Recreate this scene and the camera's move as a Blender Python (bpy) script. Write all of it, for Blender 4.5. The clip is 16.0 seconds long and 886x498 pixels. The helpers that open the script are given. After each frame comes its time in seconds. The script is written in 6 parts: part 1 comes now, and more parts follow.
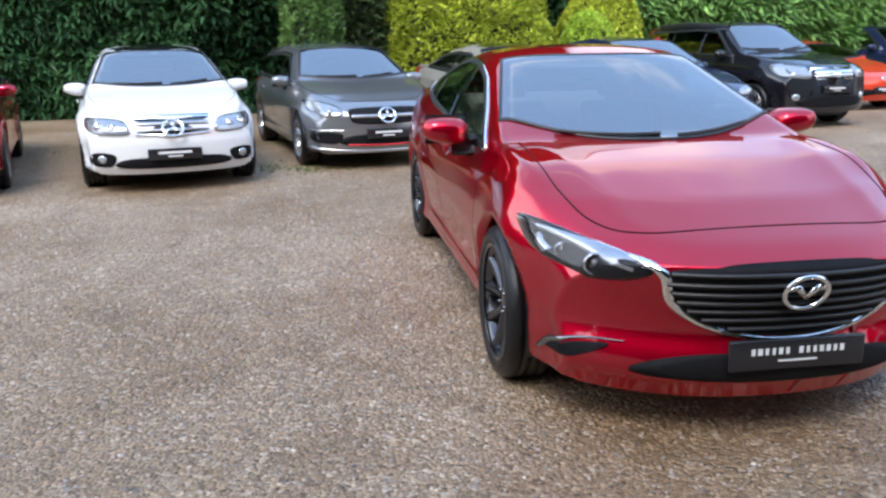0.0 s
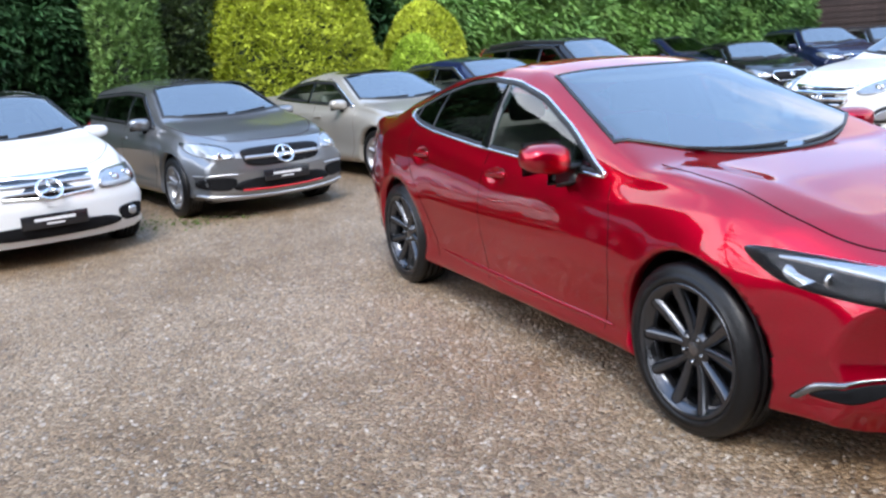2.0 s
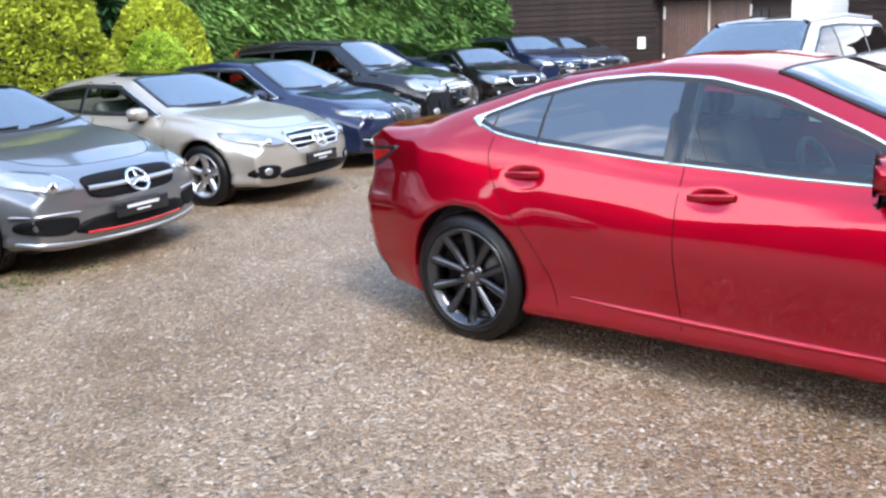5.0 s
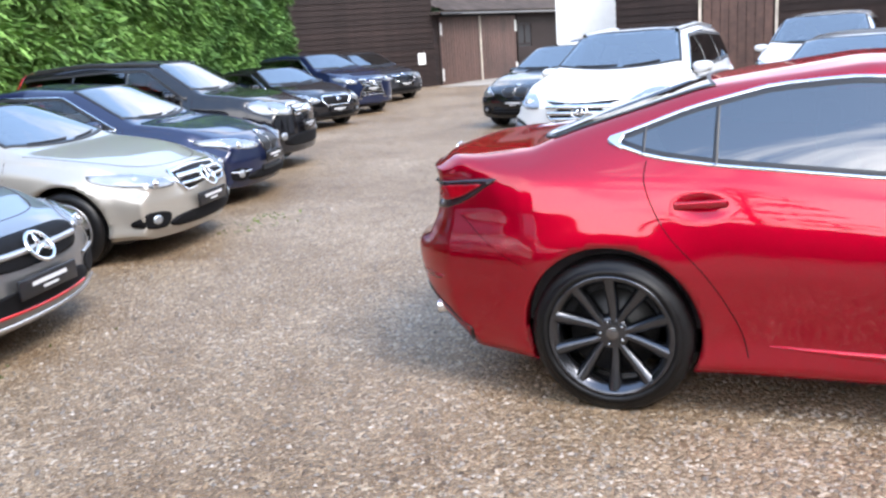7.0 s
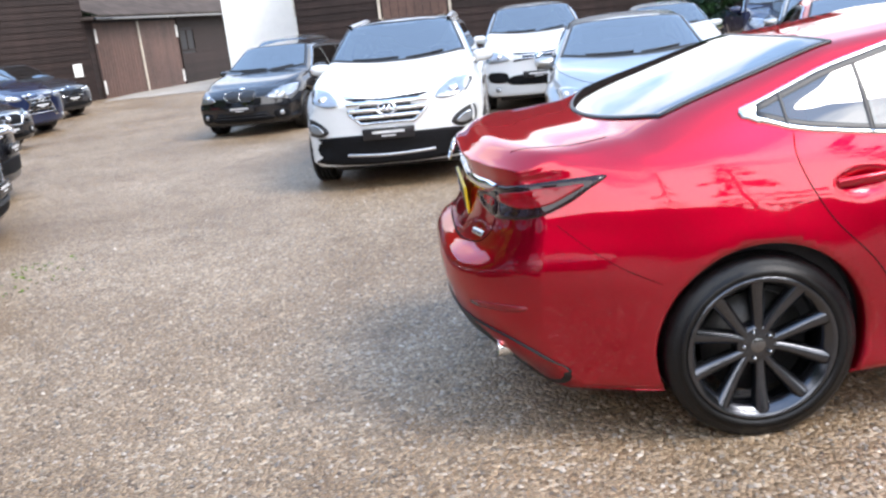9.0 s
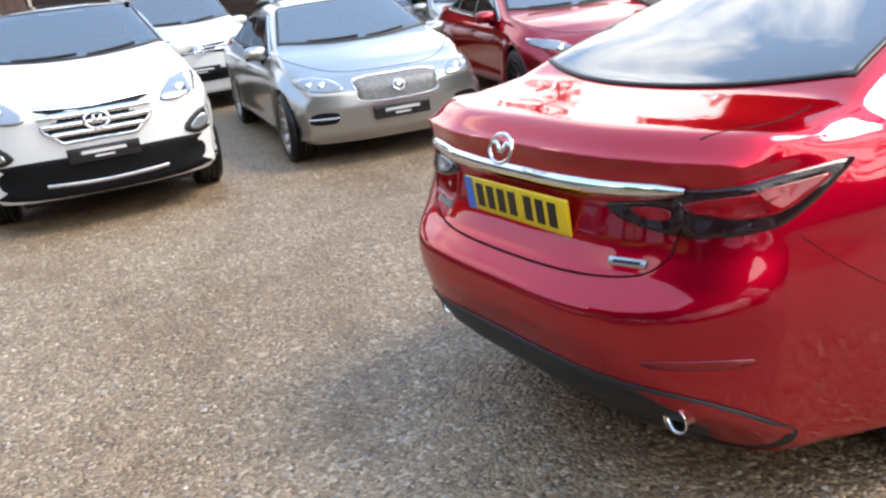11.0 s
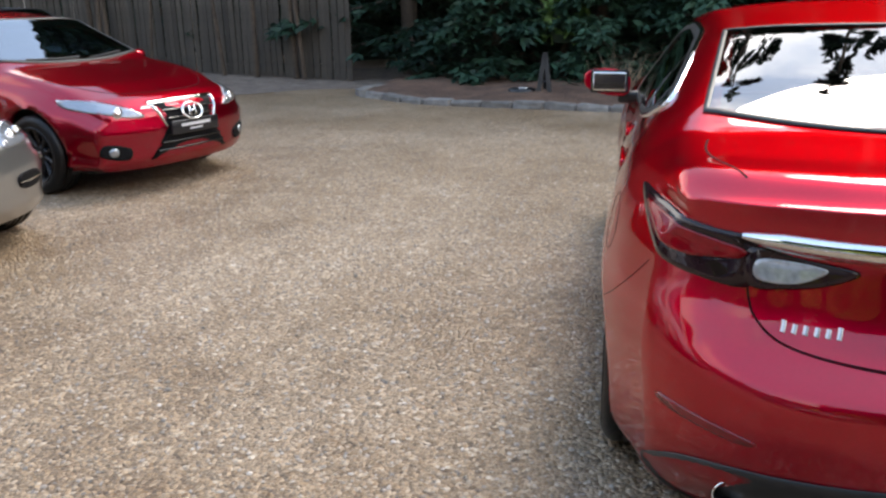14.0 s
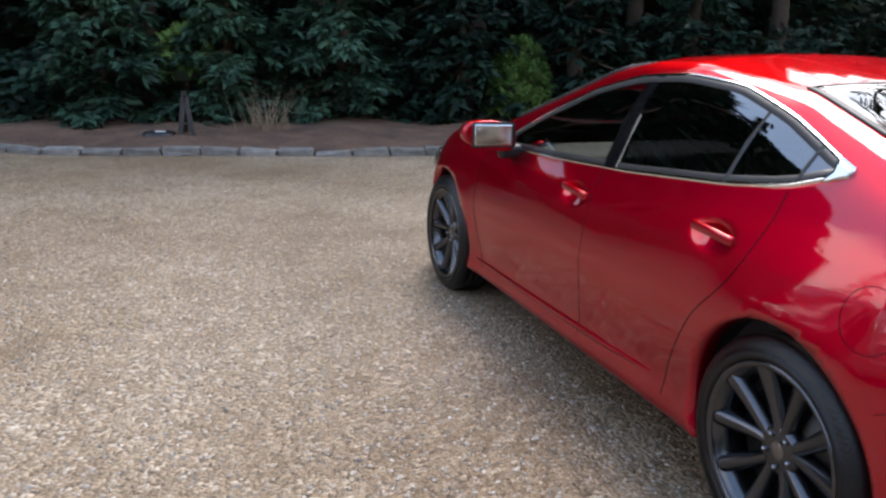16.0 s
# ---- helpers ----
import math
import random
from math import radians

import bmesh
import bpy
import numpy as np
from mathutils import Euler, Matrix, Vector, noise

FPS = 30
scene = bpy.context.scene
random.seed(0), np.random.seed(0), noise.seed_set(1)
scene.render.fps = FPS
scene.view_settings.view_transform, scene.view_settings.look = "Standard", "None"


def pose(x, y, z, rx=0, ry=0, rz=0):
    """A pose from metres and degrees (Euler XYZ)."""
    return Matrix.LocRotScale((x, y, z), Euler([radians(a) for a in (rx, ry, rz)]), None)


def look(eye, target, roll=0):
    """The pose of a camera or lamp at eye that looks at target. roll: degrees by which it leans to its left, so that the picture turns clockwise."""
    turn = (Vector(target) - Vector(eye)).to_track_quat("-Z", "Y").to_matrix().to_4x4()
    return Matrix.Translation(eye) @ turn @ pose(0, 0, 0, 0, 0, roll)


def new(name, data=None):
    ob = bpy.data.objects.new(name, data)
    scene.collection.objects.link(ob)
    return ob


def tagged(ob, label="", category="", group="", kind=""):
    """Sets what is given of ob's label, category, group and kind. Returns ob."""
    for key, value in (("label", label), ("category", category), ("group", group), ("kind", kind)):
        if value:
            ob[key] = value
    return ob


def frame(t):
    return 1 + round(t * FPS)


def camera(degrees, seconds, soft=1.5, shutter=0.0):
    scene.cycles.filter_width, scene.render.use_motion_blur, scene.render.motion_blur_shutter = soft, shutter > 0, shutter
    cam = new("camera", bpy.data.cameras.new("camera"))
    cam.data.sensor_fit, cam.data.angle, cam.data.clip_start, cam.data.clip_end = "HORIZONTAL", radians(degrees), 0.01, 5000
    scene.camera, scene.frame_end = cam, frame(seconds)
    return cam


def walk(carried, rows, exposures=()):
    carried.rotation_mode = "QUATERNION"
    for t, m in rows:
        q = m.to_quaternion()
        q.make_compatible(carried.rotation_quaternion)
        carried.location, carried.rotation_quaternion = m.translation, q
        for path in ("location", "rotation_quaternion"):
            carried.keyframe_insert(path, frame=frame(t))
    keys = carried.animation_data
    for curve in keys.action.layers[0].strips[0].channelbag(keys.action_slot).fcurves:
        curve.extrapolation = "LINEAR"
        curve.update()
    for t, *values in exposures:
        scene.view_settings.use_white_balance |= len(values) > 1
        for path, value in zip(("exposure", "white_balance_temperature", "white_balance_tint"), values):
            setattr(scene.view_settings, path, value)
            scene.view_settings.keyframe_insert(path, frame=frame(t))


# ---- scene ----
from mathutils.bvhtree import BVHTree

cam = camera(56.0, 16.0, 2.5)
PATH = [
    (0, (-1.669, -4.949, 1.507), (-1.377, -3.033, 1.012), -0.7),
    (0.5, (-2.06, -4.709, 1.496), (-1.7, -2.797, 1.031), -1.2),
    (1, (-2.413, -4.455, 1.491), (-1.927, -2.565, 1.052), -1.6),
    (1.5, (-2.723, -4.167, 1.501), (-2.066, -2.33, 1.061), -2.9),
    (2, (-2.995, -3.806, 1.51), (-2.183, -2.034, 1.059), -3.7),
    (2.5, (-3.275, -3.422, 1.504), (-2.339, -1.721, 1.025), -2.3),
    (3, (-3.494, -2.997, 1.501), (-2.505, -1.331, 1.006), -2.6),
    (3.5, (-3.712, -2.593, 1.52), (-2.587, -1.007, 1.053), -2.9),
    (4, (-3.925, -2.198, 1.542), (-2.648, -0.728, 1.086), -3.2),
    (4.2, (-3.989, -2.024, 1.536), (-2.664, -0.598, 1.078), -3.4),
    (6.3, (-4.302, 0.044, 1.587), (-2.632, 1.033, 1.106), -2.1),
    (6.5, (-4.293, 0.236, 1.581), (-2.589, 1.171, 1.108), -2.7),
    (7, (-4.257, 0.724, 1.591), (-2.470, 1.489, 1.119), -4.1),
    (7.5, (-4.195, 1.21, 1.594), (-2.312, 1.703, 1.136), -3.5),
    (8, (-4.059, 1.685, 1.582), (-2.135, 1.952, 1.105), -3.9),
    (8.5, (-3.833, 2.145, 1.567), (-1.907, 2.267, 1.042), -5.0),
    (9, (-3.605, 2.546, 1.571), (-1.676, 2.517, 1.044), -6.0),
    (9.2, (-3.491, 2.689, 1.569), (-1.565, 2.576, 1.041), -6.1),
    (11.3, (-1.752, 3.91, 1.551), (-0.202, 2.825, 0.904), -6.4),
    (11.5, (-1.566, 3.975, 1.532), (-0.097, 2.786, 0.88), -5.8),
    (12, (-1.106, 4.14, 1.536), (0.134, 2.714, 0.881), -3.4),
    (12.5, (-0.615, 4.244, 1.533), (0.414, 2.656, 0.883), -2.0),
    (13, (-0.108, 4.276, 1.51), (0.719, 2.574, 0.861), -0.7),
    (13.5, (0.397, 4.268, 1.492), (1.026, 2.463, 0.903), -0.5),
    (14, (0.871, 4.163, 1.488), (1.288, 2.295, 0.908), -1.1),
    (14.5, (1.321, 4.023, 1.499), (1.485, 2.117, 0.916), -0.4),
    (15, (1.754, 3.819, 1.516), (1.641, 1.897, 0.974), -0.9),
    (15.5, (2.159, 3.509, 1.518), (1.771, 1.623, 0.978), -0.6),
    (16, (2.527, 3.173, 1.505), (1.882, 1.349, 1.0), 1.2),
]
walk(cam, [(t, look(eye, aim, roll)) for t, eye, aim, roll in PATH],
     [(0.0, 1.05, 6150, 12), (2.5, 1.18, 6200, 12), (4.0, 1.25, 6250, 12), (6.5, 1.28, 6350, 13), (9.0, 1.22, 6500, 12), (12.0, 1.04, 7000, 11), (14.0, 1.04, 7000, 12), (16.0, 1.0, 6800, 14)])

world = bpy.data.worlds.new("sky")
scene.world = world
world.use_nodes = True
SUN_EL, SUN_AZ = 51.0, 205.0
nt = world.node_tree
sky = nt.nodes.new("ShaderNodeTexSky")
sky.sky_type, sky.sun_disc = "NISHITA", False
sky.sun_elevation, sky.sun_rotation = radians(SUN_EL), radians(SUN_AZ)
sky.dust_density = 0.7
# broken white cloud over blue sky
tc = nt.nodes.new("ShaderNodeTexCoord")
mp = nt.nodes.new("ShaderNodeMapping")
mp.inputs["Scale"].default_value = (1.0, 1.0, 2.2)
nz = nt.nodes.new("ShaderNodeTexNoise")
nz.inputs["Scale"].default_value, nz.inputs["Detail"].default_value, nz.inputs["Roughness"].default_value = 2.6, 7.0, 0.58
nz.inputs["Distortion"].default_value = 0.35
# clouds thin out towards the zenith
sp, zz, sub = nt.nodes.new("ShaderNodeSeparateXYZ"), nt.nodes.new("ShaderNodeMath"), nt.nodes.new("ShaderNodeMath")
zz.operation, zz.inputs[1].default_value = "MULTIPLY", 0.66
sub.operation = "SUBTRACT"
cover, more = nt.nodes.new("ShaderNodeMath"), nt.nodes.new("ShaderNodeMath")
cover.operation, cover.inputs[1].default_value = "MULTIPLY", 0.10
more.operation = "ADD"
cr = nt.nodes.new("ShaderNodeValToRGB")
cr.color_ramp.elements[0].position, cr.color_ramp.elements[1].position = 0.07, 0.24
cr.color_ramp.elements[0].color = (0.05, 0.05, 0.05, 1)
mx = nt.nodes.new("ShaderNodeMixRGB")
# the clouds are brighter towards the sun
dt, gain, lit = nt.nodes.new("ShaderNodeVectorMath"), nt.nodes.new("ShaderNodeMapRange"), nt.nodes.new("ShaderNodeVectorMath")
dt.operation, dt.inputs[1].default_value = "DOT_PRODUCT", (-0.75, -0.66, 0.0)
gain.inputs[1].default_value, gain.inputs[2].default_value, gain.inputs[3].default_value, gain.inputs[4].default_value = -0.9, 0.9, 0.70, 1.58
lit.operation, lit.inputs[0].default_value = "SCALE", (10.8, 11.1, 11.6)
# summer haze brightens the blue
hz = nt.nodes.new("ShaderNodeMixRGB")
hz.inputs[0].default_value, hz.inputs[2].default_value = 0.45, (4.4, 7.2, 11.8, 1)
for a, b in ((tc.outputs["Generated"], dt.inputs[0]), (dt.outputs["Value"], gain.inputs[0]), (gain.outputs[0], lit.inputs["Scale"]), (lit.outputs[0], mx.inputs[2]), (tc.outputs["Generated"], mp.inputs["Vector"]), (mp.outputs[0], nz.inputs["Vector"]), (sp.outputs["Z"], zz.inputs[0]), (zz.outputs[0], sub.inputs[1]), (tc.outputs["Generated"], sp.inputs[0]), (nz.outputs["Fac"], sub.inputs[0]), (dt.outputs["Value"], cover.inputs[0]), (cover.outputs[0], more.inputs[0]), (sub.outputs[0], more.inputs[1]), (more.outputs[0], cr.inputs[0]),
             (cr.outputs[0], mx.inputs[0]), (sky.outputs[0], hz.inputs[1]), (hz.outputs[0], mx.inputs[1]), (mx.outputs[0], nt.nodes["Background"].inputs[0])):
    nt.links.new(a, b)
nt.nodes["Background"].inputs[1].default_value = 0.14
sun = new("sun", bpy.data.lights.new("sun", "SUN"))
sun.data.energy, sun.data.angle, sun.data.color = 2.0, radians(26), (1.0, 0.95, 0.88)
az = radians(SUN_AZ)
sun.matrix_world = look((0, 0, 0), (-math.sin(az) * math.cos(radians(SUN_EL)), -math.cos(az) * math.cos(radians(SUN_EL)), -math.sin(radians(SUN_EL))))


# ---- materials ----
def mat(name, base, rough=0.5, metal=0.0, coat=0.0, vary=0.0, scale=20.0, bump=0.0, bump_scale=None, spec=0.5, second=None, island=0.0, objvar=0.0):
    """A principled material with two scales of noise in colour, gloss and relief."""
    m = bpy.data.materials.new(name)
    m.use_nodes = True
    t = m.node_tree
    p = t.nodes["Principled BSDF"]
    p.inputs["Base Color"].default_value = (*base, 1)
    p.inputs["Roughness"].default_value, p.inputs["Metallic"].default_value = rough, metal
    p.inputs["Coat Weight"].default_value, p.inputs["Coat Roughness"].default_value = coat, 0.02
    p.inputs["Specular IOR Level"].default_value = spec
    col = None
    if vary or second or island or objvar:
        co = t.nodes.new("ShaderNodeTexCoord")
        n1, n2 = t.nodes.new("ShaderNodeTexNoise"), t.nodes.new("ShaderNodeTexNoise")
        n1.inputs["Scale"].default_value, n2.inputs["Scale"].default_value = scale, scale / 9
        n1.inputs["Detail"].default_value = 4
        for n in (n1, n2):
            t.links.new(co.outputs["Object"], n.inputs["Vector"])
        add = t.nodes.new("ShaderNodeMath")
        add.operation = "ADD"
        t.links.new(n1.outputs["Fac"], add.inputs[0])
        t.links.new(n2.outputs["Fac"], add.inputs[1])
        ramp = t.nodes.new("ShaderNodeMapRange")
        ramp.inputs[1].default_value, ramp.inputs[2].default_value = 0.7, 1.3
        t.links.new(add.outputs[0], ramp.inputs[0])
        mix = t.nodes.new("ShaderNodeMixRGB")
        lo = [c * (1 - vary) for c in base]
        hi = second or [min(1, c * (1 + vary)) for c in base]
        mix.inputs[1].default_value, mix.inputs[2].default_value = (*lo, 1), (*hi, 1)
        t.links.new(ramp.outputs[0], mix.inputs[0])
        col = mix.outputs[0]
        if island or objvar:
            g = t.nodes.new("ShaderNodeNewGeometry" if island else "ShaderNodeObjectInfo")
            rnd = t.nodes.new("ShaderNodeMapRange")
            k = island or objvar
            rnd.inputs[3].default_value, rnd.inputs[4].default_value = 1 - k, 1 + k
            t.links.new(g.outputs["Random Per Island" if island else "Random"], rnd.inputs[0])
            sc = t.nodes.new("ShaderNodeVectorMath")
            sc.operation = "SCALE"
            t.links.new(col, sc.inputs[0])
            t.links.new(rnd.outputs[0], sc.inputs["Scale"])
            col = sc.outputs[0]
        t.links.new(col, p.inputs["Base Color"])
    if bump:
        co = t.nodes.new("ShaderNodeTexCoord")
        nb = t.nodes.new("ShaderNodeTexNoise")
        nb.inputs["Scale"].default_value, nb.inputs["Detail"].default_value = bump_scale or scale, 6
        bp = t.nodes.new("ShaderNodeBump")
        bp.inputs["Strength"].default_value, bp.inputs["Distance"].default_value = bump, 0.01
        t.links.new(co.outputs["Object"], nb.inputs["Vector"])
        t.links.new(nb.outputs["Fac"], bp.inputs["Height"])
        t.links.new(bp.outputs[0], p.inputs["Normal"])
    return m


def paint(name, base, metal=0.35, rough=0.32, edge=None):
    """Clear-coated car paint with fine flake and a faint film of dust."""
    m = mat(name, base, rough, metal, 1.0, vary=0.05, scale=900.0, spec=0.05)
    m.node_tree.nodes["Principled BSDF"].inputs["Coat IOR"].default_value = 1.55
    m.node_tree.nodes["Principled BSDF"].inputs["Coat Weight"].default_value = 1.0
    if edge:
        m.node_tree.nodes["Principled BSDF"].inputs["Specular Tint"].default_value = (*edge, 1)
    m.node_tree.nodes["Principled BSDF"].inputs["Coat Roughness"].default_value = 0.035
    return m


def glass(name, tint, gloss=0.06):
    m = bpy.data.materials.new(name)
    m.use_nodes = True
    t = m.node_tree
    t.nodes.remove(t.nodes["Principled BSDF"])
    tr, gl, mxs, lw = (t.nodes.new(k) for k in ("ShaderNodeBsdfTransparent", "ShaderNodeBsdfGlossy", "ShaderNodeMixShader", "ShaderNodeLayerWeight"))
    tr.inputs[0].default_value = (*tint, 1)
    gl.inputs["Roughness"].default_value = 0.01
    pw = t.nodes.new("ShaderNodeMath")
    pw.operation, pw.inputs[1].default_value = "POWER", 3.4
    mr = t.nodes.new("ShaderNodeMapRange")
    mr.inputs[3].default_value, mr.inputs[4].default_value = gloss, 1.0
    t.links.new(lw.outputs["Facing"], pw.inputs[0])
    t.links.new(pw.outputs[0], mr.inputs[0])
    t.links.new(mr.outputs[0], mxs.inputs[0])
    t.links.new(tr.outputs[0], mxs.inputs[1])
    t.links.new(gl.outputs[0], mxs.inputs[2])
    t.links.new(mxs.outputs[0], t.nodes["Material Output"].inputs[0])
    return m


RED = paint("deep_red_metallic_paint", (0.43, 0.0006, 0.018), 0.94, 0.37, (0.85, 0.10, 0.19))
RED2 = paint("crimson_metallic_paint", (0.33, 0.0012, 0.018), 0.92, 0.33, (0.80, 0.10, 0.16))
ORANGE = paint("orange_red_paint", (0.55, 0.045, 0.015), 0.1)
WHITE = paint("white_paint", (0.64, 0.645, 0.64), 0.0, 0.4)
GREY = paint("mid_grey_metallic_paint", (0.23, 0.235, 0.245), 0.75, 0.3)
GOLD = paint("pale_champagne_metallic_paint", (0.40, 0.375, 0.33), 0.5, 0.32)
SILVER = paint("silver_metallic_paint", (0.38, 0.385, 0.38), 0.9, 0.30)
NAVY = paint("dark_navy_paint", (0.012, 0.018, 0.050), 0.25, 0.3)
BLACKP = paint("black_paint", (0.008, 0.008, 0.010), 0.1, 0.3)
DARKGREY = paint("dark_grey_paint", (0.03, 0.032, 0.04), 0.3, 0.3)
PLASTIC = mat("black_plastic", (0.012, 0.012, 0.013), 0.45, vary=0.2, scale=60, bump=0.05, bump_scale=300)
GLOSSBLK = mat("gloss_black", (0.006, 0.006, 0.007), 0.12, coat=0.5)
DARKCHROME = mat("dark_satin_chrome", (0.22, 0.225, 0.235), 0.22, 1.0, vary=0.05, scale=40)
CHROME = mat("chrome", (0.78, 0.79, 0.80), 0.07, 1.0, vary=0.03, scale=40)
RUBBER = mat("tyre_rubber", (0.005, 0.005, 0.0055), 0.36, spec=0.32, vary=0.35, scale=35, bump=0.25, bump_scale=120)
GUNMETAL = mat("gunmetal_alloy", (0.088, 0.091, 0.100), 0.20, 0.95, vary=0.08, scale=50)
ALLOY = mat("silver_alloy", (0.50, 0.50, 0.51), 0.28, 0.85, vary=0.08, scale=50)
BLACKALLOY = mat("black_alloy", (0.02, 0.02, 0.022), 0.25, 0.5, vary=0.1, scale=50)
BRAKE = mat("brake_steel", (0.045, 0.043, 0.041), 0.45, 0.9, vary=0.2, scale=80)
GLASS = glass("clear_window_glass", (0.50, 0.58, 0.56), 0.08)
TINT = glass("tinted_window_glass", (0.06, 0.07, 0.08), 0.21)
SCREEN = glass("windscreen_glass", (0.20, 0.27, 0.32), 0.25)
# blue of the reflected sky is put into this glass tint
PARKSCREEN = glass("sky_tinted_windscreen_glass", (0.10, 0.14, 0.19), 0.30)
REARGLASS = glass("rear_screen_glass", (0.07, 0.09, 0.09), 0.17)
LENS = glass("headlamp_lens", (0.92, 0.93, 0.95), 0.02)
LAMPIN = mat("lamp_reflector", (0.36, 0.38, 0.40), 0.18, 0.6, vary=0.1, scale=40)
BRIGHTLAMP = mat("bright_lamp_reflector", (0.42, 0.43, 0.45), 0.20, 0.8, vary=0.1, scale=40)
LAMPDARK = mat("lamp_bezel", (0.008, 0.008, 0.010), 0.35, spec=0.12)
MATTBLK = mat("matt_black_mesh", (0.005, 0.005, 0.006), 0.7, spec=0.15, vary=0.3, scale=200)
REDLENS = mat("red_lamp_lens", (0.27, 0.002, 0.008), 0.08, 0.0, 0.45, vary=0.3, scale=25, spec=0.2)
DARKLENS = mat("smoked_lamp_lens", (0.020, 0.008, 0.010), 0.08, 0.0, 0.45, vary=0.3, scale=25, spec=0.2)
LEATHER = mat("pale_leather", (0.24, 0.235, 0.22), 0.5, vary=0.1, scale=40, bump=0.1)
DARKCLOTH = mat("dark_trim", (0.02, 0.02, 0.022), 0.7, vary=0.2, scale=40, bump=0.1)
GAP = mat("shut_line", (0.022, 0.002, 0.004), 0.7, spec=0.08)
YELLOW = mat("yellow_plate", (0.80, 0.55, 0.02), 0.3, vary=0.04, scale=30)
BLUEBAND = mat("blue_band", (0.03, 0.16, 0.62), 0.3)
INK = mat("black_ink", (0.008, 0.008, 0.008), 0.4)
PALEINK = mat("pale_lettering", (0.62, 0.62, 0.62), 0.4)
PLATEBLK = mat("black_show_plate", (0.012, 0.012, 0.014), 0.25, vary=0.1, scale=30)
REDLAMP = mat("dark_red_reflector", (0.20, 0.002, 0.008), 0.15, coat=0.3, vary=0.2, scale=60)
REDTRIM = mat("bright_red_trim", (0.55, 0.01, 0.015), 0.3, coat=0.6)
WHITELENS = mat("clear_lamp_lens", (0.42, 0.42, 0.43), 0.06, 0.3, 1.0, vary=0.3, scale=60)


# ---- mesh helpers ----
def link(name, bm_or_me, material=None, parent=None, label="", smooth=True):
    me = bm_or_me
    if isinstance(bm_or_me, bmesh.types.BMesh):
        me = bpy.data.meshes.new(name)
        bm_or_me.to_mesh(me)
        bm_or_me.free()
    if smooth:
        me.polygons.foreach_set("use_smooth", [True] * len(me.polygons))
    if material and not me.materials:
        for k in material if isinstance(material, (list, tuple)) else (material,):
            me.materials.append(k)
    ob = new(name, me)
    if parent:
        ob.parent = parent
    if label:
        tagged(ob, label)
    return ob


def raw(name, verts, faces, smooth=True):
    me = bpy.data.meshes.new(name)
    me.from_pydata([tuple(map(float, v)) for v in verts], [], faces)
    me.update()
    if smooth:
        me.polygons.foreach_set("use_smooth", [True] * len(me.polygons))
    return me


def block(bm, x0, x1, y0, y1, z0, z1, bevel=0.0, seg=2):
    """Adds a box with rounded edges to bm."""
    r = bmesh.ops.create_cube(bm, size=1)
    for v in r["verts"]:
        v.co = Vector(((x0 + x1) / 2 + v.co.x * (x1 - x0), (y0 + y1) / 2 + v.co.y * (y1 - y0), (z0 + z1) / 2 + v.co.z * (z1 - z0)))
    if bevel:
        edges = list({e for v in r["verts"] for e in v.link_edges})
        bmesh.ops.bevel(bm, geom=edges, offset=bevel, segments=seg, profile=0.5, affect="EDGES")
    return bm


def lathe(profile, n=48):
    """A ring of (radius, x) turned about the x axis."""
    bm = bmesh.new()
    rows = []
    for k in range(n):
        a = 2 * math.pi * k / n
        rows.append([bm.verts.new((x, r * math.cos(a), r * math.sin(a))) for r, x in profile])
    for k in range(n):
        a, b = rows[k], rows[(k + 1) % n]
        for j in range(len(profile) - 1):
            bm.faces.new((a[j], b[j], b[j + 1], a[j + 1]))
    return bm


def line(points, soft=0.06, n=700):
    """A smooth curve through a few control points: y to value."""
    ys, vs = np.array(points, float).T
    g = np.linspace(ys[0] - 0.5, ys[-1] + 0.5, n)
    v = np.interp(g, ys, vs)
    w = max(1, int(soft / (g[1] - g[0])))
    k = np.hanning(2 * w + 3)
    k /= k.sum()
    v = np.convolve(np.pad(v, w + 1, mode="edge"), k, mode="valid")
    return lambda y: np.interp(y, g, v)


def spline(pts, per=8, closed=False):
    """Catmull-Rom through 2D points."""
    p = np.array(pts, float)
    n = len(p)
    out = []
    for i in range(n if closed else n - 1):
        a, b, c, d = (p[(i - 1) % n], p[i], p[(i + 1) % n], p[(i + 2) % n]) if closed else (p[max(i - 1, 0)], p[i], p[i + 1], p[min(i + 2, n - 1)])
        for k in range(per):
            t = k / per
            out.append(0.5 * ((2 * b) + (c - a) * t + (2 * a - 5 * b + 4 * c - d) * t * t + (3 * b - a - 3 * c + d) * t ** 3))
    if not closed:
        out.append(p[-1])
    return np.array(out)


def inside(poly, x, y):
    """Which of the points (x, y) lie in the polygon."""
    r = np.zeros(len(x), bool)
    n = len(poly)
    for i in range(n):
        (x0, y0), (x1, y1) = poly[i], poly[(i + 1) % n]
        if y0 != y1:
            r ^= ((y0 > y) != (y1 > y)) & (x < (x1 - x0) * (y - y0) / (y1 - y0) + x0)
    return r


def sstep(t):
    t = np.clip(t, 0, 1)
    return t * t * (3 - 2 * t)


# ---- a car's shell and the parts that follow it ----
FRONT_CREASE = ((-2.3, -1.9, -1.415, -0.9, -0.2, 0.5), (0.80, 0.845, 0.875, 0.85, 0.80, 0.74), (0.0, 0.8, 1.0, 1.0, 0.55, 0.0))
REAR_CREASE = ((0.3, 0.9, 1.3, 1.6, 1.95, 2.3), (0.83, 0.86, 0.885, 0.89, 0.88, 0.85), (0.0, 0.5, 0.9, 1.0, 0.8, 0.3))


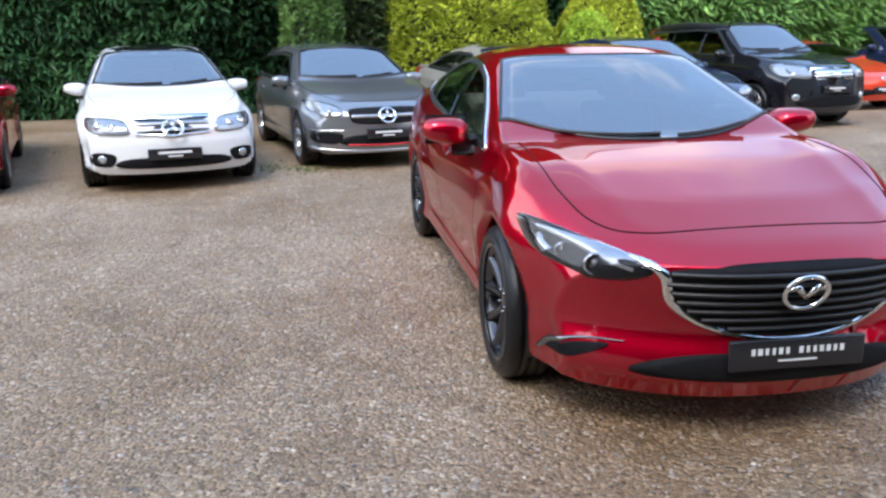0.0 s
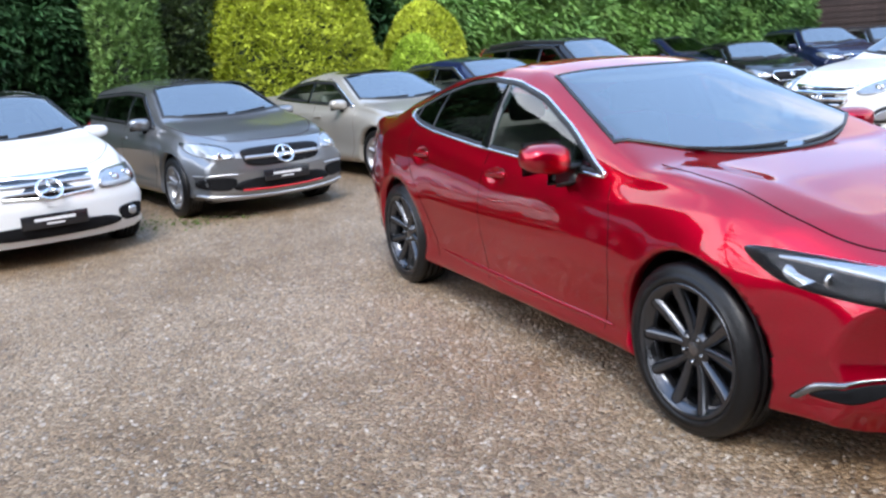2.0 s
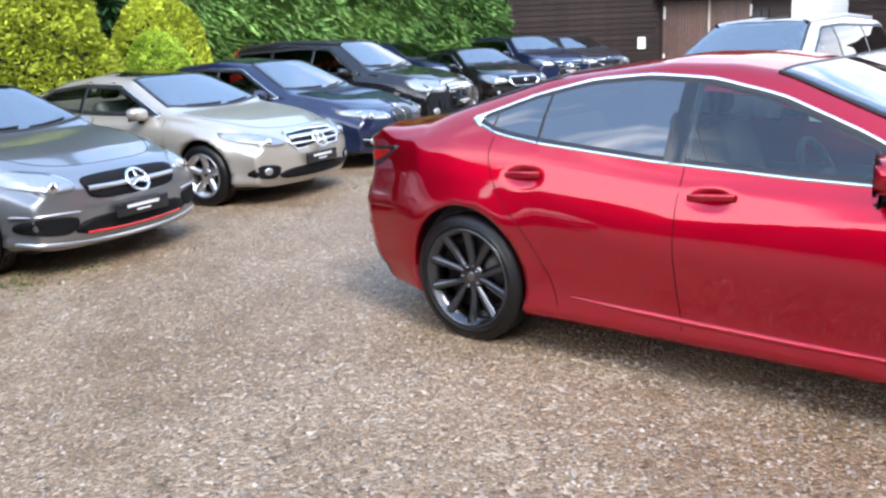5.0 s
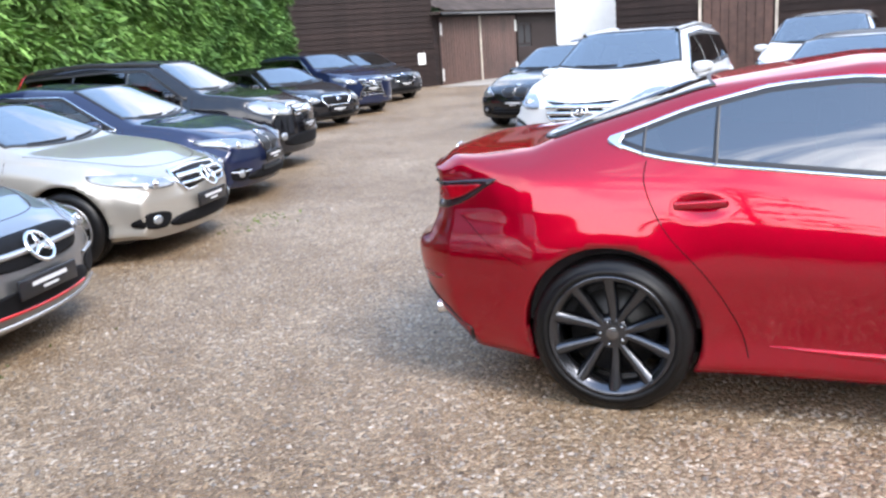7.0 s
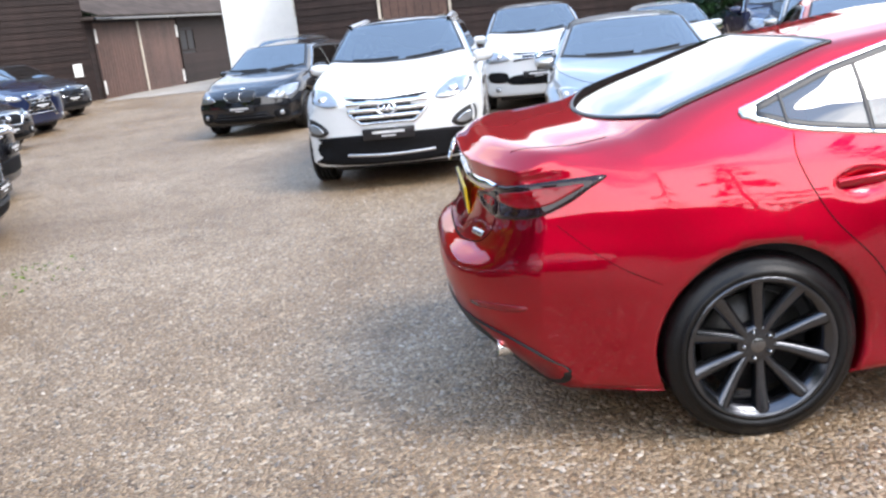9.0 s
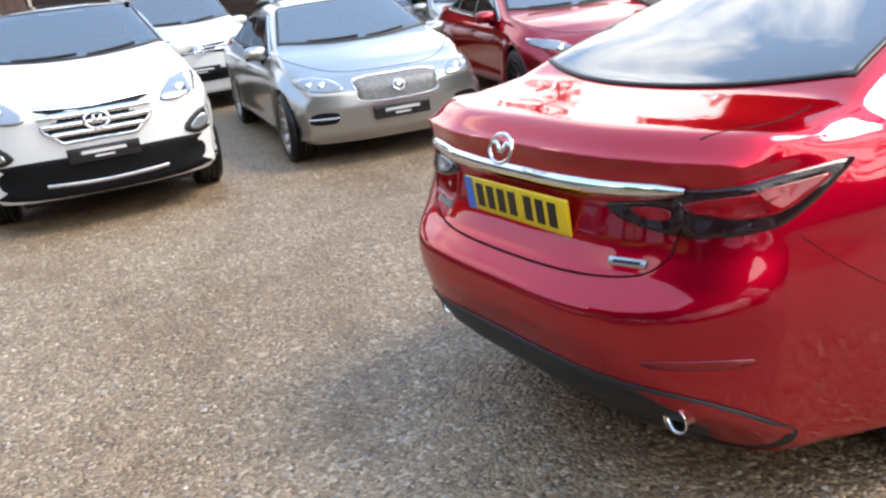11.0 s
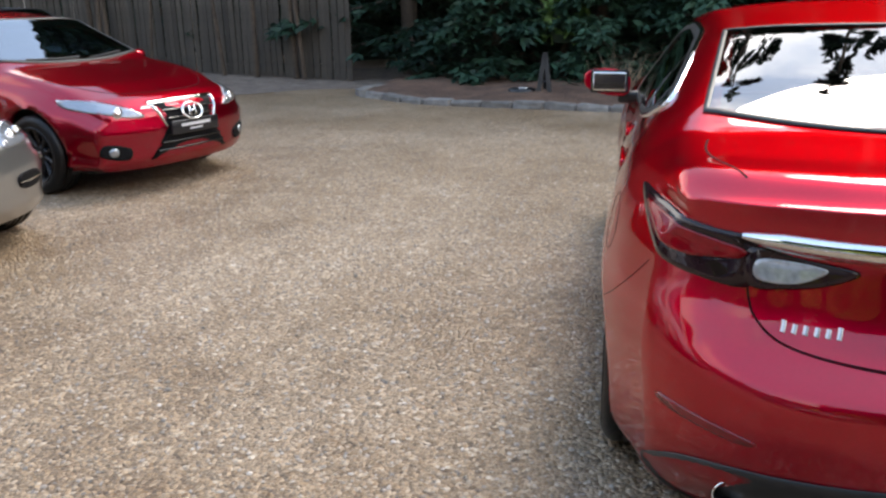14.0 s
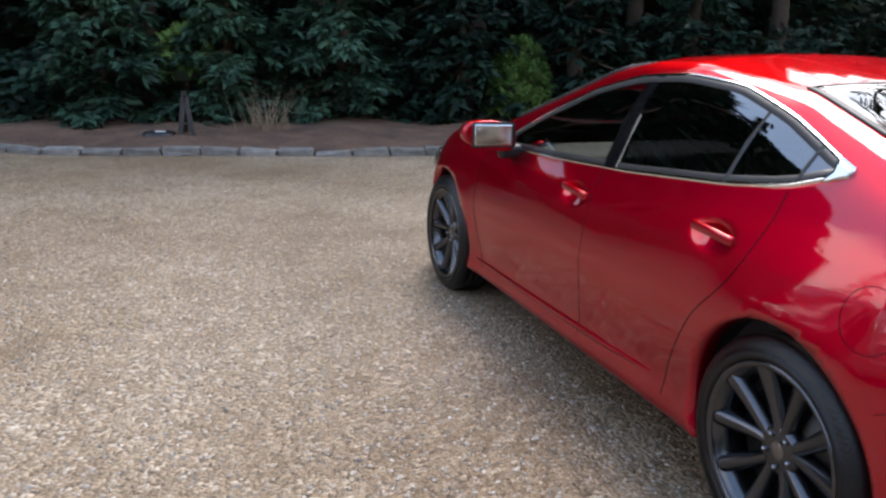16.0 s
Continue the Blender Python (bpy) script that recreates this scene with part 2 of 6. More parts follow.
class Shell:
    """The skin of a car, its nose to -y: lofted sections, drawn-in ends, and the parts laid on it."""

    def __init__(self, s):
        self.s = s
        self.top, self.belt = line(s["top"], 0.09), line(s["belt"], 0.12)
        self.w, self.rw = line(s["plan"], 0.14), line(s["rail"], 0.12)
        self.nose, self.tail = line(s["nose"], 0.055 if s.get("hero") else 0.03, 400), line(s["tail"], 0.03, 400)
        self.tail2 = line(s.get("tail_side", s["tail"]), 0.05, 400)
        yf, yr, W = s["yf"], s["yr"], s["W"]
        ny, per = s.get("ny", 90), s.get("per", 4)
        t = np.linspace(0, 1, ny)
        ys = yf + (yr - yf) * (0.45 * (0.5 - 0.5 * np.cos(math.pi * t)) + 0.55 * t)
        rings = []
        for y in ys:
            tz = float(self.top(y))
            b = min(float(self.belt(y)), tz - 0.035)
            w, rw = float(self.w(y)), float(self.rw(y))
            zb = s.get("sill", 0.19)
            h = b - zb
            bw = w - s.get("tumble", 0.075)
            rw = min(rw, bw - 0.02)
            pts = [(0, zb), (w - 0.16, zb), (w - 0.05, zb + 0.03), (w - 0.012, zb + 0.12 * h), (w - 0.022, zb + 0.30 * h), (w - 0.008, zb + 0.52 * h),
                   (w, zb + 0.72 * h), (w - 0.016, zb + 0.88 * h), (bw, b), ((bw + rw) / 2 + 0.012, b + (tz - b) * 0.48), (rw, b + (tz - b) * 0.86), (rw * 0.78, b + (tz - b) * 0.95), (rw * 0.4, b + (tz - b) * 0.99), (0, tz)]
            if s.get("hero"):
                ease = float(np.interp(y, (-2.385, -1.7, -0.9, 1.2, 1.9, 2.49), (0.35, 0.6, 1.0, 1.0, 0.7, 0.35)))
                pts[2:9] = [(w - 0.075, zb + 0.010), (w - 0.020 - 0.012 * ease, zb + 0.05 * h), (w - 0.016 - 0.020 * ease, zb + 0.20 * h), (w - 0.010 - 0.004 * ease, zb + 0.40 * h),
                            (w, zb + 0.57 * h), (w - 0.012 - 0.006 * ease, zb + 0.76 * h), (w - 0.034 - 0.014 * ease, zb + 0.90 * h), (bw, b)]
            rings.append(spline(pts, per))
        K = 64 if s.get("hero") else 28
        bm = bmesh.new()
        grid = []
        for y, ring in zip(ys, rings):
            full = [(x, z) for x, z in ring] + [(-x, z) for x, z in ring[-2:0:-1]]
            grid.append([bm.verts.new(self.place(x, y, z)) for x, z in full])
        n = len(grid[0])
        for i in range(ny - 1):
            for k in range(n):
                k2 = (k + 1) % n
                bm.faces.new((grid[i][k], grid[i + 1][k], grid[i + 1][k2], grid[i][k2]))
        for i, y in ((0, yf), (ny - 1, yr)):
            rows = [[bm.verts.new(self.place(x * (1 - 2 * u / K), y, z)) for u in range(K + 1)] for x, z in rings[i] if x > 1e-4 or z > 1]
            for a, b in zip(rows, rows[1:]):
                for u in range(K):
                    bm.faces.new((a[u], a[u + 1], b[u + 1], b[u]))
        bmesh.ops.remove_doubles(bm, verts=bm.verts, dist=0.0008)
        bmesh.ops.dissolve_degenerate(bm, edges=bm.edges, dist=0.0005)
        bmesh.ops.recalc_face_normals(bm, faces=bm.faces)
        self.bm = bm
        from_bm = bmesh.new()
        me = bpy.data.meshes.new("skin")
        bm.to_mesh(me)
        from_bm.from_mesh(me)
        self.tree = BVHTree.FromBMesh(from_bm)
        from_bm.free()
        bpy.data.meshes.remove(me)

    def place(self, x, y, z):
        s = self.s
        a = min(abs(x) / s["W"], 1.06)
        f = float(sstep(1 - (y - s["yf"]) / s.get("df", 0.95)))
        r = float(sstep(1 - (s["yr"] - y) / s.get("dr", 0.95)))
        y = y + f * (s["bow_f"] * a ** 2.4 + float(self.nose(z))) - r * (s["bow_r"] * a ** s.get("bow_pow", 2.6) + (lambda m: float(self.tail(z)) * (1 - m) + float(self.tail2(z)) * m)(float(sstep((a - 0.5) / 0.35))))
        ra = s["ra"]
        if s.get("hero"):
            # creases: front wing into the door, rear haunch, and the two ridges of the bonnet
            if abs(x) > 0.5 and 0.45 < z < 1.02:
                for ln, amp in ((FRONT_CREASE, 0.011), (REAR_CREASE, 0.003)):
                    k = float(np.interp(y, ln[0], ln[2])) * amp
                    d = z - float(np.interp(y, ln[0], ln[1]))
                    x += math.copysign(k * math.exp(-abs(d) / (0.05 if d > 0 else 0.09)), x)
            if y < -0.95 and z > 0.74:
                fade = float(sstep((z - 0.74) / 0.08)) * float(sstep((y + 2.36) / 0.3)) * float(sstep((-0.95 - y) / 0.3))
                d = abs(x) - float(np.interp(y, (-2.3, -1.1), (0.47, 0.64)))
                z += fade * 0.013 * math.exp(-(math.sqrt(d * d + 0.0009) - 0.03) / (0.06 if d < 0 else 0.11))
                z += fade * 0.016 * math.exp(-((abs(x) - 0.80) / 0.07) ** 2)
            for hy, hz in s["handles"]:
                if abs(x) > 0.6:
                    q = ((y - hy) / 0.082) ** 2 + ((z - hz + 0.004) / 0.040) ** 2
                    x -= math.copysign(0.019 * math.exp(-q * q), x)
        for yw in (s["wf"], s["wr"]):
            d = math.hypot(y - yw, z - s["r"])
            if abs(x) > 0.5 and z < 1.0:
                x += math.copysign((0.011 if s.get("hero") else 0.022) * math.exp(-((d - ra) / (0.11 if s.get("hero") else 0.07)) ** 2), x)
        return (x, y, z)

    def hit(self, a, b, axis):
        """The skin at (a, b) seen along an axis: 'f' and 'b' from the front and back (x, z), 'l' and 'r' from the sides (y, z), 't' from above (x, y)."""
        if axis in ("wl", "wr"):
            # round the rear corner: a is the angle from straight back, b the height
            sx = 1 if axis == "wl" else -1
            u = Vector((sx * math.sin(a), math.cos(a), 0))
            loc, nor, _, _ = self.tree.ray_cast(Vector((sx * 0.5, 1.9, b)) + u * 3, -u)
            return loc, (nor if nor.dot(u) > 0 else -nor)
        o, d = {"f": ((a, -6, b), (0, 1, 0)), "b": ((a, 6, b), (0, -1, 0)), "l": ((4, a, b), (-1, 0, 0)), "r": ((-4, a, b), (1, 0, 0)), "t": ((a, b, 5), (0, 0, -1))}[axis]
        loc, nor, _, _ = self.tree.ray_cast(Vector(o), Vector(d))
        if loc is None:
            plane = {"f": (a, self.s["yf"] + 0.3, b), "b": (a, self.s["yr"] - 0.3, b), "l": (0.9, a, b), "r": (-0.9, a, b), "t": (a, b, 1)}[axis]
            loc, nor, _, _ = self.tree.find_nearest(Vector(plane))
        if nor.dot(Vector(d)) > 0:
            nor = -nor
        return loc, nor

    def cut(self, poly, axis):
        """Takes the skin away inside a polygon drawn in that view."""
        fs = list(self.bm.faces)
        c = np.array([f.calc_center_median() for f in fs])
        nr = np.array([f.normal for f in fs])
        if axis == "t":
            m = inside(poly, c[:, 0], c[:, 1]) & (nr[:, 2] > 0.2)
        else:
            sgn = 1 if axis == "l" else -1
            m = inside(poly, c[:, 1], c[:, 2]) & (c[:, 0] * sgn > 0.2)
        bmesh.ops.delete(self.bm, geom=[f for f, k in zip(fs, m) if k], context="FACES")

    def arches(self):
        s, bm = self.s, self.bm
        for yw in (s["wf"], s["wr"]):
            ra, zc = s["ra"], s["r"] + s.get("arch_up", 0.01)
            kill = [f for f in bm.faces if abs((c := f.calc_center_median()).x) > 0.52 and math.hypot(c.y - yw, c.z - zc) < ra]
            bmesh.ops.delete(bm, geom=kill, context="FACES")
            rim = [e for e in bm.edges if e.is_boundary and all(abs(v.co.x) > 0.56 and abs(math.hypot(v.co.y - yw, v.co.z - zc) - ra) < 0.07 for v in e.verts)]
            for v in {v for e in rim for v in e.verts}:
                d = Vector((0, v.co.y - yw, v.co.z - zc))
                k = ra / max(d.length, 0.01)
                v.co.y, v.co.z = yw + d.y * k, zc + d.z * k
            ext = bmesh.ops.extrude_edge_only(bm, edges=rim)
            for v in (g for g in ext["geom"] if isinstance(g, bmesh.types.BMVert)):
                v.co.x -= math.copysign(0.07, v.co.x)

    def patch(self, name, outline, axis, material, parent, off=0.004, rings=5, skirt=0.012, label="", bulge=0.0, nudge=(0, 0, 0)):
        """A solid plate that follows the skin inside an outline."""
        p = np.array(outline, float)
        c = (p.min(0) + p.max(0)) / 2
        n = len(p)
        verts, faces = [], []
        levels = [(1.0, -skirt)] + [(s, off + bulge * (1 - s * s)) for s in np.linspace(1, 0.06, rings)]
        for s, o in levels:
            for q in p:
                a, b = c + (q - c) * s
                loc, nor = self.hit(a, b, axis)
                verts.append(loc + nor * o + Vector(nudge))
        for k in range(len(levels) - 1):
            for i in range(n):
                j = (i + 1) % n
                faces.append((k * n + i, k * n + j, (k + 1) * n + j, (k + 1) * n + i))
        faces.append(tuple((len(levels) - 1) * n + i for i in range(n)))
        bm = bmesh.new()
        me = raw(name, verts, faces)
        bm.from_mesh(me)
        bpy.data.meshes.remove(me)
        bmesh.ops.recalc_face_normals(bm, faces=bm.faces)
        return link(name, bm, material, parent, label)

    def ribbon(self, name, pts, axis, width, material, parent, high=0.006, closed=False, label="", low=-0.006):
        """A raised strip along a line drawn on the skin."""
        p = np.array(pts, float)
        n = len(p)
        t = np.roll(p, -1, 0) - np.roll(p, 1, 0)
        if not closed:
            t[0], t[-1] = p[1] - p[0], p[-1] - p[-2]
        nn = np.stack([-t[:, 1], t[:, 0]], 1)
        nn /= np.linalg.norm(nn, axis=1)[:, None] + 1e-9
        ws = np.broadcast_to(np.interp(np.linspace(0, 1, n), np.linspace(0, 1, len(np.atleast_1d(width))), np.atleast_1d(width)), (n,))
        verts, faces = [], []
        for q, d, w in zip(p, nn, ws):
            for k, o in ((-0.5, low), (-0.36, high), (0.36, high), (0.5, low)):
                a, b = q + d * w * k
                loc, nor = self.hit(a, b, axis)
                verts.append(loc + nor * o)
        for i in range(n if closed else n - 1):
            j = (i + 1) % n
            for k in range(3):
                faces.append((i * 4 + k, j * 4 + k, j * 4 + k + 1, i * 4 + k + 1))
        return link(name, raw(name, verts, faces), material, parent, label)


WHEELS = {}


def wheel_meshes(r, width, rim_r, style, metal):
    key = (r, width, rim_r, style, metal.name)
    if key in WHEELS:
        return WHEELS[key]
    h = width / 2
    # the tread is grooved, the wall bulges and carries a rib
    tyre = lathe([(rim_r - 0.005, -h * 0.8), (rim_r + 0.02, -h), (r - 0.03, -h * 1.02), (r - 0.008, -h * 0.86), (r, -h * 0.7), (r, -h * 0.42), (r - 0.007, -h * 0.40), (r - 0.007, -h * 0.34), (r, -h * 0.32),
                  (r, -0.012), (r - 0.007, -0.010), (r - 0.007, 0.010), (r, 0.012), (r, h * 0.32), (r - 0.007, h * 0.34), (r - 0.007, h * 0.40), (r, h * 0.42), (r, h * 0.7), (r - 0.008, h * 0.86),
                  (r - 0.03, h * 1.0), (r - 0.05, h * 1.05), (rim_r + 0.03, h * 1.06), (rim_r + 0.012, h * 1.0), (rim_r, h * 0.9), (rim_r - 0.005, h * 0.8)], 56)
    me_t = bpy.data.meshes.new("tyre")
    tyre.to_mesh(me_t)
    tyre.free()
    bm = lathe([(rim_r - 0.002, -h * 0.8), (rim_r - 0.03, -h * 0.7), (rim_r - 0.04, h * 0.55), (rim_r - 0.022, h * 0.78), (rim_r + 0.004, h * 0.90), (rim_r + 0.006, h * 0.98), (rim_r - 0.006, h * 1.0), (rim_r - 0.016, h * 0.92)], 56)
    hub = lathe([(0.0, h * 0.55), (0.062, h * 0.55), (0.075, h * 0.50), (0.082, h * 0.2), (0.082, -h * 0.3)], 30)
    spokes, twin, tip, root = style
    single = []
    pairs = ((-twin, -1), (twin, 1)) if twin else ((0, 0),)
    for k in range(spokes):
        base = 2 * math.pi * k / spokes + math.pi / 2
        for off, sg in pairs:
            tgt = bmesh.new()
            rows = []
            for q in range(7):
                f = q / 6
                rad = 0.055 + (rim_r - 0.015 - 0.055) * f
                ang = base + off * (0.64 + 0.42 * f + 0.10 * math.sin(math.pi * f)) if twin else base
                wd = root + (tip - root) * f
                xx = h * (0.52 + 0.30 * f ** 2 + 0.02 * math.sin(3 * f))
                cy, cz = rad * math.cos(ang), rad * math.sin(ang)
                ty, tz = -math.sin(ang), math.cos(ang)
                rows.append([tgt.verts.new((xx + dx, cy + ty * wd * e, cz + tz * wd * e)) for e, dx in ((-0.5, -0.035), (-0.42, -0.004), (-0.15, 0.004), (0.15, 0.004), (0.42, -0.004), (0.5, -0.035))])
            for a, b in zip(rows, rows[1:]):
                for j in range(5):
                    tgt.faces.new((a[j], b[j], b[j + 1], a[j + 1]))
            bmesh.ops.recalc_face_normals(tgt, faces=tgt.faces)
            me_s = bpy.data.meshes.new("spoke")
            tgt.to_mesh(me_s)
            tgt.free()
            single.append(me_s)
    me_h = bpy.data.meshes.new("hub")
    hub.to_mesh(me_h)
    hub.free()
    bm.from_mesh(me_h)
    bpy.data.meshes.remove(me_h)
    bmesh.ops.recalc_face_normals(bm, faces=bm.faces)
    me_r = bpy.data.meshes.new("wheel")
    bm.to_mesh(me_r)
    bm.free()
    disc = lathe([(0.0, -0.01), (rim_r - 0.075, -0.01), (rim_r - 0.075, 0.012), (0.0, 0.012)], 40)
    me_d = bpy.data.meshes.new("brake_disc")
    disc.to_mesh(me_d)
    disc.free()
    nuts = bmesh.new()
    bmesh.ops.create_cone(nuts, cap_ends=True, segments=8, radius1=0.010, radius2=0.008, depth=0.02)
    me_n = bpy.data.meshes.new("wheel_nut")
    nuts.to_mesh(me_n)
    nuts.free()
    cap = lathe([(0.0, h * 0.585), (0.020, h * 0.58), (0.027, h * 0.555)], 20)
    me_c = bpy.data.meshes.new("hub_cap")
    cap.to_mesh(me_c)
    cap.free()
    WHEELS[key] = (me_r, me_t, me_d, me_n, me_c, single)
    return WHEELS[key]


def add_wheels(car, s):
    me_r, me_t, me_d, me_n, me_c, single = wheel_meshes(s["r"], s.get("tyre_w", 0.225), s["rim"], s["spokes"], s["alloy"])
    for y in (s["wf"], s["wr"]):
        for sx in (-1, 1):
            w = link("wheel", me_r, s["alloy"], car)
            spin = s.get("spin", {}).get((y == s["wr"], sx), 0)
            w.matrix_basis = pose(sx * s["track"], y, s["r"] - (0.010 if s.get("hero") else 0.004), spin, 0, 180 if sx < 0 else 0)
            link("tyre", me_t, RUBBER, w)
            link("brake_disc", me_d, BRAKE, w)
            for me_s in single:
                link("spoke", me_s, s["alloy"], w)
            if s.get("hero"):
                for k in range(5):
                    a = 2 * math.pi * (k + 0.5) / 5 + math.pi / 2
                    link("wheel_nut", me_n, DARKCHROME, w).matrix_basis = pose(s["tyre_w"] * 0.275, 0.052 * math.cos(a), 0.052 * math.sin(a), 0, 90, 0)
            link("hub_cap", me_c, DARKCHROME if s.get("hero") else CHROME, w)
    # black inner arches
    for y in (s["wf"], s["wr"]):
        for sx in (-1, 1):
            bm = bmesh.new()
            rows = []
            for k in range(25):
                a = math.radians(-25 + 230 * k / 24)
                ra = s["ra"] + 0.004
                rows.append([bm.verts.new((sx * x, y + ra * math.cos(a), s["r"] + 0.01 + ra * math.sin(a))) for x in (0.45, 0.84)])
            for a, b in zip(rows, rows[1:]):
                bm.faces.new((a[0], b[0], b[1], a[1]))
            bm.faces.new([r[0] for r in rows])
            link("wheel_arch_liner", bm, PLASTIC, car)


def mirror_arms(car, sh, s, material):
    """Door mirrors: shell, glass and foot."""
    y, z, x = s["mirror"]
    for sx in (-1, 1):
        bm = bmesh.new()
        bmesh.ops.create_uvsphere(bm, u_segments=20, v_segments=12, radius=1)
        for v in bm.verts:
            px, py, pz = v.co
            px, py, pz = (math.copysign(abs(q) ** 0.72, q) for q in (px, py, pz))
            taper = 1 - 0.25 * (px * 0.5 + 0.5)
            py = min(py, 0.32)
            v.co = (sx * (x + px * 0.128), y + py * 0.125 * taper - 0.02 * px, z + pz * 0.080 * taper + 0.012 * px)
        bmesh.ops.recalc_face_normals(bm, faces=bm.faces)
        m = link("door_mirror", bm, material, car)
        g = block(bmesh.new(), sx * (x - 0.104), sx * (x + 0.078), y + 0.026, y + 0.042, z - 0.048, z + 0.056, 0.010)
        for v in g.verts:
            px = (abs(v.co.x) - x) / 0.128
            v.co.y = y + 0.04 * (1 - 0.25 * (px * 0.5 + 0.5)) - 0.02 * px + (0.005 if v.co.y > y + 0.034 else -0.008)
        bmesh.ops.recalc_face_normals(g, faces=g.faces)
        link("mirror_glass", g, CHROME, m)
        k = block(bmesh.new(), sx * (x - 0.116), sx * (x + 0.090), y + 0.026, y + 0.042, z - 0.058, z + 0.066, 0.012)
        for v in k.verts:
            px = (abs(v.co.x) - x) / 0.128
            v.co.y = y + 0.04 * (1 - 0.25 * (px * 0.5 + 0.5)) - 0.02 * px + (0.002 if v.co.y > y + 0.034 else -0.010)
        bmesh.ops.recalc_face_normals(k, faces=k.faces)
        link("mirror_surround", k, PLASTIC, m)
        f = block(bmesh.new(), sx * (x - 0.22), sx * (x - 0.06), y - 0.035, y + 0.03, z - 0.115, z - 0.05, 0.018)
        bmesh.ops.recalc_face_normals(f, faces=f.faces)
        link("mirror_foot", f, PLASTIC, m)


def seat(car, x, y, z, material, width=0.5, lean=18):
    bm = bmesh.new()
    block(bm, x - width / 2, x + width / 2, y - 0.28, y + 0.24, z, z + 0.16, 0.05)
    k = len(bm.verts)
    block(bm, x - width / 2, x + width / 2, -0.07, 0.07, 0.0, 0.58, 0.05)
    bm.verts.ensure_lookup_table()
    vs = [v for v in bm.verts][k:]
    bmesh.ops.transform(bm, matrix=pose(0, y + 0.24, z + 0.10, -lean), verts=vs)
    s = link("seat", bm, material, car)
    for hx in ((x,) if width < 1 else ()):
        h = block(bmesh.new(), hx - 0.12, hx + 0.12, y + 0.40, y + 0.48, z + 0.68, z + 0.84, 0.035)
        link("headrest", h, DARKCLOTH, s)
    return s


def cabin(car, sh, s, material):
    """Seats, dash, wheel, tub and roof lining."""
    w = s["W"] - 0.13
    y0, y1 = s["cowl"][0] + 0.05, s["rg_bot"][0] - 0.05
    bm = bmesh.new()
    zf, zt = 0.36, s["belt"][2][1] - 0.12
    c = [bm.verts.new(p) for p in ((-w, y0, zt), (w, y0, zt), (w, y1, zt), (-w, y1, zt), (-w, y0, zf), (w, y0, zf), (w, y1, zf), (-w, y1, zf))]
    for f in ((4, 5, 6, 7), (0, 1, 5, 4), (1, 2, 6, 5), (2, 3, 7, 6), (3, 0, 4, 7)):
        bm.faces.new([c[i] for i in f])
    link("cabin_tub", bm, DARKCLOTH, car, smooth=False)
    bm = bmesh.new()
    ya, zc = s["cowl"][0], s["cowl"][1]
    block(bm, -w, w, ya + 0.18, ya + 0.75, zc - 0.22, zc - 0.06, 0.06)
    link("dashboard", bm, DARKCLOTH, car)
    bm = bmesh.new()
    block(bm, -w, w, y1 - 0.42, y1, zt - 0.02, zt + 0.03, 0.01)
    link("parcel_shelf", bm, DARKCLOTH, car)
    ym = (s["ws_top"][0] + s["rg_top"][0]) / 2
    for x in (-0.37, 0.37):
        seat(car, x, ym - 0.35, 0.42, material)
    seat(car, 0, ym + 0.55, 0.44, material, 1.25, 24)
    # roof lining a little under the skin
    pts = spline([(-0.5, s["ws_top"][0] + 0.05), (0.5, s["ws_top"][0] + 0.05), (0.5, s["rg_top"][0] - 0.05), (-0.5, s["rg_top"][0] - 0.05)], 4, True)
    sh.patch("roof_lining", pts, "t", LEATHER if s.get("hero") else DARKCLOTH, car, off=-0.03, skirt=0.05)
    ring = bmesh.new()
    n, m_ = 28, 8
    vs = [[ring.verts.new(((0.185 + 0.015 * math.cos(b)) * math.cos(a), 0.015 * math.sin(b), (0.185 + 0.015 * math.cos(b)) * math.sin(a))) for b in np.linspace(0, 2 * math.pi, m_, False)] for a in np.linspace(0, 2 * math.pi, n, False)]
    for i in range(n):
        for j in range(m_):
            ring.faces.new((vs[i][j], vs[(i + 1) % n][j], vs[(i + 1) % n][(j + 1) % m_], vs[i][(j + 1) % m_]))
    block(ring, -0.17, 0.17, -0.01, 0.01, -0.03, 0.03, 0.008)
    bmesh.ops.transform(ring, matrix=pose(-0.37, ya + 0.92, zc - 0.10, -24), verts=ring.verts)
    link("steering_wheel", ring, DARKCLOTH, car)


def grid_glass(name, sh, rows, axis, material, parent, off=0.007, label=""):
    """A pane laid on the skin over rows of points."""
    n, m = len(rows), len(rows[0])
    verts = []
    for o in (off, off - 0.006):
        for row in rows:
            for a, b in row:
                loc, nor = sh.hit(a, b, axis)
                verts.append(loc + nor * o)
    faces = [(i * m + j, i * m + j + 1, (i + 1) * m + j + 1, (i + 1) * m + j) for i in range(n - 1) for j in range(m - 1)]
    ob = link(name, raw(name, verts[:n * m], faces), material, parent, label)
    ob.visible_shadow = False
    return ob


def screen_rows(y0, y1, w0, w1, bow0, bow1, n=22, m=35):
    """Rows for a screen seen from above: from its foot to its head."""
    rows = []
    for i in range(n):
        f = i / (n - 1)
        w, bow = w0 + (w1 - w0) * f, bow0 + (bow1 - bow0) * f
        rows.append([(w * u, y0 + (y1 - y0) * f + bow * u * u) for u in np.linspace(-1, 1, m)])
    return rows


def rim_of(rows):
    return [*rows[0], *[r[-1] for r in rows[1:-1]], *rows[-1][::-1], *[r[0] for r in rows[-2:0:-1]]]


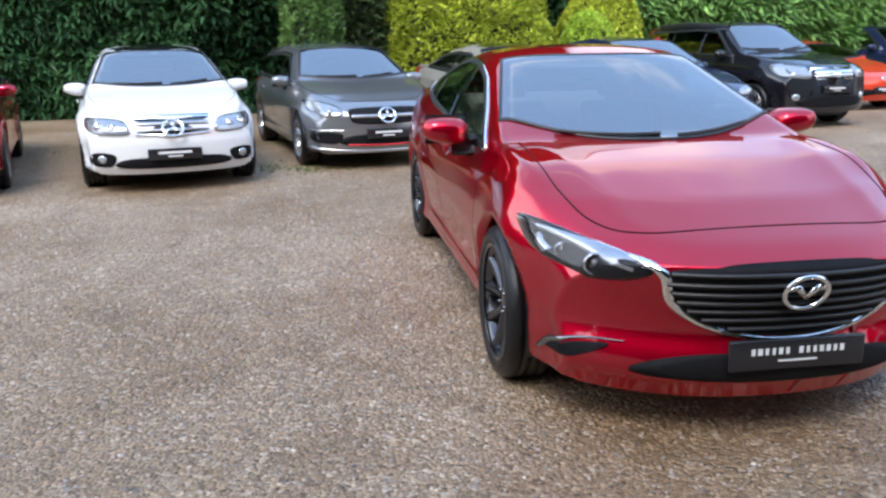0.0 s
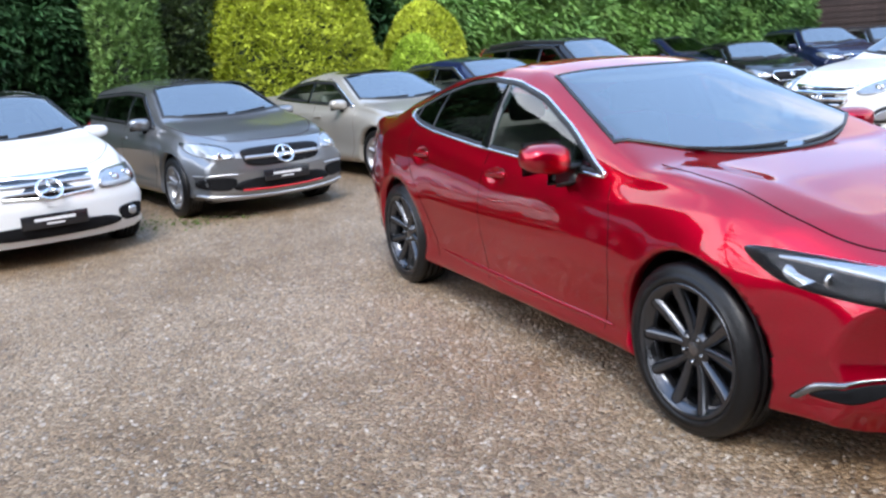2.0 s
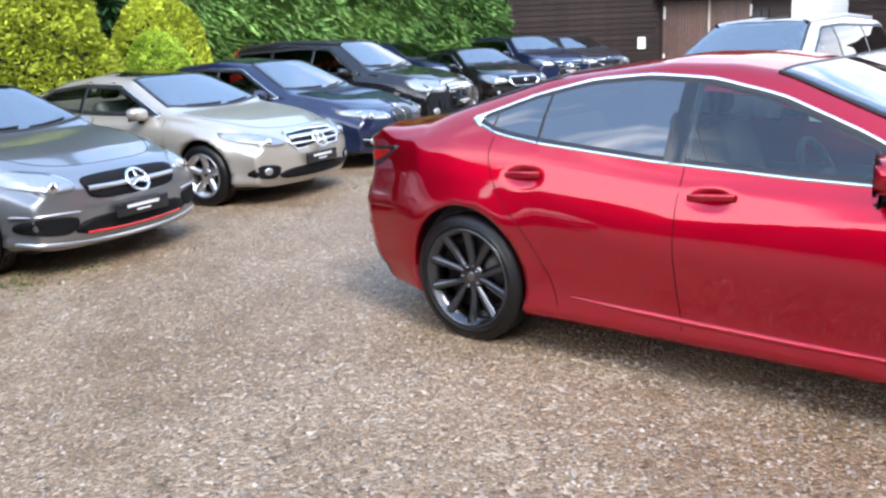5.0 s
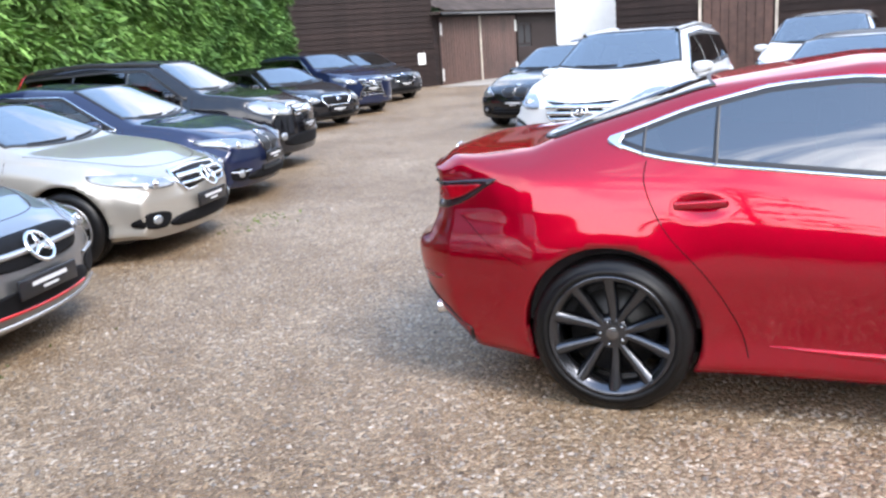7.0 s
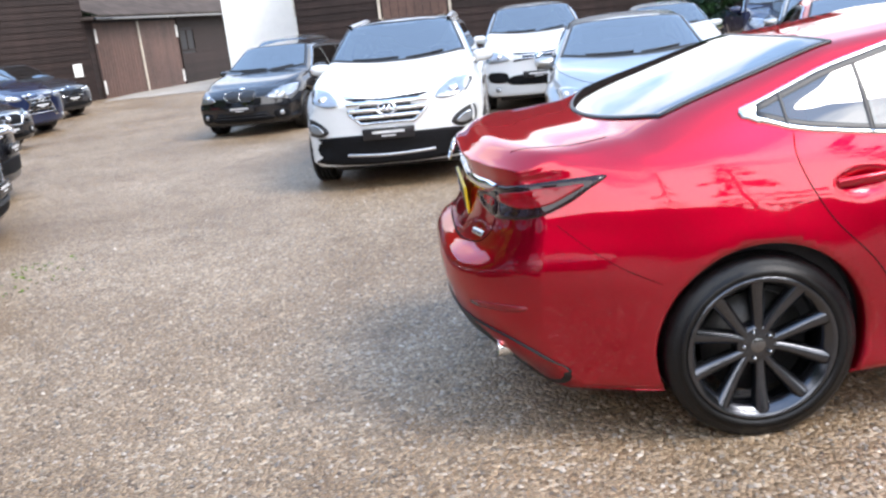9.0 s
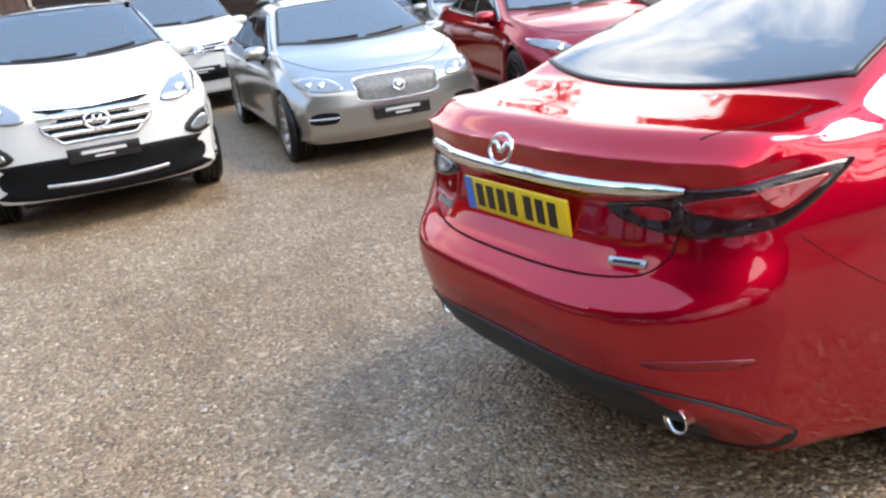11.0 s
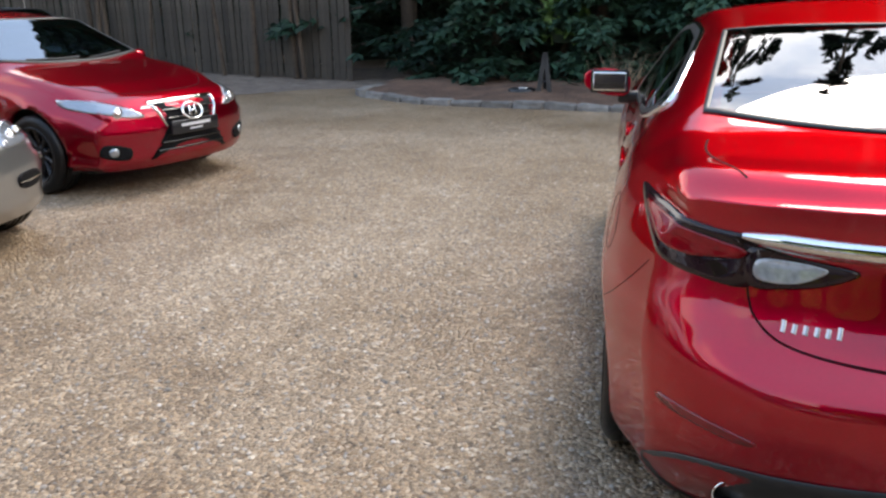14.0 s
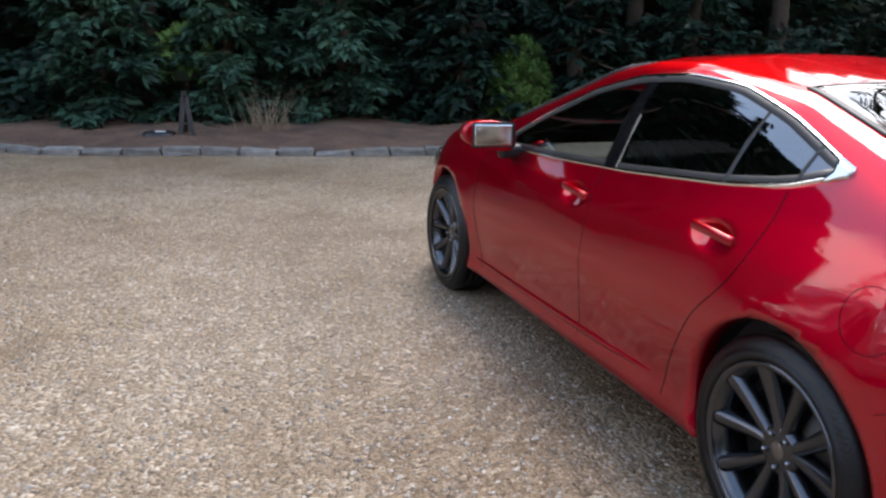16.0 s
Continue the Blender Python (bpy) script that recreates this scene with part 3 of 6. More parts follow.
def shrink(poly, k):
    p = np.array(poly, float)
    c = p.mean(0)
    d = p - c
    L = np.linalg.norm(d, axis=1)[:, None]
    return c + d * (1 - k / np.maximum(L, k * 1.5))


def inset(poly, k):
    """A closed outline drawn in by k along its normals."""
    p = np.array(poly, float)
    t = np.roll(p, -1, 0) - np.roll(p, 1, 0)
    n = np.stack([-t[:, 1], t[:, 0]], 1) / (np.linalg.norm(t, axis=1)[:, None] + 1e-9)
    area = np.sum(p[:, 0] * np.roll(p[:, 1], -1) - np.roll(p[:, 0], -1) * p[:, 1])
    return p + n * (k if area > 0 else -k)


def dlo_piece(lo, hi, y0, y1, n=12):
    ys = np.linspace(y0, y1, n)
    return [(y, float(lo(y))) for y in ys] + [(y, float(hi(y))) for y in ys[::-1] if hi(y) - lo(y) > 0.012]


def mirrored(pts):
    return [(-a, b) for a, b in pts][::-1]


def show_plate(car, sh, x, z, axis, big=False, tilt=0.0):
    """A black show plate with two rows of pale lettering drawn as bars."""
    loc, nor = sh.hit(x, z, axis)
    sg = -1 if axis == "f" else 1
    y = loc.y + sg * 0.034
    p = link("show_plate", block(bmesh.new(), x - 0.26, x + 0.26, y - 0.012, y + 0.012, z - 0.057, z + 0.057, 0.006), PLATEBLK, car, "black show plate with pale lettering")
    bm = bmesh.new()
    if big:
        # two words in capitals, then a small line
        for k, wd in enumerate((0.020, 0.026, 0.018, 0.016, 0.022, 0.018, 0, 0.022, 0.016, 0.016, 0.022, 0.022, 0.018, 0.022)):
            if wd:
                xx = x - 0.172 + k * 0.0262
                block(bm, xx - wd * 0.36, xx + wd * 0.36, y + sg * 0.0125, y + sg * 0.0140, z + 0.002, z + 0.026)
        block(bm, x - 0.075, x + 0.075, y + sg * 0.0125, y + sg * 0.0140, z - 0.026, z - 0.019)
    else:
        block(bm, x - 0.16, x + 0.16, y + sg * 0.0125, y + sg * 0.0140, z + 0.004, z + 0.028)
        block(bm, x - 0.07, x + 0.07, y + sg * 0.0125, y + sg * 0.0140, z - 0.028, z - 0.014)
    link("lettering", bm, PALEINK, p, smooth=False)
    return p


def emblem(car, sh, x, z, axis, rad, kind, material=None):
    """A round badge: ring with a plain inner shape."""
    loc, nor = sh.hit(x, z, axis)
    sg = -1 if axis == "f" else 1
    bm = bmesh.new()
    n, m = 30, 8
    ex = 1.22 if kind == "wing" else (1.5 if kind == "oval" else 1.0)
    vs = [[bm.verts.new(((rad + 0.13 * rad * math.cos(b)) * ex * math.cos(a), 0.12 * rad * math.sin(b), (rad + 0.13 * rad * math.cos(b)) * math.sin(a))) for b in np.linspace(0, 2 * math.pi, m, False)] for a in np.linspace(0, 2 * math.pi, n, False)]
    for i in range(n):
        for j in range(m):
            bm.faces.new((vs[i][j], vs[(i + 1) % n][j], vs[(i + 1) % n][(j + 1) % m], vs[i][(j + 1) % m]))
    def bar(x0, z0, x1, z1, w0, w1):
        d = Vector((x1 - x0, 0, z1 - z0)).normalized()
        t = Vector((-d.z, 0, d.x))
        a, b = Vector((x0, 0, z0)), Vector((x1, 0, z1))
        q = [bm.verts.new(a + t * w0), bm.verts.new(a - t * w0), bm.verts.new(b - t * w1), bm.verts.new(b + t * w1)]
        q2 = [bm.verts.new(v.co + Vector((0, -0.1 * rad, 0))) for v in q]
        q3 = [bm.verts.new(v.co + Vector((0, 0.1 * rad, 0))) for v in q]
        bm.faces.new(q2)
        bm.faces.new(q3[::-1])
        for i in range(4):
            bm.faces.new((q2[i], q2[(i + 1) % 4], q3[(i + 1) % 4], q3[i]))
        bmesh.ops.delete(bm, geom=q, context="VERTS")
    if kind == "star":
        for a in (90, 210, 330):
            bar(0, 0, 0.97 * rad * math.cos(radians(a)), 0.97 * rad * math.sin(radians(a)), 0.17 * rad, 0.04 * rad)
    elif kind == "wing":
        for sx in (-1, 1):
            bar(0, -0.28 * rad, sx * 0.62 * rad, 0.42 * rad, 0.10 * rad, 0.17 * rad)
            bar(sx * 0.55 * rad, 0.40 * rad, sx * 1.16 * rad, 0.22 * rad, 0.16 * rad, 0.06 * rad)
    elif kind == "oval":
        bar(-0.55 * rad, -0.6 * rad, -0.35 * rad, 0.6 * rad, 0.12 * rad, 0.12 * rad)
        bar(0.35 * rad, -0.6 * rad, 0.55 * rad, 0.6 * rad, 0.12 * rad, 0.12 * rad)
        bar(-0.45 * rad, -0.1 * rad, 0.45 * rad, 0.1 * rad, 0.10 * rad, 0.10 * rad)
    else:
        bar(0, -0.75 * rad, 0, 0.75 * rad, 0.5 * rad, 0.5 * rad)
    bmesh.ops.recalc_face_normals(bm, faces=bm.faces)
    # it stands on the skin above and below its middle
    hi, lo = sh.hit(x, z + 0.9 * rad, axis)[0], sh.hit(x, z - 0.9 * rad, axis)[0]
    mid = (hi.y + lo.y) / 2
    y = (min if sg < 0 else max)(mid, loc.y) + sg * 0.034
    bmesh.ops.transform(bm, matrix=pose(loc.x, y, loc.z, -math.degrees(math.atan2(hi.y - lo.y, 1.8 * rad))), verts=bm.verts)
    return link("badge", bm, material or CHROME, car, "round chrome badge")


def build_car(s, label, group="parked cars", name="car"):
    """A whole car in its own frame: nose to -y, wheels on z = 0."""
    car = tagged(new(name), label, "car", group)
    sh = Shell(s)
    P = s["paint"]
    hero = s.get("hero", False)
    lo, hi = line(s["win_lo"], 0.05), line(s["win_hi"], 0.07)
    ya, yb = s["win_lo"][0][0], s["win_lo"][-1][0]
    dlo = dlo_piece(lo, hi, ya, yb, 30)
    ws = screen_rows(s["cowl"][0], s["ws_top"][0], s["ws_w"][0], s["ws_w"][1], s.get("ws_bow", 0.13), 0.06)
    rg = screen_rows(s["rg_bot"][0], s["rg_top"][0], s["rg_w"][0], s["rg_w"][1], -s.get("rg_bow", 0.20), -0.06)
    for ax in "lr":
        sh.cut(shrink(dlo, 0.045), ax)
    sh.cut(shrink(rim_of(ws), 0.05), "t")
    if not s.get("upright"):
        sh.cut(shrink(rim_of(rg), 0.05), "t")
    sh.arches()
    bmesh.ops.recalc_face_normals(sh.bm, faces=sh.bm.faces)
    link("body", sh.bm, P, car)
    # screens with their black borders
    w = grid_glass("windscreen", sh, ws, "t", SCREEN if hero else PARKSCREEN, car)
    sh.ribbon("screen_border", inset(rim_of(ws), 0.008 if hero else 0.014), "t", 0.018 if hero else 0.034, PLASTIC, w, 0.0105, True, low=0.003)
    if s.get("upright"):
        y0, z0, z1, wx = s["upright"]
        b = spline([(-wx, z0), (0, z0 - 0.02), (wx, z0), (wx * 0.88, z1), (0, z1 + 0.02), (-wx * 0.88, z1)], 5, True)
        sh.patch("rear_window", b, "b", GLOSSBLK, car)
    else:
        r = grid_glass("rear_window", sh, rg, "t", TINT if not hero else REARGLASS, car)
        sh.ribbon("screen_border", inset(rim_of(rg), 0.008 if hero else 0.022), "t", 0.020 if hero else 0.055, PLASTIC, r, 0.0085, True, low=0.003)
    # side windows, pillars and trim
    cuts = [ya, *s["pillars"], yb]
    for ax in "rl":
        for k, (a, b) in enumerate(zip(cuts, cuts[1:])):
            pw = s.get("pillar_w", {})
            a2 = a + (min(0.03, pw.get(a, 0.07) / 2 - 0.005) if k else 0.0)
            b2 = b - (min(0.03, pw.get(b, 0.07) / 2 - 0.005) if k < len(cuts) - 2 else 0.0)
            ys = np.linspace(a2, b2, 14)
            rows = [[(y, float(lo(y) + (max(hi(y), lo(y) + 0.004) - lo(y)) * f)) for y in ys] for f in np.linspace(0, 1, 9)]
            g = grid_glass("side_window", sh, rows, ax, (TINT if k >= s.get("tint_from", 1) else GLASS), car)
        for y in s["pillars"]:
            wd = s.get("pillar_w", {}).get(y, 0.07)
            sh.ribbon("pillar_cover", [(y + 0.12 * 0, float(lo(y))), (y, float((lo(y) + hi(y)) / 2)), (y, float(hi(y)))], ax, wd, GLOSSBLK if wd > 0.03 else PLASTIC, car, 0.0095, low=0.003)
        sh.ribbon("window_seal", inset(dlo, 0.012 if hero else 0.018), ax, 0.032 if hero else 0.045, PLASTIC, car, 0.0085, True, low=0.003)
        sh.ribbon("window_trim", np.array(s.get("trim_line", dlo)), ax, s.get("trim_w", 0.022), s.get("trim", CHROME), car, 0.0095, True, "bright window surround" if s.get("trim", CHROME) is CHROME else "")
        # door gaps and handles
        for gl in s["gaps"]:
            sh.ribbon("shut_line", spline(gl, 6), ax, 0.006, GAP, car, 0.0008, low=-0.002)
        for y, z in s["handles"]:
            cup = spline([(y - 0.07, z + 0.0), (y, z + 0.035), (y + 0.07, z + 0.0), (y, z - 0.040)], 5, True)
            loc, nor = sh.hit(y, z, ax)
            h = block(bmesh.new(), -0.011, 0.011, -0.105, 0.105, -0.016, 0.016, 0.010, 3)
            for v in h.verts:
                v.co.x *= 1 - 0.3 * (v.co.y / 0.105) ** 2
            bmesh.ops.transform(h, matrix=Matrix.Translation(loc + nor * 0.022) @ pose(0, 0, 0, -4 if ax == "l" else -4), verts=h.verts)
            hd = link("door_handle", h, s.get("handle", P), car)
            hero or sh.patch("handle_recess", cup, ax, s.get("recess", P), hd, 0.0015, skirt=0.002, bulge=-0.004)
    mirror_arms(car, sh, s, s.get("mirror_paint", P))
    cabin(car, sh, s, s.get("seats", DARKCLOTH))
    add_wheels(car, s)
    # floor of the car
    link("underside", block(bmesh.new(), -0.66, 0.66, s["yf"] + 0.45, s["yr"] - 0.45, 0.15, 0.22, 0.02), PLASTIC, car)
    # front: lamps, grille, intakes, badge, plate
    for side in (1, -1):
        out = s["lamp"] if side > 0 else mirrored(s["lamp"])
        o = spline(out, 5, True)
        lampm = sh.patch("headlight", o, "f", s.get("lamp_in", LAMPIN), car, 0.008, 6, 0.02, "clear-lensed headlight")
        for cx, cz, cr_ in s.get("projectors", ()):
            loc, nor = sh.hit(cx * side, cz, "f")
            b = lathe([(0.0, 0.02), (cr_ * 0.6, 0.014), (cr_ * 0.92, 0.0), (cr_, 0.006), (cr_ * 1.1, -0.01)], 22)
            bmesh.ops.transform(b, matrix=Matrix.Translation(loc + Vector((0, -0.002, 0))) @ pose(0, 0, 0, 0, 0, -90), verts=b.verts)
            pj = link("projector_lamp", b, GLOSSBLK if hero else CHROME, lampm)
            if hero:
                tr = lathe([(cr_ * 1.12, 0.004), (cr_ * 1.20, 0.012), (cr_ * 1.34, 0.012), (cr_ * 1.42, 0.002)], 26)
                bmesh.ops.transform(tr, matrix=Matrix.Translation(loc + Vector((0, -0.002, 0))) @ pose(0, 0, 0, 0, 0, -90), verts=tr.verts)
                link("lamp_ring", tr, BRIGHTLAMP, pj)
        if hero:
            # bright upper blade and the ring round the main lamp
            bl = [(0.56, 0.706), (0.63, 0.728), (0.71, 0.747), (0.80, 0.768)]
            sh.ribbon("lamp_blade", spline(bl if side > 0 else mirrored(bl), 5), "f", (0.012, 0.038, 0.054, 0.050), BRIGHTLAMP, lampm, 0.014, low=0.006)
            lo_b = [(0.795, 0.742), (0.800, 0.715), (0.785, 0.690)]
            sh.ribbon("lamp_blade", spline(lo_b if side > 0 else mirrored(lo_b), 5), "f", (0.040, 0.030, 0.010), BRIGHTLAMP, lampm, 0.014, low=0.006)
        lens = sh.patch("lens", o, "f", LENS, lampm, 0.020, 5, 0.010, "clear lens", bulge=0.003)
        lens.visible_shadow = False
    gr = spline(s["grille"], 5, True) if not s.get("grille_sharp") else np.array(s["grille"])
    g = sh.patch("grille", gr, "f", s.get("grille_mat", MATTBLK), car, 0.010, 7, 0.012)
    zs = [z for _, z in s["grille"]]
    for k in range(s.get("slats", 3)):
        z = min(zs) + (max(zs) - min(zs)) * (k + 1) / (s.get("slats", 3) + 1)
        xs = [a for a in np.linspace(-0.7, 0.7, 141) if inside(gr, np.array([a]), np.array([z]))[0]]
        if xs and xs[-1] - xs[0] > 0.1:
            sh.ribbon("slat", [(x, z) for x in np.linspace(xs[0] + 0.01, xs[-1] - 0.01, 15)], "f", s.get("slat_w", 0.016), s.get("slat_mat", CHROME), g, 0.024, low=0.009)
    if s.get("grille_trim"):
        sh.ribbon("grille_surround", gr, "f", s.get("grille_trim_w", 0.025), CHROME, g, 0.022, True, "chrome grille surround")
    for kid in s.get("kidneys", ()):
        q = sh.patch("grille", spline(kid, 5, True), "f", PLASTIC, car, 0.012, 5, 0.01)
        sh.ribbon("grille_surround", spline(kid, 5, True), "f", 0.008, DARKCHROME, q, 0.016, True)
    for k, out in enumerate(s.get("intakes", ())):
        sh.patch("air_intake", spline(out, 5, True), "f", MATTBLK, car, 0.010, 6, 0.012)
        if min(a for a, _ in out) > 0.05:
            sh.patch("air_intake", spline(mirrored(out), 5, True), "f", MATTBLK, car, 0.010, 6, 0.012)
    for x, z, rd in s.get("fogs", ()):
        for sx in (-1, 1):
            sh.patch("fog_lamp", [(sx * x + rd * math.cos(a), z + rd * math.sin(a)) for a in np.linspace(0, 2 * math.pi, 16, False)], "f", LAMPIN, car, 0.018, 3, 0.01, bulge=0.006)
    for pts, wd, m in s.get("front_strips", ()):
        sh.ribbon("bumper_strip", spline(pts, 5), "f", wd, m, car, 0.014)
    if "badge" in s:
        emblem(car, sh, 0, s["badge"][0], "f", s["badge"][1], s["badge"][2])
    if "plate" in s:
        show_plate(car, sh, 0, s["plate"], "f", hero)
    hg = s["hood_gap"]
    sh.ribbon("bonnet_gap", spline(hg, 6), "t", 0.007, GAP, car, 0.002, low=-0.001)
    # rear lamps
    for side in (1, -1):
        for nm, out, ax, m in s["rear_lamps"]:
            o = spline(out, 5, True)
            if ax == "w":
                ax, oo = ("wl" if side > 0 else "wr"), o
            elif ax == "s":
                ax, oo = ("l" if side > 0 else "r"), o
            else:
                ax, oo = "b", (o if side > 0 else spline(mirrored(out), 5, True))
            tl = sh.patch(nm, oo, ax, m, car, 0.006, 5, 0.01, "", bulge=0.0 if hero else 0.004)
    # wipers
    for x0, x1 in ((-0.50, 0.02), (0.10, 0.52)):
        y = s["cowl"][0]
        sh.ribbon("wiper", [(x0 + (x1 - x0) * f, y + 0.035 + 0.03 * f + (0.40 if hero else 0.20) * (x0 + (x1 - x0) * f) ** 2) for f in np.linspace(0, 1, 9)], "t", 0.012, PLASTIC, car, 0.022, low=0.010)
    return car, sh


def spec(kind="saloon", **kw):
    """Measures of an ordinary car, by kind; kw overrides."""
    L, W, H, wb = {"saloon": (4.6, 0.89, 1.45, 2.76), "coupe": (4.7, 0.89, 1.40, 2.76), "suv": (4.66, 0.92, 1.70, 2.68), "hatch": (4.5, 0.90, 1.48, 2.68), "estate": (4.63, 0.89, 1.44, 2.70)}[kind]
    L, W, H, wb = kw.pop("size", (L, W, H, wb))
    fo = kw.pop("overhang", 0.86)
    wf, wr = -wb / 2, wb / 2
    yf, yr = wf - fo, wf - fo + L
    tall = H - 1.45
    up = 0.30 * tall + (0.10 if kind == "suv" else 0)
    zn, zc = 0.76 + up * 1.2, 0.99 + up * 1.1
    cowl = (wf + 0.42, zc)
    ws_top = (cowl[0] + 0.72 - 0.2 * max(tall, 0), H - 0.06)
    if kind in ("suv", "estate", "hatch"):
        rg_top, rg_bot = (yr - 0.42, H - 0.07), (yr - 0.14, 1.02 + up)
        tailz = 0.98 + up
    else:
        rg_top, rg_bot = (wr - 0.45, H - 0.07), (wr + 0.32, 1.08)
        tailz = 1.05
    s = dict(yf=yf, yr=yr, W=W, wf=wf, wr=wr, r=0.325 + (0.03 if kind == "suv" else 0), rim=0.225 + (0.01 if kind == "suv" else 0), ra=0.365 + (0.035 if kind == "suv" else 0), track=W - 0.115, alloy=ALLOY, spokes=(5, 0, 0.075, 0.06),
             bow_f=0.27, bow_r=0.26, ny=84, per=4,
             cowl=cowl, ws_top=ws_top, rg_top=rg_top, rg_bot=rg_bot, ws_w=(W - 0.17, W - 0.33), rg_w=(W - 0.22, W - 0.34), sill=0.20 + up * 0.3)
    s["top"] = [(yf, zn - 0.10), (yf + 0.06, zn), (yf + 0.45, zn + 0.10), (cowl[0], zc), ws_top, ((ws_top[0] + rg_top[0]) / 2, H), rg_top, rg_bot, (yr - 0.06, tailz), (yr, tailz - 0.08)]
    s["belt"] = [(yf, zn - 0.16), (yf + 0.5, zn + 0.04), (cowl[0], 0.90 + up), (0.3, 0.93 + up), (wr, 0.97 + up), (yr, tailz - 0.08)]
    s["plan"] = [(yf, W - 0.10), (yf + 0.4, W - 0.02), (wf, W), (wr, W), (yr - 0.5, W - 0.02), (yr, W - 0.10)]
    s["rail"] = [(yf, W - 0.20), (cowl[0] - 0.15, W - 0.13), (ws_top[0], W - 0.30), (rg_top[0], W - 0.31), (rg_bot[0], W - 0.22), (yr, W - 0.22)]
    s["nose"] = [(0.15, 0.10), (0.28, 0.015), (0.50, 0.0), (zn - 0.12, 0.02), (zn, 0.10)]
    s["tail"] = [(0.15, 0.12), (0.30, 0.02), (0.55, 0.0), (0.70, 0.04), (0.9, 0.06), (1.1 + up, 0.05)]
    if kind in ("suv", "estate", "hatch"):
        e = yr - 0.30
        s["win_lo"] = [(cowl[0] + 0.18, 0.925 + up), (0.3, 0.955 + up), (e, 1.01 + up)]
        s["win_hi"] = [(cowl[0] + 0.18, 0.935 + up), (ws_top[0] + 0.16, H - 0.15), (0.5, H - 0.125), (e - 0.30, H - 0.17), (e, 1.06 + up)]
        s["pillars"] = [0.22, 1.08]
    else:
        e = wr + 0.12
        s["win_lo"] = [(cowl[0] + 0.18, 0.925), (0.3, 0.955), (e, 1.02)]
        s["win_hi"] = [(cowl[0] + 0.18, 0.935), (ws_top[0] + 0.16, H - 0.15), (0.5, H - 0.125), (e - 0.45, H - 0.18), (e, 1.03)]
        s["pillars"] = [0.22, 1.0]
    if kind == "coupe":
        s["pillars"] = [0.45]
    s["trim_w"] = 0.016
    s["gaps"] = [[(0.22, 0.94 + up), (0.22, 0.6), (0.21, 0.28)], [(cowl[0] + 0.10, 0.92 + up), (cowl[0] + 0.08, 0.6), (cowl[0] + 0.16, 0.28)], [(wr - 0.16, 0.98 + up), (wr - 0.24, 0.72), (wr - 0.40, 0.5), (wr - 0.46, 0.30)]]
    s["handles"] = [(0.06, 0.80 + up), (0.90, 0.83 + up)]
    s["mirror"] = (cowl[0] + 0.42, 0.975 + up, W + 0.005)
    s["hood_gap"] = [(-W + 0.12, cowl[0] - 0.05), (-W + 0.17, yf + 0.75), (-0.45, yf + 0.34), (0, yf + 0.24), (0.45, yf + 0.34), (W - 0.17, yf + 0.75), (W - 0.12, cowl[0] - 0.05)]
    s["lamp"] = [(0.46, zn - 0.15), (0.60, zn - 0.05), (W - 0.10, zn + 0.02), (W - 0.06, zn - 0.08), (W - 0.16, zn - 0.18)]
    s["grille"] = [(-0.36, zn - 0.06), (0.36, zn - 0.06), (0.32, zn - 0.20), (-0.32, zn - 0.20)]
    s["grille_sharp"] = True
    s["intakes"] = [[(-0.42, 0.36), (0.42, 0.36), (0.48, 0.27), (-0.48, 0.27)], [(0.56, 0.40), (0.76, 0.42), (0.78, 0.31), (0.60, 0.29)]]
    s["fogs"] = [(0.68, 0.36, 0.04)]
    s["badge"], s["plate"] = (zn - 0.13, 0.07, "star"), 0.46
    s["projectors"] = [(0.62, zn - 0.10, 0.045)]
    s["rear_lamps"] = [("tail_light", [(W - 0.34, tailz - 0.06), (W - 0.10, tailz - 0.05), (W - 0.10, tailz - 0.22), (W - 0.30, tailz - 0.20)], "b", REDLENS)]
    if kind == "suv":
        s["upright"] = (yr - 0.2, 1.12 + up, H - 0.14, W - 0.26)
    elif kind in ("hatch", "estate"):
        s["upright"] = (yr - 0.2, 1.06, H - 0.12, W - 0.26)
    s.update(kw)
    return s


def put(car, x, y, yaw):
    car.matrix_basis = pose(x, y, float(ground_z(x, y)), 0, 0, yaw)
    return car


def ground_z(x, y):
    return 0.20 * sstep((np.asarray(x, float) - 13.0) / 10.0)


# ---- the red saloon in the middle ----
SALOON = dict(hero=True, paint=RED, yf=-2.385, yr=2.51, W=0.92, wf=-1.415, wr=1.415, r=0.347, rim=0.267, ra=0.376, arch_up=0.012, track=0.798, tyre_w=0.215, alloy=GUNMETAL, spin={(True, -1): -16}, spokes=(5, 0.30, 0.062, 0.040),
          bow_f=0.50, bow_r=0.55, bow_pow=3.9, df=1.0, dr=1.0, ny=250, per=8, sill=0.19, tumble=0.085,
          cowl=(-1.10, 0.995), ws_top=(-0.10, 1.395), rg_top=(1.08, 1.375), rg_bot=(1.86, 1.135), ws_w=(0.735, 0.565), ws_bow=0.33, rg_w=(0.66, 0.555), rg_bow=0.17)
SALOON["top"] = [(-2.385, 0.70), (-2.33, 0.765), (-2.0, 0.875), (-1.5, 0.965), (-1.05, 1.01), (-0.10, 1.395), (0.15, 1.438), (0.45, 1.45), (1.08, 1.375), (1.86, 1.13), (2.2, 1.105), (2.40, 1.105), (2.49, 1.04)]
SALOON["belt"] = [(-2.385, 0.66), (-2.0, 0.81), (-1.415, 0.905), (-0.75, 0.935), (0.3, 0.965), (1.0, 1.02), (1.5, 1.04), (2.0, 1.03), (2.49, 0.99)]
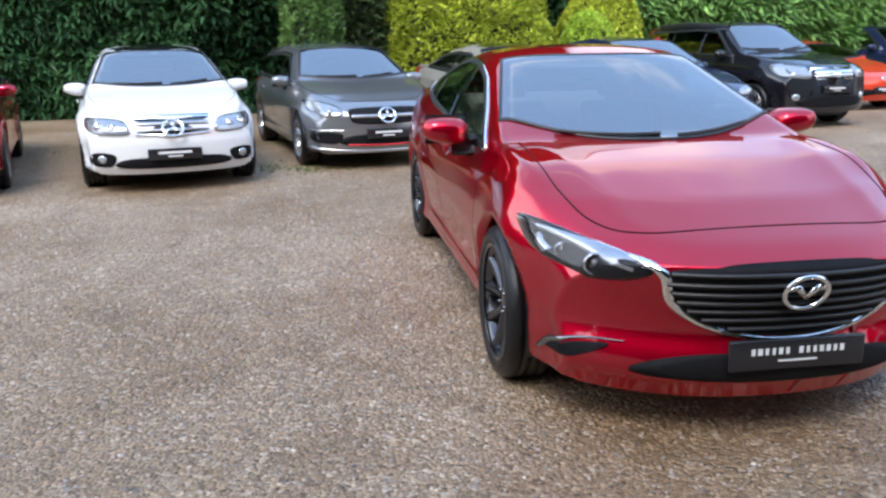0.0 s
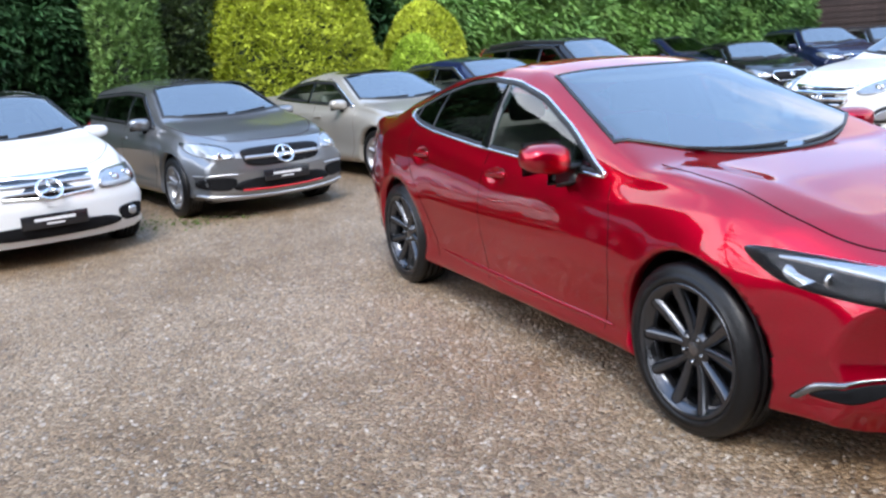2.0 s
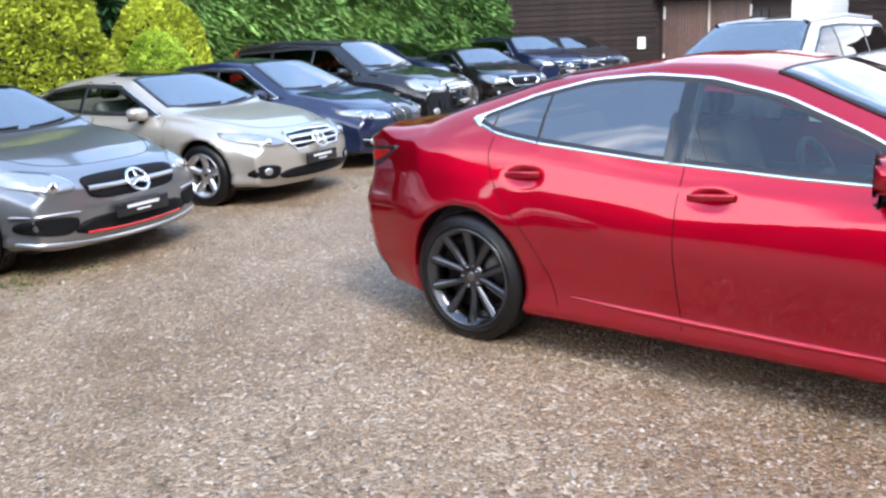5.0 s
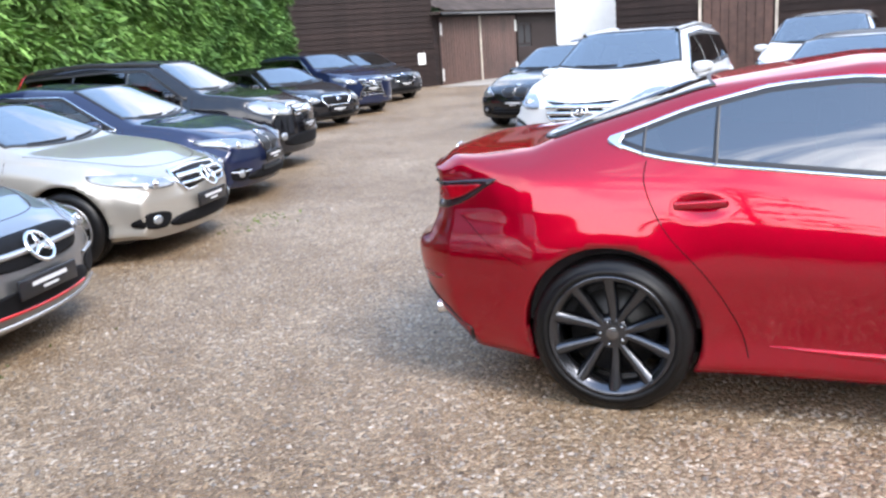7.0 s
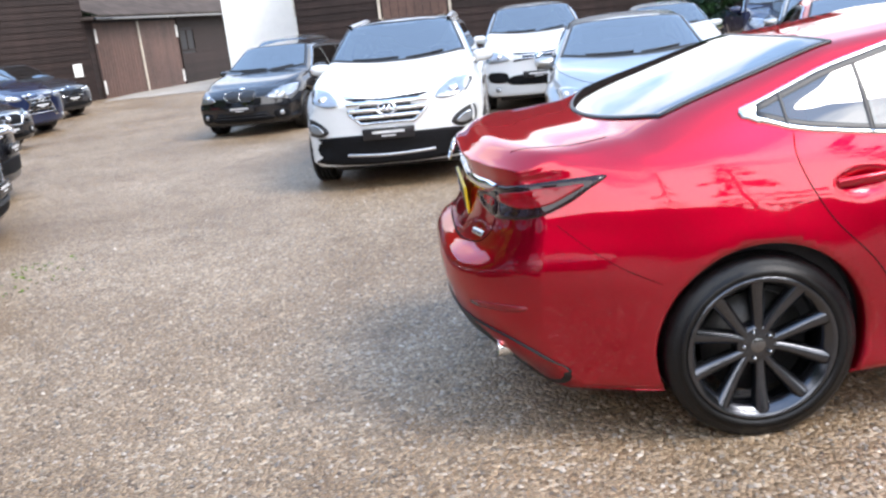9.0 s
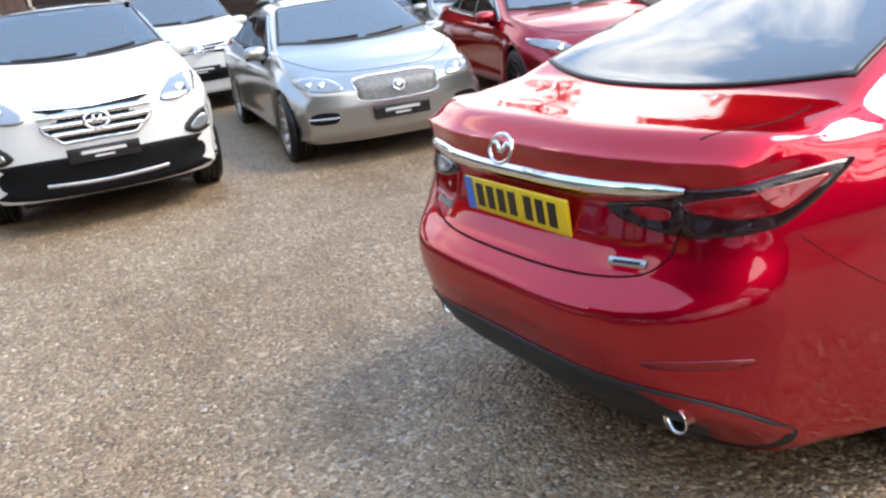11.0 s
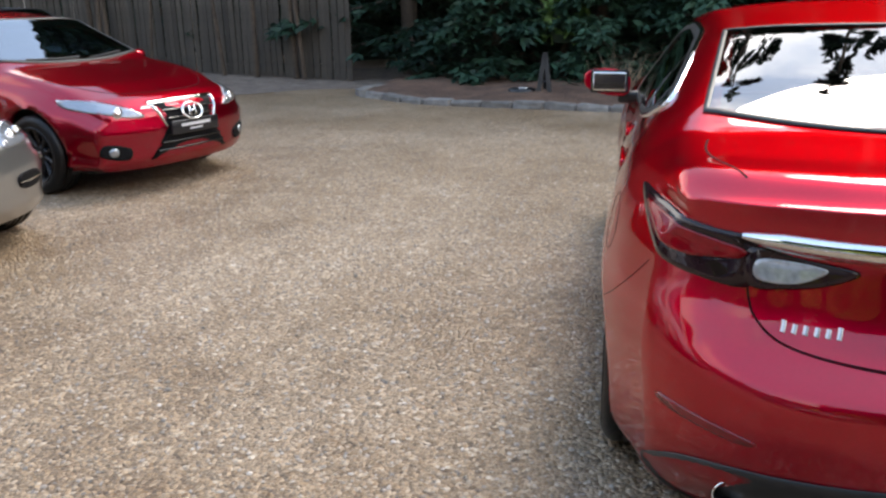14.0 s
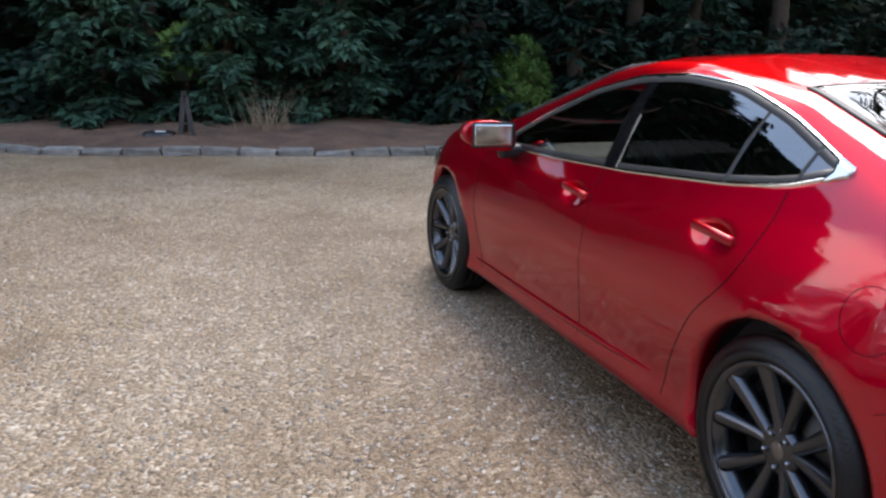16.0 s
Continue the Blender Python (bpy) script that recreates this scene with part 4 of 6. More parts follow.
SALOON["plan"] = [(-2.385, 0.775), (-2.1, 0.865), (-1.6, 0.912), (-1.0, 0.905), (0.0, 0.905), (0.9, 0.915), (1.5, 0.92), (2.0, 0.912), (2.22, 0.905), (2.40, 0.88), (2.51, 0.79)]
SALOON["rail"] = [(-2.385, 0.62), (-1.5, 0.74), (-1.1, 0.765), (-0.10, 0.60), (0.4, 0.588), (1.08, 0.60), (1.86, 0.70), (2.49, 0.72)]
SALOON["nose"] = [(0.10, 0.17), (0.22, 0.09), (0.30, 0.025), (0.36, 0.032), (0.45, 0.070), (0.54, 0.055), (0.64, 0.015), (0.70, 0.0), (0.80, 0.05), (0.9, 0.10)]
SALOON["tail"] = [(0.12, 0.34), (0.24, 0.22), (0.30, 0.15), (0.36, 0.085), (0.45, 0.035), (0.56, 0.006), (0.645, 0.0), (0.685, 0.025), (0.71, 0.085), (0.80, 0.138), (0.92, 0.165), (1.00, 0.150), (1.09, 0.110), (1.12, 0.105)]
SALOON["tail_side"] = [(0.12, 0.28), (0.24, 0.16), (0.34, 0.07), (0.46, 0.025), (0.58, 0.004), (0.68, 0.0), (0.74, 0.020), (0.82, 0.060), (0.92, 0.085), (1.0, 0.08), (1.09, 0.06), (1.12, 0.06)]
SALOON["win_lo"] = [(-0.80, 0.945), (-0.2, 0.965), (0.4, 1.00), (1.0, 1.055), (1.25, 1.09), (1.43, 1.15)]
SALOON["win_hi"] = [(-0.80, 0.955), (-0.45, 1.135), (-0.10, 1.275), (0.20, 1.345), (0.50, 1.365), (0.80, 1.345), (1.10, 1.275), (1.43, 1.16)]
SALOON["pillars"] = [0.30, 1.00, 1.285]
SALOON["pillar_w"] = {0.30: 0.13, 1.00: 0.026, 1.285: 0.016}
SALOON["trim_w"] = 0.013
SALOON["gaps"] = [[(0.25, 0.99), (0.26, 0.7), (0.24, 0.42), (0.22, 0.27)], [(-0.86, 0.93), (-0.92, 0.78), (-0.93, 0.55), (-0.86, 0.27)], [(1.27, 1.08), (1.27, 0.98), (1.18, 0.80), (1.02, 0.62), (0.90, 0.42), (0.86, 0.28)]]
SALOON["handles"] = [(0.11, 0.865), (1.05, 0.905)]
SALOON["mirror"] = (-0.57, 1.025, 0.985)
SALOON["hood_gap"] = [(-0.70, -1.05), (-0.715, -1.45), (-0.69, -1.75), (-0.62, -1.98), (-0.50, -2.10), (-0.30, -2.135), (0, -2.145), (0.30, -2.135), (0.50, -2.10), (0.62, -1.98), (0.69, -1.75), (0.715, -1.45), (0.70, -1.05)]
SALOON["lamp"] = [(0.505, 0.692), (0.58, 0.733), (0.70, 0.769), (0.825, 0.797), (0.845, 0.760), (0.82, 0.690), (0.74, 0.652), (0.64, 0.648), (0.555, 0.662)]
SALOON["lamp_in"] = LAMPDARK
SALOON["projectors"] = [(0.680, 0.694, 0.030), (0.750, 0.708, 0.020)]
SALOON["grille"] = [(-0.465, 0.690), (-0.25, 0.718), (0, 0.725), (0.25, 0.718), (0.465, 0.690), (0.43, 0.585), (0.33, 0.505), (0.17, 0.46), (0, 0.445), (-0.17, 0.46), (-0.33, 0.505), (-0.43, 0.585)]
SALOON.update(grille_sharp=False, slats=7, slat_w=0.012, slat_mat=PLASTIC, badge=(0.625, 0.066, "wing"), plate=0.395, tint_from=1, seats=LEATHER,
          intakes=[[(-0.56, 0.305), (-0.38, 0.375), (0, 0.390), (0.38, 0.375), (0.56, 0.305), (0.30, 0.285), (-0.30, 0.285)], [(0.62, 0.386), (0.70, 0.380), (0.765, 0.356), (0.790, 0.312), (0.74, 0.316), (0.68, 0.345)]],
          fogs=[])
SALOON["front_strips"] = [([(-0.57, 0.730), (-0.475, 0.685), (-0.435, 0.575), (-0.33, 0.495), (-0.17, 0.447), (0, 0.432), (0.17, 0.447), (0.33, 0.495), (0.435, 0.575), (0.475, 0.685), (0.57, 0.730)], (0.010, 0.040, 0.036, 0.026, 0.022, 0.022, 0.026, 0.036, 0.040, 0.010), CHROME),
                      ([(0.57, 0.404), (0.68, 0.398), (0.770, 0.368), (0.806, 0.290)], (0.004, 0.008, 0.011, 0.018, 0.014), DARKCHROME), ([(-0.57, 0.404), (-0.68, 0.398), (-0.770, 0.368), (-0.806, 0.290)], (0.004, 0.008, 0.011, 0.018, 0.014), DARKCHROME)]
SALOON["rear_lamps"] = [("tail_light", [(0.20, 0.957), (0.45, 0.975), (0.75, 0.990), (1.08, 1.000), (1.50, 1.006), (1.32, 0.965), (1.08, 0.915), (0.80, 0.872), (0.50, 0.856), (0.20, 0.855)], "w", DARKLENS),
                    ("lid_light", [(0.37, 0.908), (0.48, 0.925), (0.588, 0.942), (0.588, 0.857), (0.50, 0.857), (0.42, 0.876)], "b", DARKLENS)]
saloon, SH = build_car(SALOON, "deep red metallic saloon with gunmetal alloy wheels on gravel", "", "red_saloon")


def saloon_rear():
    sh, car = SH, saloon
    # chrome bar across the lid, running into the lamps
    sh.ribbon("chrome_bar", spline([(-0.605, 0.970), (-0.55, 0.962), (-0.45, 0.953), (-0.2, 0.945), (0, 0.944), (0.2, 0.945), (0.45, 0.953), (0.55, 0.962), (0.605, 0.970)], 6), "b", (0.010, 0.042, 0.054, 0.054, 0.054, 0.042, 0.010), CHROME, car, 0.016, label="chrome bar across the boot lid")
    emblem(car, sh, 0, 1.032, "b", 0.044, "wing")
    for sx in (-1, 1):
        w = "wl" if sx > 0 else "wr"
        sh.patch("lamp_glow_bar", spline([(0.28, 0.938), (0.68, 0.964), (1.05, 0.975), (1.26, 0.978), (1.08, 0.943), (0.88, 0.913), (0.62, 0.900), (0.45, 0.906), (0.28, 0.914)], 5, True), w, REDLENS, car, 0.0090, 7, 0.001)
        # a white reversing lamp on one side, a red fog lamp on the other
        if sx > 0:
            sh.patch("reversing_lamp", spline([(0.43, 0.905), (0.50, 0.918), (0.57, 0.915), (0.57, 0.872), (0.49, 0.870)], 5, True), "b", WHITELENS, car, 0.0090, 7, 0.001)
        else:
            sh.patch("fog_lamp", spline([(-0.45, 0.905), (-0.50, 0.914), (-0.56, 0.910), (-0.555, 0.885), (-0.49, 0.884)], 5, True), "b", REDLENS, car, 0.0090, 7, 0.001)
        # reflectors and exhaust tips
        sh.patch("reflector", spline([(sx * 0.565, 0.528), (sx * 0.66, 0.540), (sx * 0.765, 0.545), (sx * 0.75, 0.522), (sx * 0.66, 0.514), (sx * 0.58, 0.512)], 4, True), "b", REDLAMP, car, 0.003, 3, 0.006)
        tip = lathe([(0.036, -0.10), (0.040, 0.06), (0.043, 0.065), (0.040, 0.068), (0.036, 0.05), (0.034, 0.0)], 24)
        bmesh.ops.transform(tip, matrix=pose(sx * 0.590, 2.262, 0.332, 0, 0, 90), verts=tip.verts)
        bmesh.ops.recalc_face_normals(tip, faces=tip.faces)
        et = link("exhaust_tip", tip, CHROME, car, "chrome exhaust tip")
        # a black disc closes the pipe and hides the body skin within
        bore = lathe([(0.0, 0.030), (0.030, 0.030), (0.0355, 0.044), (0.0365, 0.0)], 20)
        bmesh.ops.transform(bore, matrix=pose(sx * 0.590, 2.262, 0.332, 0, 0, 90), verts=bore.verts)
        bmesh.ops.recalc_face_normals(bore, faces=bore.faces)
        link("bore", bore, MATTBLK, et, "black disc closing the pipe bore")
    # lid outline and dark lower valance
    for sx in (-1, 1):
        sh.ribbon("boot_gap", spline([(sx * 0.593, 0.93), (sx * 0.592, 0.90), (sx * 0.590, 0.855), (sx * 0.572, 0.79), (sx * 0.51, 0.742), (sx * 0.38, 0.722), (sx * 0.18, 0.714), (0, 0.712)], 6), "b", 0.007, GAP, car, 0.001, low=-0.003)
        sh.ribbon("boot_gap", spline([(sx * 0.60, 2.22), (sx * 0.64, 2.12), (sx * 0.67, 1.98), (sx * 0.66, 1.88)], 6), "t", 0.007, GAP, car, 0.001, low=-0.003)
    sh.patch("valance", spline([(-0.79, 0.300), (-0.72, 0.388), (-0.58, 0.438), (-0.3, 0.468), (0, 0.475), (0.3, 0.468), (0.58, 0.438), (0.72, 0.388), (0.79, 0.300), (0.74, 0.225), (0.60, 0.205), (0, 0.20), (-0.60, 0.205), (-0.74, 0.225)], 6, True), "b", PLASTIC, car, 0.006, 5, 0.01, "black plastic rear valance")
    # yellow plate with a blue band and bars for the characters
    loc, nor = sh.hit(0, 0.855, "b")
    y = loc.y + 0.016
    m = pose(0, y, 0.852, -5)
    pl = link("number_plate", block(bmesh.new(), -0.26, 0.26, -0.006, 0.006, -0.056, 0.056, 0.004), YELLOW, car, "yellow number plate with dark bars")
    pl.matrix_basis = m
    link("plate_band", block(bmesh.new(), 0.218, 0.259, 0.0062, 0.0078, -0.055, 0.055), BLUEBAND, pl, smooth=False)
    for k in range(7):
        x = 0.178 - k * 0.058 - (0.022 if k > 3 else 0)
        link("plate_character", block(bmesh.new(), x - 0.019, x + 0.019, 0.0062, 0.0078, -0.037, 0.040), INK, pl, smooth=False)
    link("plate_frame", block(bmesh.new(), -0.19, 0.19, -0.008, 0.004, -0.072, -0.052, 0.003), PLASTIC, pl)
    # small model badges drawn as bars
    for k in range(6):
        x = 0.515 - k * 0.022
        sh.ribbon("model_letter", [(x, 0.766), (x - 0.002, 0.774), (x - 0.004, 0.784 + (0.006 if k in (0, 5) else 0))], "b", 0.012, ALLOY, car, 0.005)
    sh.ribbon("model_badge", [(-0.52, 0.768), (-0.465, 0.766), (-0.41, 0.764)], "b", 0.026, ALLOY, car, 0.005)
    sh.ribbon("model_badge_inlay", [(-0.505, 0.7675), (-0.465, 0.766), (-0.425, 0.7645)], "b", 0.010, NAVY, car, 0.007)
    # filler flap, round, on the left rear wing
    sh.ribbon("filler_flap", [(1.70 + 0.085 * math.cos(a), 0.84 + 0.085 * math.sin(a)) for a in np.linspace(0, 2 * math.pi, 28, False)], "l", 0.003, GAP, car, 0.0008, True, low=-0.002)
    # crease along the sills
    for a in "lr":
        sh.ribbon("sill_crease", spline([(-0.93, 0.305), (-0.3, 0.300), (0.4, 0.315), (0.78, 0.335)], 8), a, (0.012, 0.034, 0.034, 0.006), RED, car, 0.007, low=-0.004)
    # solid chrome corner behind the rear side window
    for a in "lr":
        sh.patch("window_corner", spline([(1.438, 1.156), (1.408, 1.136), (1.368, 1.119), (1.382, 1.146), (1.370, 1.176), (1.408, 1.167)], 3, True), a, CHROME, car, 0.0105, 4, 0.002, "bright chrome window corner")
    # joint between the rear bumper and the wing
    for a in "lr":
        sh.ribbon("bumper_gap", spline([(2.10, 0.845), (2.02, 0.775), (1.91, 0.695), (1.77, 0.625)], 6), a, 0.003, GAP, car, 0.0008, low=-0.002)
    # mirror in the windscreen
    link("rear_view_mirror", block(bmesh.new(), -0.12, 0.12, -0.10, -0.06, 1.24, 1.31, 0.018), DARKCLOTH, car)


saloon_rear()


# ---- ground ----
def gravel_material():
    m = bpy.data.materials.new("wet_brown_gravel")
    m.use_nodes = True
    t = m.node_tree
    p = t.nodes["Principled BSDF"]
    co = t.nodes.new("ShaderNodeTexCoord")
    def vor(scale, feature="F1"):
        v = t.nodes.new("ShaderNodeTexVoronoi")
        v.inputs["Scale"].default_value = scale
        v.feature = feature
        t.links.new(co.outputs["Object"], v.inputs["Vector"])
        return v
    def noi(scale, detail=4):
        n = t.nodes.new("ShaderNodeTexNoise")
        n.inputs["Scale"].default_value, n.inputs["Detail"].default_value = scale, detail
        t.links.new(co.outputs["Object"], n.inputs["Vector"])
        return n
    v1, v2 = vor(58), vor(130)
    stone = t.nodes.new("ShaderNodeValToRGB")
    e = stone.color_ramp.elements
    e[0].position, e[0].color = 0.0, (0.057, 0.038, 0.023, 1)
    e[1].position, e[1].color = 1.0, (0.50, 0.46, 0.40, 1)
    for pos, c in ((0.25, (0.147, 0.102, 0.061, 1)), (0.55, (0.251, 0.181, 0.114, 1)), (0.82, (0.418, 0.334, 0.240, 1))):
        k = e.new(pos)
        k.color = c
    sep = t.nodes.new("ShaderNodeSeparateColor")
    t.links.new(v1.outputs["Color"], sep.inputs[0])
    t.links.new(sep.outputs[0], stone.inputs[0])
    fine = t.nodes.new("ShaderNodeValToRGB")
    fine.color_ramp.elements[0].color, fine.color_ramp.elements[1].color = (0.096, 0.067, 0.039, 1), (0.340, 0.264, 0.183, 1)
    sep2 = t.nodes.new("ShaderNodeSeparateColor")
    t.links.new(v2.outputs["Color"], sep2.inputs[0])
    t.links.new(sep2.outputs[1], fine.inputs[0])
    n_mix = noi(16)
    mr0 = t.nodes.new("ShaderNodeMapRange")
    mr0.inputs[1].default_value, mr0.inputs[2].default_value = 0.38, 0.62
    t.links.new(n_mix.outputs["Fac"], mr0.inputs[0])
    mix = t.nodes.new("ShaderNodeMixRGB")
    t.links.new(mr0.outputs[0], mix.inputs[0])
    t.links.new(stone.outputs[0], mix.inputs[1])
    t.links.new(fine.outputs[0], mix.inputs[2])
    # sandy, damp and grey patches
    n_big = noi(0.55, 5)
    patch = t.nodes.new("ShaderNodeValToRGB")
    patch.color_ramp.elements[0].position, patch.color_ramp.elements[0].color = 0.34, (0.77, 0.66, 0.52, 1)
    patch.color_ramp.elements[1].position, patch.color_ramp.elements[1].color = 0.66, (1.13, 1.085, 1.03, 1)
    t.links.new(n_big.outputs["Fac"], patch.inputs[0])
    mul = t.nodes.new("ShaderNodeMixRGB")
    mul.blend_type = "MULTIPLY"
    mul.inputs[0].default_value = 1.0
    t.links.new(mix.outputs[0], mul.inputs[1])
    t.links.new(patch.outputs[0], mul.inputs[2])
    # smaller blotches of leaf dirt and washed-out fines
    n_mid = noi(2.7, 6)
    blot = t.nodes.new("ShaderNodeValToRGB")
    blot.color_ramp.elements[0].position, blot.color_ramp.elements[0].color = 0.30, (0.70, 0.64, 0.56, 1)
    blot.color_ramp.elements[1].position, blot.color_ramp.elements[1].color = 0.52, (1.0, 1.0, 1.0, 1)
    t.links.new(n_mid.outputs["Fac"], blot.inputs[0])
    mul2 = t.nodes.new("ShaderNodeMixRGB")
    mul2.blend_type = "MULTIPLY"
    mul2.inputs[0].default_value = 0.8
    t.links.new(mul.outputs[0], mul2.inputs[1])
    t.links.new(blot.outputs[0], mul2.inputs[2])
    t.links.new(mul2.outputs[0], p.inputs["Base Color"])
    rr = t.nodes.new("ShaderNodeMapRange")
    rr.inputs[3].default_value, rr.inputs[4].default_value = 0.34, 0.66
    t.links.new(n_big.outputs["Fac"], rr.inputs[0])
    t.links.new(rr.outputs[0], p.inputs["Roughness"])
    bp = t.nodes.new("ShaderNodeBump")
    bp.inputs["Strength"].default_value, bp.inputs["Distance"].default_value = 0.9, 0.012
    bp.invert = True
    t.links.new(v1.outputs["Distance"], bp.inputs["Height"])
    bp2 = t.nodes.new("ShaderNodeBump")
    bp2.inputs["Strength"].default_value, bp2.inputs["Distance"].default_value = 0.5, 0.03
    t.links.new(noi(7).outputs["Fac"], bp2.inputs["Height"])
    t.links.new(bp2.outputs[0], bp.inputs["Normal"])
    t.links.new(bp.outputs[0], p.inputs["Normal"])
    return m


def build_ground():
    xs = np.concatenate([[-400, -150, -60], np.arange(-30, 40.1, 1.0), [60, 150, 400]])
    verts = [(x, y, float(ground_z(x, y))) for x in xs for y in xs]
    n = len(xs)
    faces = [(i * n + j, (i + 1) * n + j, (i + 1) * n + j + 1, i * n + j + 1) for i in range(n - 1) for j in range(n - 1)]
    tagged(link("ground", raw("ground", verts, faces), gravel_material()), "brown and grey gravel yard, damp in patches", "ground", kind="structure")


def stones():
    """Loose stones near the middle car, thicker close by."""
    rng = np.random.default_rng(4)
    n = 52000
    r = rng.random(n)
    ang = rng.random(n) * 2 * math.pi
    rad = 0.3 + 6.6 * r ** 0.8
    x, y = rad * np.cos(ang) * 0.9 - 0.4, rad * np.sin(ang) + 0.1
    size = 0.0045 + 0.0085 * rng.random(n) ** 2.2
    octa = np.array([(1, 0, 0), (-1, 0, 0), (0, 1, 0), (0, -1, 0), (0, 0, 1), (0.6, 0.6, 0.3), (-0.6, -0.55, 0.45)], float)
    tri = np.array([(0, 5, 4), (5, 2, 4), (2, 1, 4), (1, 6, 4), (6, 3, 4), (3, 0, 4)])
    k = rng.random(n) * 2 * math.pi
    st = np.stack([size * (0.7 + 0.7 * rng.random(n)), size * (0.7 + 0.5 * rng.random(n)), size * (0.5 + 0.5 * rng.random(n))], 1)
    p = octa[None] * st[:, None] * (0.8 + 0.4 * rng.random((n, 7, 1)))
    c, s = np.cos(k)[:, None], np.sin(k)[:, None]
    v = np.stack([p[..., 0] * c - p[..., 1] * s + x[:, None], p[..., 0] * s + p[..., 1] * c + y[:, None], p[..., 2] + 0.001], -1).reshape(-1, 3)
    f = (tri[None] + (np.arange(n) * 7)[:, None, None]).reshape(-1, 3)
    ob = fast("loose_stones", v, f, mat("loose_stone", (0.130, 0.096, 0.064), 0.42, vary=0.3, scale=30, second=(0.40, 0.345, 0.285), island=0.55), False)
    tagged(ob, "loose brown and pale gravel stones on the yard", "gravel", kind="stuff")


def fast(name, verts, faces, material, smooth=False):
    """A mesh from arrays."""
    me = bpy.data.meshes.new(name)
    nv, nf, k = len(verts), len(faces), faces.shape[1]
    me.vertices.add(nv)
    me.vertices.foreach_set("co", np.asarray(verts, np.float32).ravel())
    me.loops.add(nf * k)
    me.loops.foreach_set("vertex_index", np.asarray(faces, np.int32).ravel())
    me.polygons.add(nf)
    me.polygons.foreach_set("loop_start", np.arange(0, nf * k, k, dtype=np.int32))
    me.polygons.foreach_set("loop_total", np.full(nf, k, np.int32))
    me.update(calc_edges=True)
    if smooth:
        me.polygons.foreach_set("use_smooth", [True] * nf)
    me.materials.append(material)
    return new(name, me)


build_ground()
stones()


# ---- greenery ----
def leaf_mat(name, dark, light, rough=0.55):
    m = mat(name, dark, rough, vary=0.25, scale=1.6, second=light, island=0.45, spec=0.2)
    return m


# dark leaf green, lowered to include the shade on the left run
HEDGE = leaf_mat("conifer_hedge_leaf", (0.014, 0.046, 0.020), (0.050, 0.120, 0.042))
HEDGE2 = leaf_mat("fresh_conifer_hedge_leaf", (0.080, 0.186, 0.053), (0.212, 0.372, 0.096))
GOLDLEAF = leaf_mat("golden_conifer_leaf", (0.34, 0.41, 0.03), (0.62, 0.68, 0.085))
LIMELEAF = leaf_mat("lime_conifer_leaf", (0.30, 0.46, 0.04), (0.50, 0.64, 0.09))
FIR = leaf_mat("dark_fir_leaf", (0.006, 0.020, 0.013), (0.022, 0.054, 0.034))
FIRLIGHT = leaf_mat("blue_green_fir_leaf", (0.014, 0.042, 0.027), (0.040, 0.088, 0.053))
YEW = leaf_mat("dark_yew_leaf", (0.05, 0.085, 0.03), (0.11, 0.15, 0.05))
CYPRESS = leaf_mat("column_cypress_leaf", (0.07, 0.15, 0.04), (0.17, 0.28, 0.08))
GRASS = leaf_mat("grass_blade", (0.06, 0.12, 0.02), (0.16, 0.24, 0.05))
BARK = mat("bark", (0.055, 0.040, 0.028), 0.85, vary=0.4, scale=14, bump=0.6)
# near-black colour stands for the shade deep inside the foliage
CORE = mat("shade_coloured_core", (0.016, 0.028, 0.012), 0.9, vary=0.4, scale=5, bump=0.8, bump_scale=9)


def sprays(pos, out, size, droop, rng, blades=5, flat=0.5, thin=1.0):
    """Fans of narrow pointed leaves at each place, pointing out."""
    n = len(pos)
    out = out / (np.linalg.norm(out, axis=1)[:, None] + 1e-9)
    side = np.cross(out, (0, 0, 1.0)) + 1e-6
    side /= np.linalg.norm(side, axis=1)[:, None]
    up = np.cross(side, out)
    V, Fc = [], []
    tot = 0
    for b in range(blades):
        a = (b / max(blades - 1, 1) - 0.5) * 2.1 + rng.normal(0, 0.25, n)
        tilt = rng.normal(0, flat, n)
        d = out * np.cos(a)[:, None] + side * np.sin(a)[:, None] + up * tilt[:, None]
        d[:, 2] -= droop * rng.random(n)
        d /= np.linalg.norm(d, axis=1)[:, None]
        L = size * (0.6 + 0.7 * rng.random(n))
        w = np.cross(d, up + rng.normal(0, 0.5, (n, 3)))
        w /= np.linalg.norm(w, axis=1)[:, None] + 1e-9
        w *= (thin * L * (0.13 + 0.08 * rng.random(n)))[:, None]
        base = pos - d * (L * 0.15)[:, None]
        mid = pos + d * (L * 0.45)[:, None]
        tip = pos + d * L[:, None]
        tip[:, 2] -= droop * 0.3 * L
        q = np.stack([base, mid + w, tip, mid - w], 1)
        V.append(q.reshape(-1, 3))
        Fc.append((np.arange(n * 4).reshape(n, 4)) + tot)
        tot += n * 4
    return np.concatenate(V), np.concatenate(Fc)


def hedge_line(x):
    return 13.3 + 0.10 * x


def lump(u, v, k=1.0):
    return np.sin(u * 1.7 * k + 1.3 * np.sin(v * 2.1 * k)) * 0.5 + np.sin(v * 2.7 * k + u * 0.6) * 0.3 + np.sin(u * 4.1 * k + v * 3.3 * k) * 0.2


